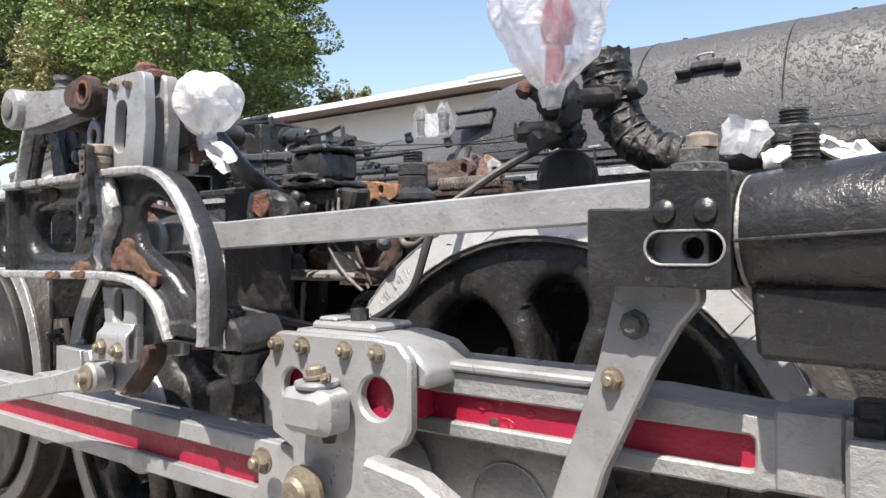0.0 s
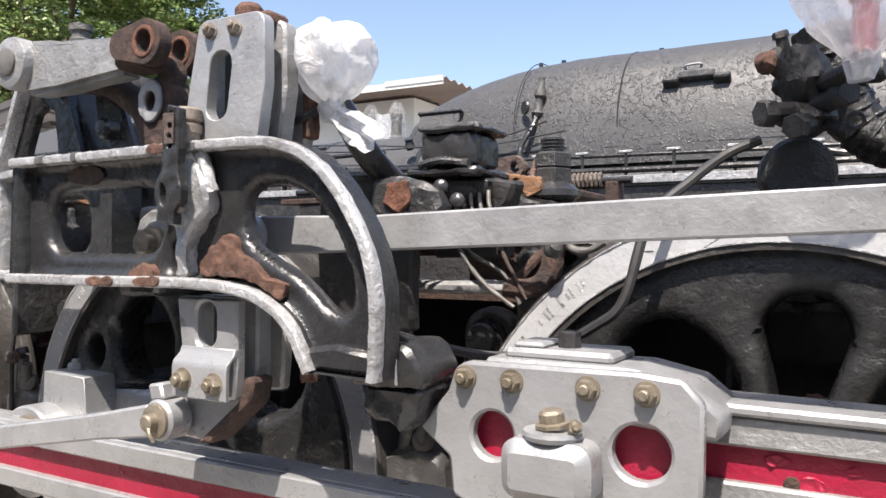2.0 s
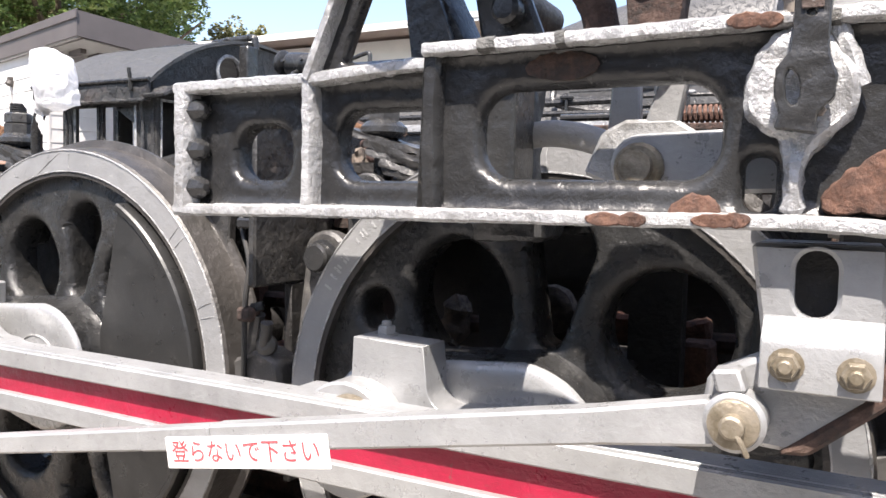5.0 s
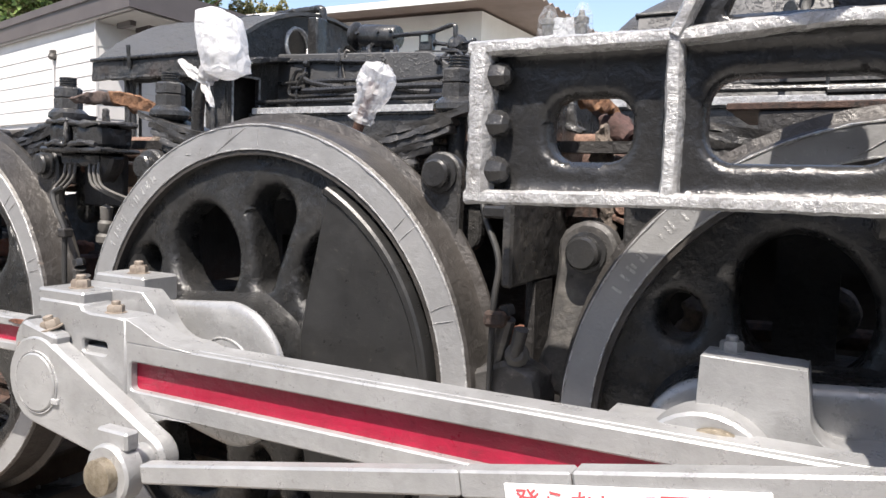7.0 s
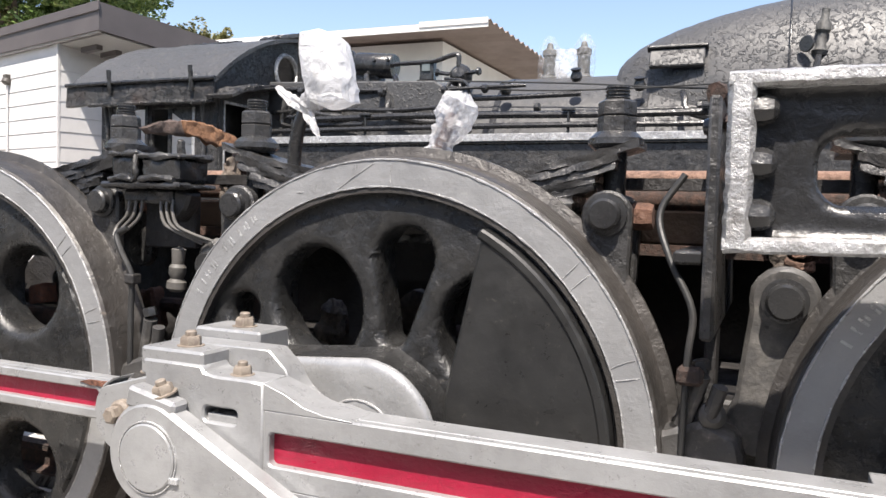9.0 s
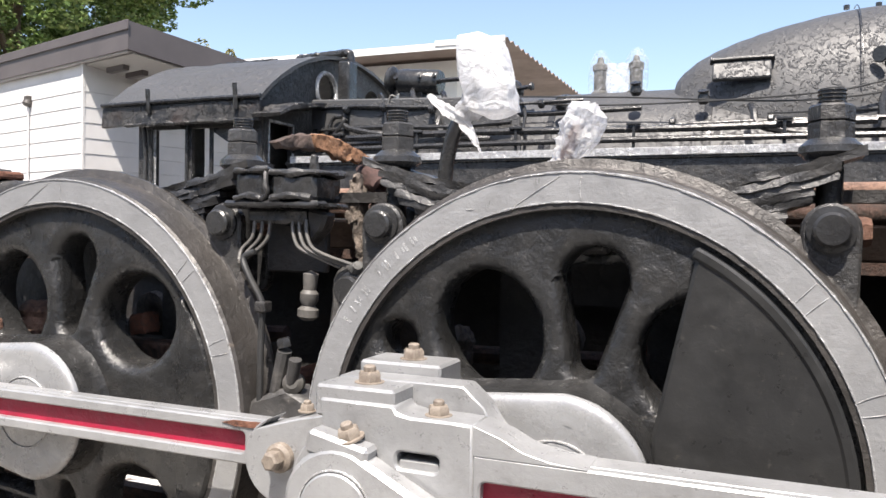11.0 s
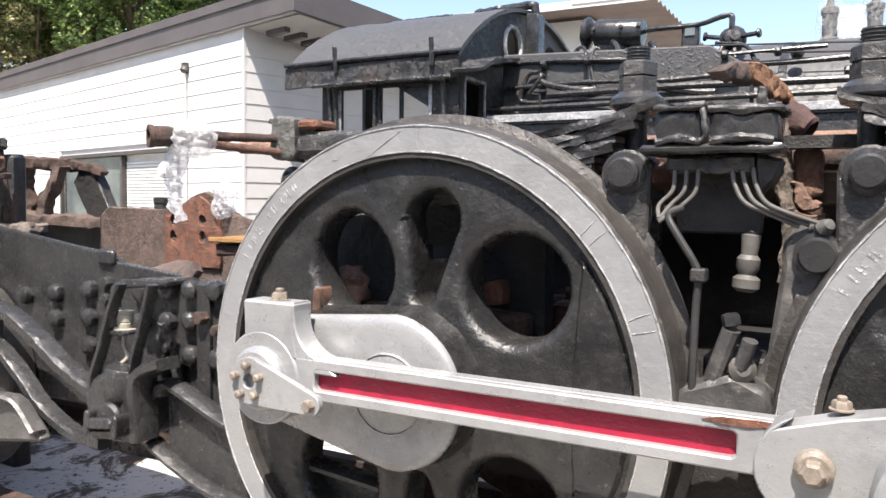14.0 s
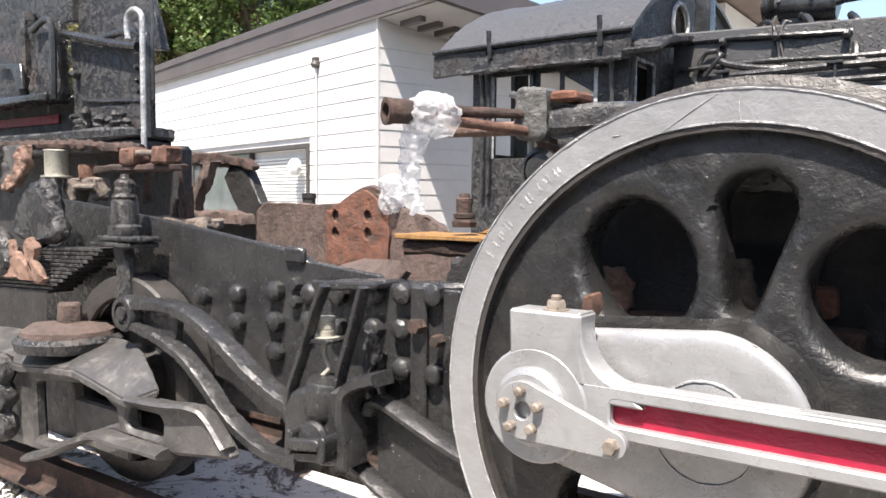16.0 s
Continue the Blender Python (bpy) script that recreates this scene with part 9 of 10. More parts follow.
part("sill", crusty(box(-6.6, -4.33, 0.42, 0.62, 1.37, 1.42, 0.01), 0.014, 14, 0.04), SOOT_SHADE, cab2)
part("latch", plate([(-5.68, 1.88), (-5.4, 1.86), (-5.38, 1.72), (-5.44, 1.72), (-5.5, 1.83), (-5.66, 1.86)], 0.44, 0.462, bevel=0.006), BLACK, cab2)
part("knob", lathe([(0.022, 0), (0.022, 0.03), (0.014, 0.045), (0, 0.046)], (-4.98, 0.53, 1.77), (0.3, -1, 0.2), 12), BLACK, cab2)
for x, z in ((-4.43, 1.76), (-4.43, 1.7), (-4.42, 1.65), (-5.0, 1.56), (-5.03, 1.47)):
    part("stud", lathe([(0.018, 0), (0.018, 0.02), (0.01, 0.04), (0, 0.041)], (x, 0.53, z), (0, -1, 0), 8), BLACK, cab2)
for x, r, h in ((-4.84, 0.034, 0.07), (-4.78, 0.026, 0.12), (-4.66, 0.04, 0.08), (-4.56, 0.036, 0.06), (-4.5, 0.04, 0.09), (-4.45, 0.03, 0.05)):
    part("fitting", crusty(lathe([(r, 0), (r, h * 0.4), (r * 0.7, h * 0.5), (r * 0.9, h * 0.8), (r * 0.4, h), (0, h)], (x, 0.46, 1.472), (random.uniform(-0.3, 0.3), -0.2, 1), 10), 0.01, 35, 0.015), FLAKED, cab2)
hr = thing("handrail", (-4.28, 0.45, 1.36), "white painted handrail hooped at its top", "handrail")
part("pipe", tube([(-4.225, 0.4, 1.35), (-4.225, 0.4, 1.8), (-4.225, 0.4, 1.92), (-4.24, 0.4, 1.965), (-4.29, 0.4, 1.985), (-4.335, 0.4, 1.965), (-4.345, 0.4, 1.91), (-4.335, 0.4, 1.86)], 0.013, 10), WHITE, hr)

# pale broken stones beside the truck
STONE = plain("pale broken stone", (0.4, 0.38, 0.35), (0.62, 0.6, 0.57), 0.9, 20, 0.3)


def pebbles(name, label, category, spots, sizes, seed):
    """Many broken stones in one mesh."""
    rng = np.random.default_rng(seed)
    cube = np.array([(x, y, z) for x in (-1, 1) for y in (-1, 1) for z in (-1, 1)], float) * 0.6
    verts = (cube[None] * (1 + 0.5 * rng.normal(size=(len(spots), 8, 3)) * 0.6) * sizes[:, None, None] + spots[:, None]).reshape(-1, 3)
    quads = np.array([(0, 1, 3, 2), (4, 6, 7, 5), (0, 4, 5, 1), (2, 3, 7, 6), (0, 2, 6, 4), (1, 5, 7, 3)])
    me = bpy.data.meshes.new(name)
    me.from_pydata(verts.tolist(), [], (quads[None] + 8 * np.arange(len(spots))[:, None, None]).reshape(-1, 4).tolist())
    return tagged(part_of(name, me, STONE, smooth=0), label, category, kind="stuff")


rng = np.random.default_rng(5)
xs, ys = -5.0 + rng.normal(size=600) * 0.4, 0.05 + rng.normal(size=600) * 0.16
zs = GROUND_Z + 0.01 + np.maximum(0, 0.09 - 0.12 * abs(xs + 5.0)) * rng.random(600)
pebbles("gravel", "pale broken stones heaped beside the track", "gravel", np.stack([xs, ys, zs], 1), 0.012 + 0.02 * rng.random(600), 6)
xs, ys = rng.uniform(-7, 5, 3000), rng.uniform(-0.6, 3.2, 3000)
size = 0.005 + 0.016 * rng.random(3000) ** 2
pebbles("ballast", "scattered small stones on the yard soil", "stones", np.stack([xs, ys, GROUND_Z + size * 0.4], 1), size, 7)

# ---- boiler and cab of the other engine, behind ----
BY, BZ, BR = 4.45, 1.63, 0.73
other = thing("far_locomotive", (-0.5, BY, 0.9), "black boiler with streamlined dome casing and cab, paint blistered", "locomotive")
LAG = Nodes("blistered boiler paint")
big, mid_, fine_ = LAG.noise(1.6, 5), LAG.noise(24, 7, 0.72, distort=1.3), LAG.noise(60, 5)
flakes = LAG.ramp(LAG.noise(17, 8, 0.75, distort=1.0), [(0.46, 0.0), (0.56, 1.0)])
LAG.set(LAG.mix(flakes, LAG.mix(big, (0.04, 0.04, 0.041), (0.07, 0.07, 0.071)), LAG.mix(mid_, (0.045, 0.044, 0.045), (0.072, 0.071, 0.071))), LAG.ramp(mid_, [(0.3, 0.34), (0.7, 0.56)]))
patch = LAG.ramp(LAG.noise(1.1, 4, 0.6), [(0.4, 0.15), (0.58, 1.0)])
curl = LAG.mix(patch, (0.5, 0.5, 0.5), LAG.ramp(LAG.noise(27, 3, 0.6, distort=1.0), [(0.52, 0.0), (0.68, 1.0)]))
LAG.bump((curl, 0.75, 0.01), (mid_, 0.45, 0.006), (fine_, 0.35, 0.003))
LAGGING = LAG.mat
part("barrel", lathe([(BR, 0), (BR, 7.6)], (-3.05, BY, BZ), (1, 0, 0), 64), LAGGING, other)
for x in (-2.2, -1.1, 0.0, 1.5, 3.0):
    part("barrel_band", lathe([(BR + 0.001, 0), (BR + 0.006, 0.004), (BR + 0.006, 0.05), (BR + 0.001, 0.054)], (x, BY, BZ), (1, 0, 0), 64, caps=False), BLACK, other)
# dome casing: a long round-backed hump with a rounded nose
bm = bmesh.new()
R, CZ = 0.68, 2.19
rings = []
stations = [-0.24, -0.22, -0.17, -0.08, 0.04, 0.18, 0.34, 0.52, 0.74, 1.0, 1.3] + [1.3 + 0.37 * k for k in range(1, 10)]
for x in stations:
    u = min(1.0, max(0.0, (x + 0.24) / 1.62))
    grow = math.sqrt(max(0.0, 1 - (1 - u) ** 1.7))
    h, w = 0.05 + (R - 0.05) * grow, 0.35 + (R - 0.33) * grow
    base = 2.28 - (2.28 - CZ) * grow
    rings.append([bm.verts.new((x, BY - w * math.cos(math.pi * i / 24), base - 0.25 * (abs(math.cos(math.pi * i / 24)) ** 6) + h * math.sin(math.pi * i / 24))) for i in range(25)])
for a, b in zip(rings, rings[1:]):
    for i in range(24):
        bm.faces.new((a[i], b[i], b[i + 1], a[i + 1]))
bm.faces.new(rings[0][::-1]), bm.faces.new(rings[-1])
bmesh.ops.recalc_face_normals(bm, faces=bm.faces)
bmesh.ops.subdivide_edges(bm, edges=bm.edges, cuts=2, use_grid_fill=True, smooth=0.2)
dome = part("dome_casing", roughen(bm, 0.006, 9), LAGGING, other, "long round backed dome casing with blistered paint")
for x in (0.95, 1.75, 2.79, 3.6):
    arc = [(x, BY - (R + 0.003) * math.cos(a), CZ + (R + 0.003) * math.sin(a)) for a in [math.pi * (0.02 + 0.48 * i / 14) for i in range(15)]]
    part("seam", tube(arc, 0.004, 6, steps=1), BLACK, dome)
part("seam", tube([(0.4, BY - R - 0.0, 2.06), (2.0, BY - R - 0.006, 2.06), (4.6, BY - R - 0.006, 2.06)], 0.006, 6), BLACK, dome)
for x in (2.11, 2.45):
    part("slot_hole", box(x - 0.055, x + 0.055, 3.8, 3.9, 2.465, 2.51, 0.01, turn=Matrix.Rotation(radians(-35), 3, "X")), SOOT_SHADE, dome, "dark steam slot")
part("slot_cover", box(2.16, 2.4, 3.83, 3.87, 2.5, 2.56, 0.006, turn=Matrix.Rotation(radians(-35), 3, "X")), BLACK, dome)
part("lift_hook", tube([(2.2, 3.9, 2.585), (2.2, 3.88, 2.61), (2.3, 3.88, 2.615), (2.3, 3.9, 2.59)], 0.01, 6), SILVER, dome)
for x in (0.9, 1.1, 1.9, 3.1):
    part("crown_bolt", lathe([(0.02, 0), (0.02, 0.03), (0, 0.035)], (x, BY - 0.02, CZ + R - 0.005), (0, 0, 1), 8), BLACK, dome)
# safety valves in plastic
for x in (-0.83, -0.55):
    v = part("safety_valve", lathe([(0.07, 0), (0.07, 0.03), (0.05, 0.05), (0.05, 0.2), (0.06, 0.21), (0.06, 0.25), (0.03, 0.27), (0.02, 0.31), (0, 0.32)], (x, BY, 2.34), (0, 0, 1), 18), CRUST, other, "grey green safety valve")
wrapv = thing("plastic_wrap", (-0.69, BY, 2.34), "clear plastic sheet wrapped round the safety valves", "plastic")
for x in (-0.83, -0.55):
    part("sleeve", roughen(lathe([(0.085, 0), (0.09, 0.12), (0.085, 0.26), (0.04, 0.35)], (x, BY, 2.35), (0, 0, 1), 20, caps=False), 0.02, 22), CLEAR, wrapv)
part("sheet", roughen(box(-0.78, -0.6, BY - 0.02, BY - 0.015, 2.36, 2.6, 0, bmesh.new()), 0.02, 20, 5), WRAP, wrapv)
# running board with white edge, pipes and handrail
part("running_board", box(-3.0, 4.6, 3.3, 3.85, 1.74, 1.765, 0.003), BLACK, other)
part("board_edge", box(-2.95, 4.6, 3.285, 3.299, 1.755, 1.805, 0.002), WHITE, other, "white painted running board edge")
part("valance", box(-3.0, 4.6, 3.32, 3.345, 1.55, 1.738, 0.003), BLACK_ROUGH, other)
part("firebox_side", roughen(plate([(-3.0, 1.0), (-1.2, 1.0), (-1.25, 2.1), (-1.5, 2.25), (-3.0, 2.3)], 3.66, 3.7, bevel=0.01), 0.006, 10), LAGGING, other)
for x0, x1, y, z, r in ((-3.0, 4.6, 3.4, 1.86, 0.02), (-2.6, 1.0, 3.45, 1.95, 0.024), (-1.2, 4.6, 3.62, 1.98, 0.014), (-3.0, -0.4, 3.75, 2.13, 0.02)):
    part("long_pipe", tube([(x0, y, z), (x0 + (x1 - x0) * 0.3, y - 0.01, z + 0.01), (x0 + (x1 - x0) * 0.7, y, z - 0.01), (x1, y, z)], r, 8), BLACK, other)
part("wire", tube([(-1.7, 3.75, 2.24), (-0.6, 3.76, 2.16), (0.7, 3.72, 2.17), (1.25, 3.7, 2.27)], 0.006, 6), RUBBER, other)
part("wire", tube([(-1.7, 3.78, 2.28), (-0.5, 3.77, 2.21), (0.6, 3.74, 2.13), (1.4, 3.7, 2.19)], 0.006, 6), RUBBER, other)
for k, x in enumerate((-2.6, -1.95, -1.2, -0.4, 0.5, 1.3, 1.62, 1.92, 2.23, 2.6, 3.05, 3.5)):
    p = part("stanchion", rod((x, 3.42, 1.75), (x, 3.42, 1.97), 0.011, 8), BLACK, other)
    part("stanchion_cap", box(x - 0.045, x + 0.045, 3.4, 3.44, 1.965, 1.985, 0.005), WHITE if k > 4 else BLACK, p)
for x, z in ((-2.7, 2.06), (-1.9, 2.0), (0.3, 1.96), (2.9, 1.97)):
    part("elbow_pipe", tube([(x, 3.72, z + 0.15), (x + 0.02, 3.66, z + 0.1), (x + 0.06, 3.6, z), (x + 0.3, 3.58, z - 0.06), (x + 0.45, 3.6, z - 0.07)], 0.024, 8), BLACK, other)
# small valve with a glass top on the casing
cock = part("injector_cock", lathe([(0.035, 0), (0.05, 0.03), (0.03, 0.06), (0.03, 0.14), (0.045, 0.16), (0.045, 0.2), (0.025, 0.24), (0.025, 0.3), (0, 0.3)], (1.12, 3.83, 2.33), (0.1, 0.05, 1), 14), CRUST, other, "black and grey check valve")
part("cock_pipe", tube([(1.12, 3.83, 2.35), (1.1, 3.74, 2.22), (1.05, 3.69, 2.1), (1.05, 3.66, 1.98)], 0.022, 8), BLACK, cock)
part("cock_wheel", lathe([(0.05, 0), (0.055, 0.01), (0.05, 0.02), (0, 0.02)], (1.05, 3.78, 2.4), (-0.6, -0.8, 0), 14), BLACK, cock)
part("inspection_lid", roughen(box(0.05, 0.42, 3.86, 3.9, 2.3, 2.44, 0.008, turn=Matrix.Rotation(radians(-24), 3, "X")), 0.003, 20, 2), LAGGING, dome, "raised black inspection lid")
part("lid_edge", roughen(box(0.03, 0.44, 3.87, 3.93, 2.435, 2.46, 0.006, turn=Matrix.Rotation(radians(-24), 3, "X")), 0.005, 25, 3), BLACK_ROUGH, dome)
# turbine, valves and pipework on the firebox crown
part("turbine", roughen(lathe([(0.03, -0.02), (0.05, 0.0), (0.11, 0.005), (0.115, 0.05), (0.08, 0.07), (0.06, 0.075), (0.06, 0.1), (0.1, 0.105), (0.105, 0.13), (0.103, 0.45), (0.095, 0.465), (0.04, 0.47), (0, 0.47)], (-2.52, 4.1, 2.5), (1, 0, -0.08), 26), 0.006, 14), BLACK, other, "black turbine generator")
part("turbine_rim", lathe([(0.112, 0), (0.122, 0.008), (0.122, 0.022), (0.112, 0.03)], (-2.5, 4.1, 2.5), (1, 0, -0.08), 26, caps=False), BLACK, other)
part("turbine_stand", roughen(plate([(-2.45, 2.2), (-2.15, 2.2), (-2.2, 2.4), (-2.4, 2.42)], 4.05, 4.2, bevel=0.01), 0.006, 20), BLACK_ROUGH, other)
for x in (-2.41, -2.2, -2.07):
    part("turbine_bolt", lathe([(0.016, 0), (0.016, 0.02), (0, 0.022)], (x, 4.0, 2.5), (0, -1, 0.3), 8), BLACK, other)
for pts, r, mat in (
        ([(-2.05, 4.05, 2.46), (-1.95, 3.92, 2.443), (-1.65, 3.9, 2.442), (-1.5, 3.9, 2.475), (-1.43, 3.9, 2.49), (-1.405, 3.9, 2.47), (-1.4, 3.9, 2.39)], 0.019, BLACK),
        ([(-2.3, 4.1, 2.42), (-2.19, 3.85, 2.34), (-2.135, 3.8, 2.22), (-2.1, 3.74, 2.1), (-2.08, 3.7, 1.98)], 0.022, BLACK),
        ([(-1.95, 3.9, 2.34), (-1.9, 3.82, 2.28), (-1.83, 3.78, 2.12), (-1.8, 3.7, 2.0)], 0.024, BLACK),
        ([(-1.65, 3.9, 2.28), (-1.62, 3.86, 2.16), (-1.55, 3.84, 2.06), (-1.47, 3.84, 2.06), (-1.42, 3.86, 2.14)], 0.009, TUBE),
        ([(-1.6, 3.92, 2.24), (-1.52, 3.88, 2.14), (-1.44, 3.86, 2.12), (-1.38, 3.88, 2.2)], 0.012, BLACK),
        ([(-2.69, 3.62, 2.15), (-2.76, 3.62, 2.14), (-2.8, 3.62, 2.08), (-2.835, 3.62, 1.97), (-2.8, 3.62, 1.935), (-2.69, 3.62, 1.927), (-2.43, 3.62, 1.93), (-2.07, 3.6, 1.926)], 0.018, BLACK),
        ([(-2.64, 3.6, 2.12), (-2.7, 3.6, 2.06), (-2.76, 3.6, 1.99)], 0.016, BLACK),
        ([(-2.9, 3.66, 2.23), (-2.5, 3.64, 2.22), (-2.2, 3.64, 2.2), (-1.9, 3.66, 2.19)], 0.02, BLACK),
        ([(-2.0, 3.7, 2.2), (-1.7, 3.68, 2.18), (-1.3, 3.7, 2.19), (-0.8, 3.72, 2.2)], 0.014, BLACK),
        ([(-2.6, 4.0, 2.3), (-2.45, 3.8, 2.33), (-2.37, 3.68, 2.3), (-2.33, 3.64, 2.2), (-2.3, 3.62, 2.05)], 0.013, BLACK),
        ([(-2.25, 3.67, 2.29), (-2.29, 3.66, 2.29), (-2.31, 3.65, 2.18), (-2.285, 3.65, 2.06), (-2.29, 3.65, 1.99)], 0.008, TUBE),
        ([(-2.95, 3.62, 2.04), (-2.4, 3.6, 2.05), (-1.8, 3.6, 2.03), (-1.3, 3.62, 2.05)], 0.018, BLACK),
        ([(-1.5, 3.86, 2.3), (-1.3, 3.78, 2.25), (-1.22, 3.7, 2.12), (-1.22, 3.62, 1.95)], 0.013, BLACK)):
    part("steam_pipe", roughen(tube(pts, r, 8), 0.006, 22), mat, other)
vc = part("valve_block", roughen(lathe([(0.05, -0.04), (0.085, -0.03), (0.09, 0.0), (0.075, 0.02), (0.085, 0.04), (0.06, 0.07), (0.03, 0.075), (0.03, 0.11), (0, 0.11)], (-1.4, 3.95, 2.33), (0.25, -0.95, 0.1), 18), 0.016, 18), BLACK, other, "round black valve body with spindles")
for a, b in (((-1.34, 3.9, 2.34), (-1.24, 3.88, 2.345)), ((-1.44, 3.86, 2.28), (-1.48, 3.8, 2.2)), ((-1.38, 3.88, 2.26), (-1.36, 3.82, 2.16)), ((-1.48, 3.9, 2.34), (-1.56, 3.88, 2.35))):
    part("valve_stem", rod(a, b, 0.016, 8), BLACK, vc)
    part("valve_wheel", lathe([(0.024, 0), (0.032, 0.01), (0.026, 0.026), (0, 0.028)], b, Vector(b) - Vector(a), 10), BLACK, vc)
gauge = part("gauge", roughen(box(-1.74, -1.62, 3.9, 3.98, 2.3, 2.46, 0.01), 0.006, 25, 2), BLACK, other, "square black gauge box")
part("gauge_glass", box(-1.715, -1.645, 3.89, 3.899, 2.37, 2.435, 0.003), PANE, gauge)
part("gauge_stem", roughen(rod((-1.68, 3.94, 2.18), (-1.68, 3.94, 2.31), 0.018, 8), 0.006, 30), BLACK, gauge)
for x, z in ((-2.68, 2.2), (-2.35, 2.2), (-1.95, 2.17), (-1.75, 2.03), (-1.42, 2.17), (-1.1, 2.17), (-0.7, 2.02), (-0.2, 2.0), (0.4, 2.0)):
    part("pipe_union", lathe([(0.022, 0), (0.034, 0.01), (0.034, 0.035), (0.024, 0.045), (0, 0.045)], (x, 3.62, z), (1, 0, 0), 8), BLACK, other)
for x, z in ((-2.75, 2.24), (-0.98, 2.2), (-0.45, 2.28), (0.0, 2.2)):
    part("knob", lathe([(0.03, 0), (0.045, 0.03), (0.03, 0.07), (0.04, 0.09), (0, 0.1)], (x, 3.82, z - 0.05), (0, -0.4, 1), 12), BLACK, other)

# cab
cab = thing("engine_cab", (-3.9, BY, 1.0), "black cab with arched roof and white edged windows", "cab")
cy0, cy1, cx0, cx1 = 3.14, 2 * BY - 3.14, -4.3, -3.08
PLANK0, PLANK1, RIDGE = 3.71, 3.92, 2.79
side_holes = [[(-4.12, 1.45), (-3.83, 1.45), (-3.83, 2.03), (-4.12, 2.03)], [(-3.76, 1.45), (-3.33, 1.45), (-3.33, 2.03), (-3.76, 2.03)]]
for y in (cy0, cy1):
    w = part("side_wall", plate([(cx0, 0.9), (cx1, 0.9), (cx1, 2.14), (cx0, 2.14)], y, y + 0.04, side_holes, 0.003), FLAKED, cab)
    if y == cy0:
        for x in (-4.125, -3.325):
            part("window_edge", box(x - 0.014, x + 0.014, y - 0.012, y - 0.001, 1.45, 2.03, 0.002), WHITE, w, "white painted window edge")
        part("window_bar", rod((-3.8, y - 0.01, 1.4), (-3.8, y - 0.01, 2.05), 0.014, 8), BLACK, w)
        part("sash", box(-3.6, -3.57, y + 0.01, y + 0.03, 1.45, 2.03, 0.002), BLACK, w)
        for x in (-4.19, -4.14, -3.2):
            part("downpipe", roughen(tube([(x, y - 0.04, 1.2), (x + 0.01, y - 0.05, 1.6), (x, y - 0.04, 1.9), (x + 0.01, y - 0.1, 2.2)], 0.016, 8), 0.005, 25), BLACK_ROUGH, w)
# arched roof with a deep eave
bm = bmesh.new()
rings = []
for x in (-4.55, -4.2, -3.6, -3.05):
    ring = []
    for i in range(33):
        a = math.pi * i / 32
        yy = BY - 1.42 * math.cos(a)
        zz = 2.22 + math.sqrt(2.08**2 - (yy - BY) ** 2) - 1.52
        ring.append(bm.verts.new((x, yy, zz)))
    rings.append(ring)
for a, b in zip(rings, rings[1:]):
    for i in range(32):
        bm.faces.new((a[i], a[i + 1], b[i + 1], b[i]))
bmesh.ops.recalc_face_normals(bm, faces=bm.faces)
bmesh.ops.solidify(bm, geom=bm.faces, thickness=0.03)
croof = part("roof", crusty(bm, 0.008, 7, 0.09), LAGGING, cab, "arched black roof sheet with flaking paint")
part("eave", crusty(box(-4.58, -3.05, 3.03, 3.07, 2.05, 2.21, 0.006), 0.014, 12, 0.05), FLAKED, croof, "battered eave board, paint in flakes")
part("eave_lip", crusty(tube([(-4.3, 3.02, 2.055), (-3.8, 3.02, 2.06), (-3.1, 3.02, 2.055)], 0.016, 8), 0.016, 18, 0.03), FLAKED, croof)
part("eave_bead", tube([(-4.57, 3.02, 2.225), (-3.9, 3.02, 2.23), (-3.03, 3.02, 2.23)], 0.018, 8), BLACK, croof)
for x in (-4.08, -3.25):
    part("lifting_eye", crusty(rod((x, 3.02, 2.14), (x, 3.0, 2.33), 0.018, 10), 0.006, 30, 0.02), BLACK, croof)
for pts, r in (([(-4.49, 4.3, RIDGE), (-4.1, 4.3, RIDGE + 0.012), (-3.78, 4.3, RIDGE + 0.012)], 0.024), ([(-3.55, 4.3, RIDGE + 0.01), (-3.2, 4.3, RIDGE + 0.025), (-3.06, 4.3, RIDGE + 0.03), (-3.01, 4.3, RIDGE), (-3.0, 4.3, RIDGE - 0.1)], 0.036)):
    part("roof_pipe", crusty(tube(pts, r, 10), 0.01, 20, 0.03), BLACK, croof)
# cab front with its round and square windows
front_arc = [(BY - 1.34 * math.cos(math.pi * i / 32), 2.2 + math.sqrt(2.08**2 - (1.34 * math.cos(math.pi * i / 32)) ** 2) - 1.54) for i in range(33)]
outl = [(BY - 1.3, 0.9), *front_arc, (BY + 1.3, 0.9)]
hol = [oval(4.03, 2.44, 0.15, 0.145, 24), [(3.2, 1.5), (3.52, 1.5), (3.52, 2.07), (3.2, 2.07)], oval(2 * BY - 4.03, 2.44, 0.15, 0.145, 24)]
bm = plate(outl[::-1], -3.13, -3.09, hol, 0)
bmesh.ops.transform(bm, matrix=Matrix(((0, 1, 0, 0), (1, 0, 0, 0), (0, 0, 1, 0), (0, 0, 0, 1))), verts=bm.verts)
bmesh.ops.recalc_face_normals(bm, faces=bm.faces)
cfront = part("front_wall", bm, FLAKED, cab)
ringw = [(-3.085, 4.03 + 0.16 * math.cos(2 * math.pi * i / 24), 2.44 + 0.15 * math.sin(2 * math.pi * i / 24)) for i in range(25)]
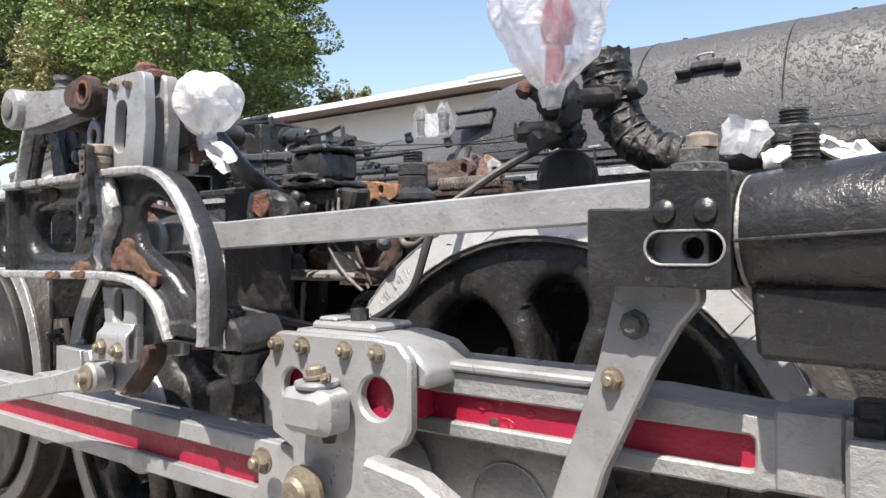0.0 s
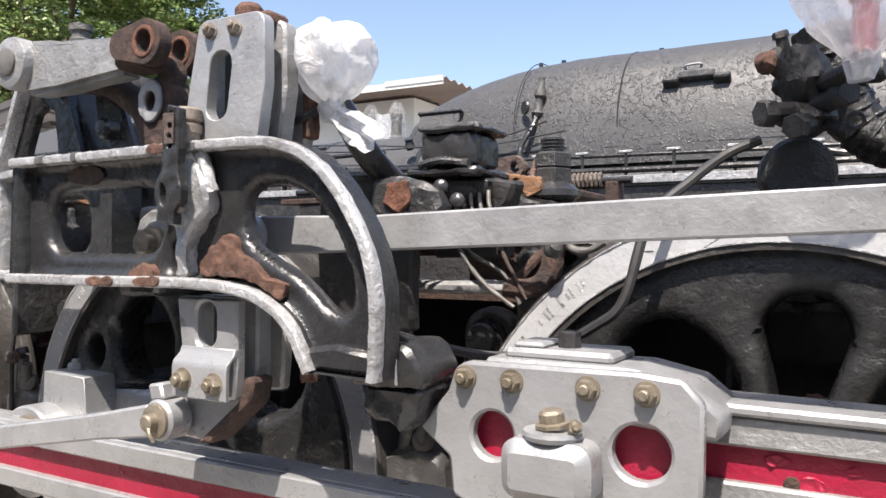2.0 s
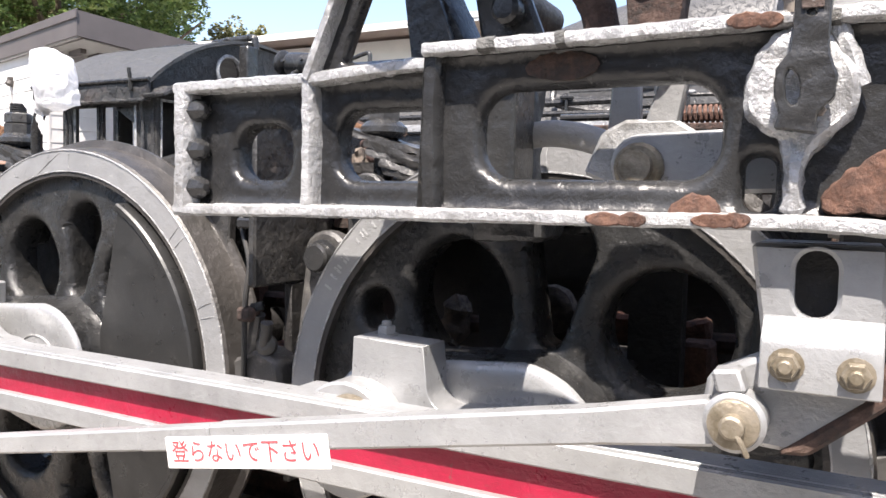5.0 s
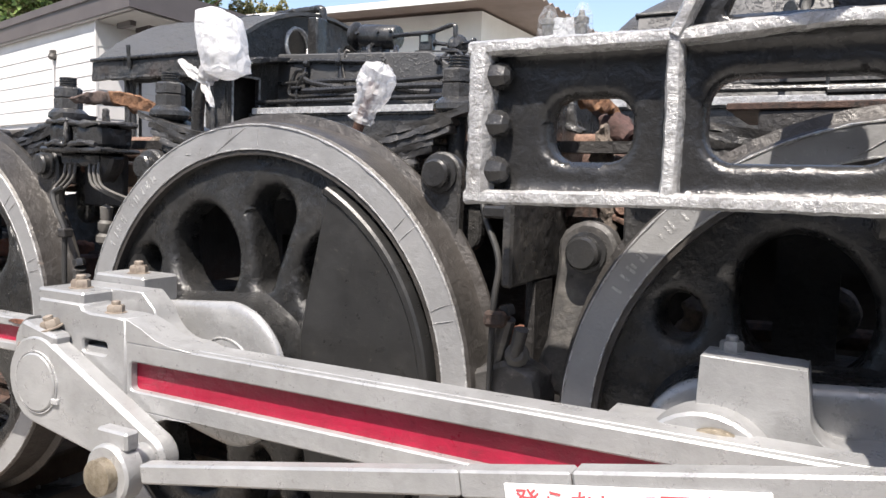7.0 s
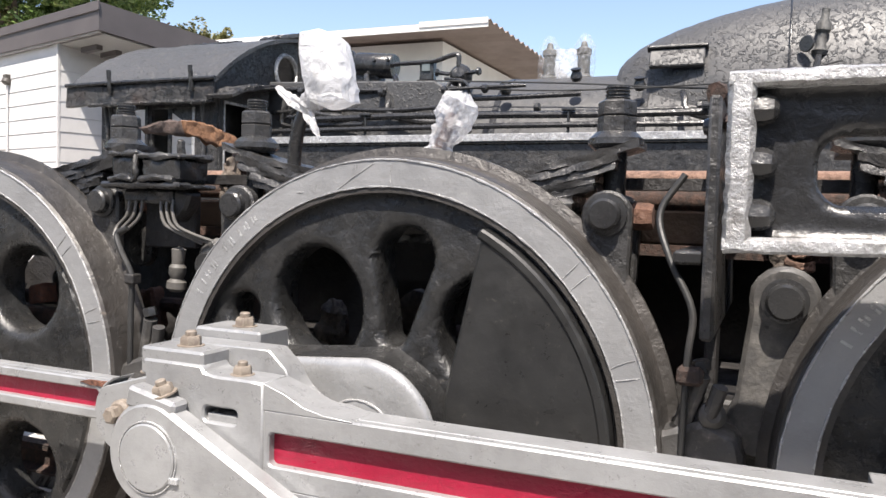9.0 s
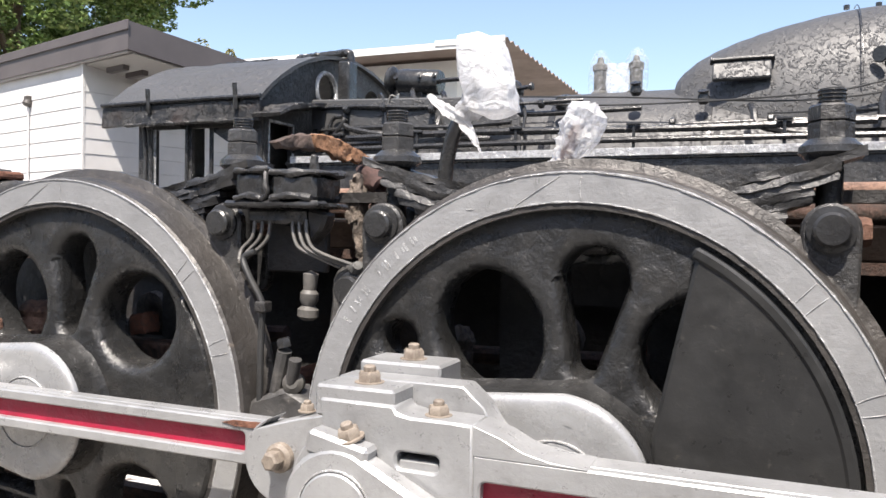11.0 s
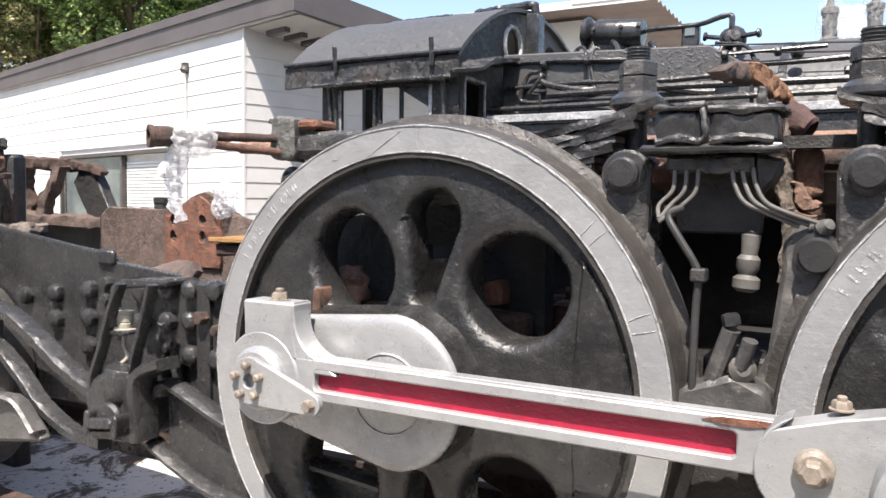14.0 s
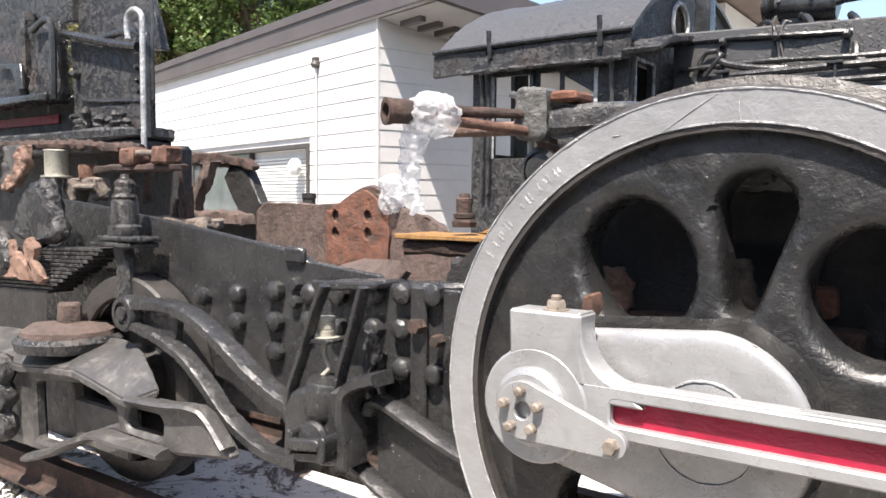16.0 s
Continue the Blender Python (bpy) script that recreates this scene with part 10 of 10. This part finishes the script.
part("round_window", tube(ringw, 0.02, 8, steps=1), WHITE, cfront, "white painted round window ring")
for y0, y1, z0, z1 in ((3.19, 3.205, 1.5, 2.08), (3.515, 3.53, 1.5, 2.08), (3.19, 3.53, 2.065, 2.085)):
    part("window_edge", box(-3.09, -3.072, y0, y1, z0, z1, 0.002), WHITE, cfront, "white painted window edge")
bm = plate([(3.0, 2.1), (3.2, 2.19), (3.5, 2.245), (3.77, 2.29), (3.87, 2.26), (3.85, 2.235), (3.5, 2.21), (3.2, 2.15), (3.02, 2.075)], -3.1, -2.85, bevel=0.004)
bmesh.ops.transform(bm, matrix=Matrix(((0, 1, 0, 0), (1, 0, 0, 0), (0, 0, 1, 0), (0, 0, 0, 1))), verts=bm.verts)
bmesh.ops.reverse_faces(bm, faces=bm.faces)
part("hood", crusty(bm, 0.016, 10, 0.05), FLAKED, cfront, "crumpled sheet hood over the window")
part("vent_box", crusty(box(-2.99, -2.88, 4.05, 4.2, 2.34, 2.69, 0.01), 0.008, 15, 0.05), BLACK, cab)
part("back_post", roughen(box(-4.32, -4.28, PLANK0, PLANK1, 0.9, 2.2, 0.004), 0.004, 15, 3), SOOT_SHADE, cab, "dark panel in the open cab back")
part("back_wall", box(-4.32, -4.28, 3.16, 2 * BY - 3.16, 0.9, 1.5, 0.004), SOOT_SHADE, cab)
# dark sheet added to give the unlit cab inside behind the front window
part("dark_interior", box(-3.32, -3.29, 3.19, 4.4, 0.9, 2.12, 0.004), SOOT_SHADE, cab)
part("corner_gusset", plate([(-3.62, 2.03), (-3.33, 2.03), (-3.33, 1.86)], cy0 + 0.012, cy0 + 0.03, bevel=0.002), BLACK_ROUGH, cab)
part("floor", box(-4.3, -3.1, 3.2, 2 * BY - 3.2, 0.88, 0.92, 0), SOOT_SHADE, cab)

# cradle under the boiler
cradle = thing("boiler_cradle", (-0.5, BY, GROUND_Z), "dark timber cribbing under the boiler", "cribbing")
for x in (-3.6, -1.0, 1.6, 4.0):
    part("crib", box(x - 0.3, x + 0.3, 3.7, 5.2, GROUND_Z, 0.97, 0.02), WOOD, cradle)
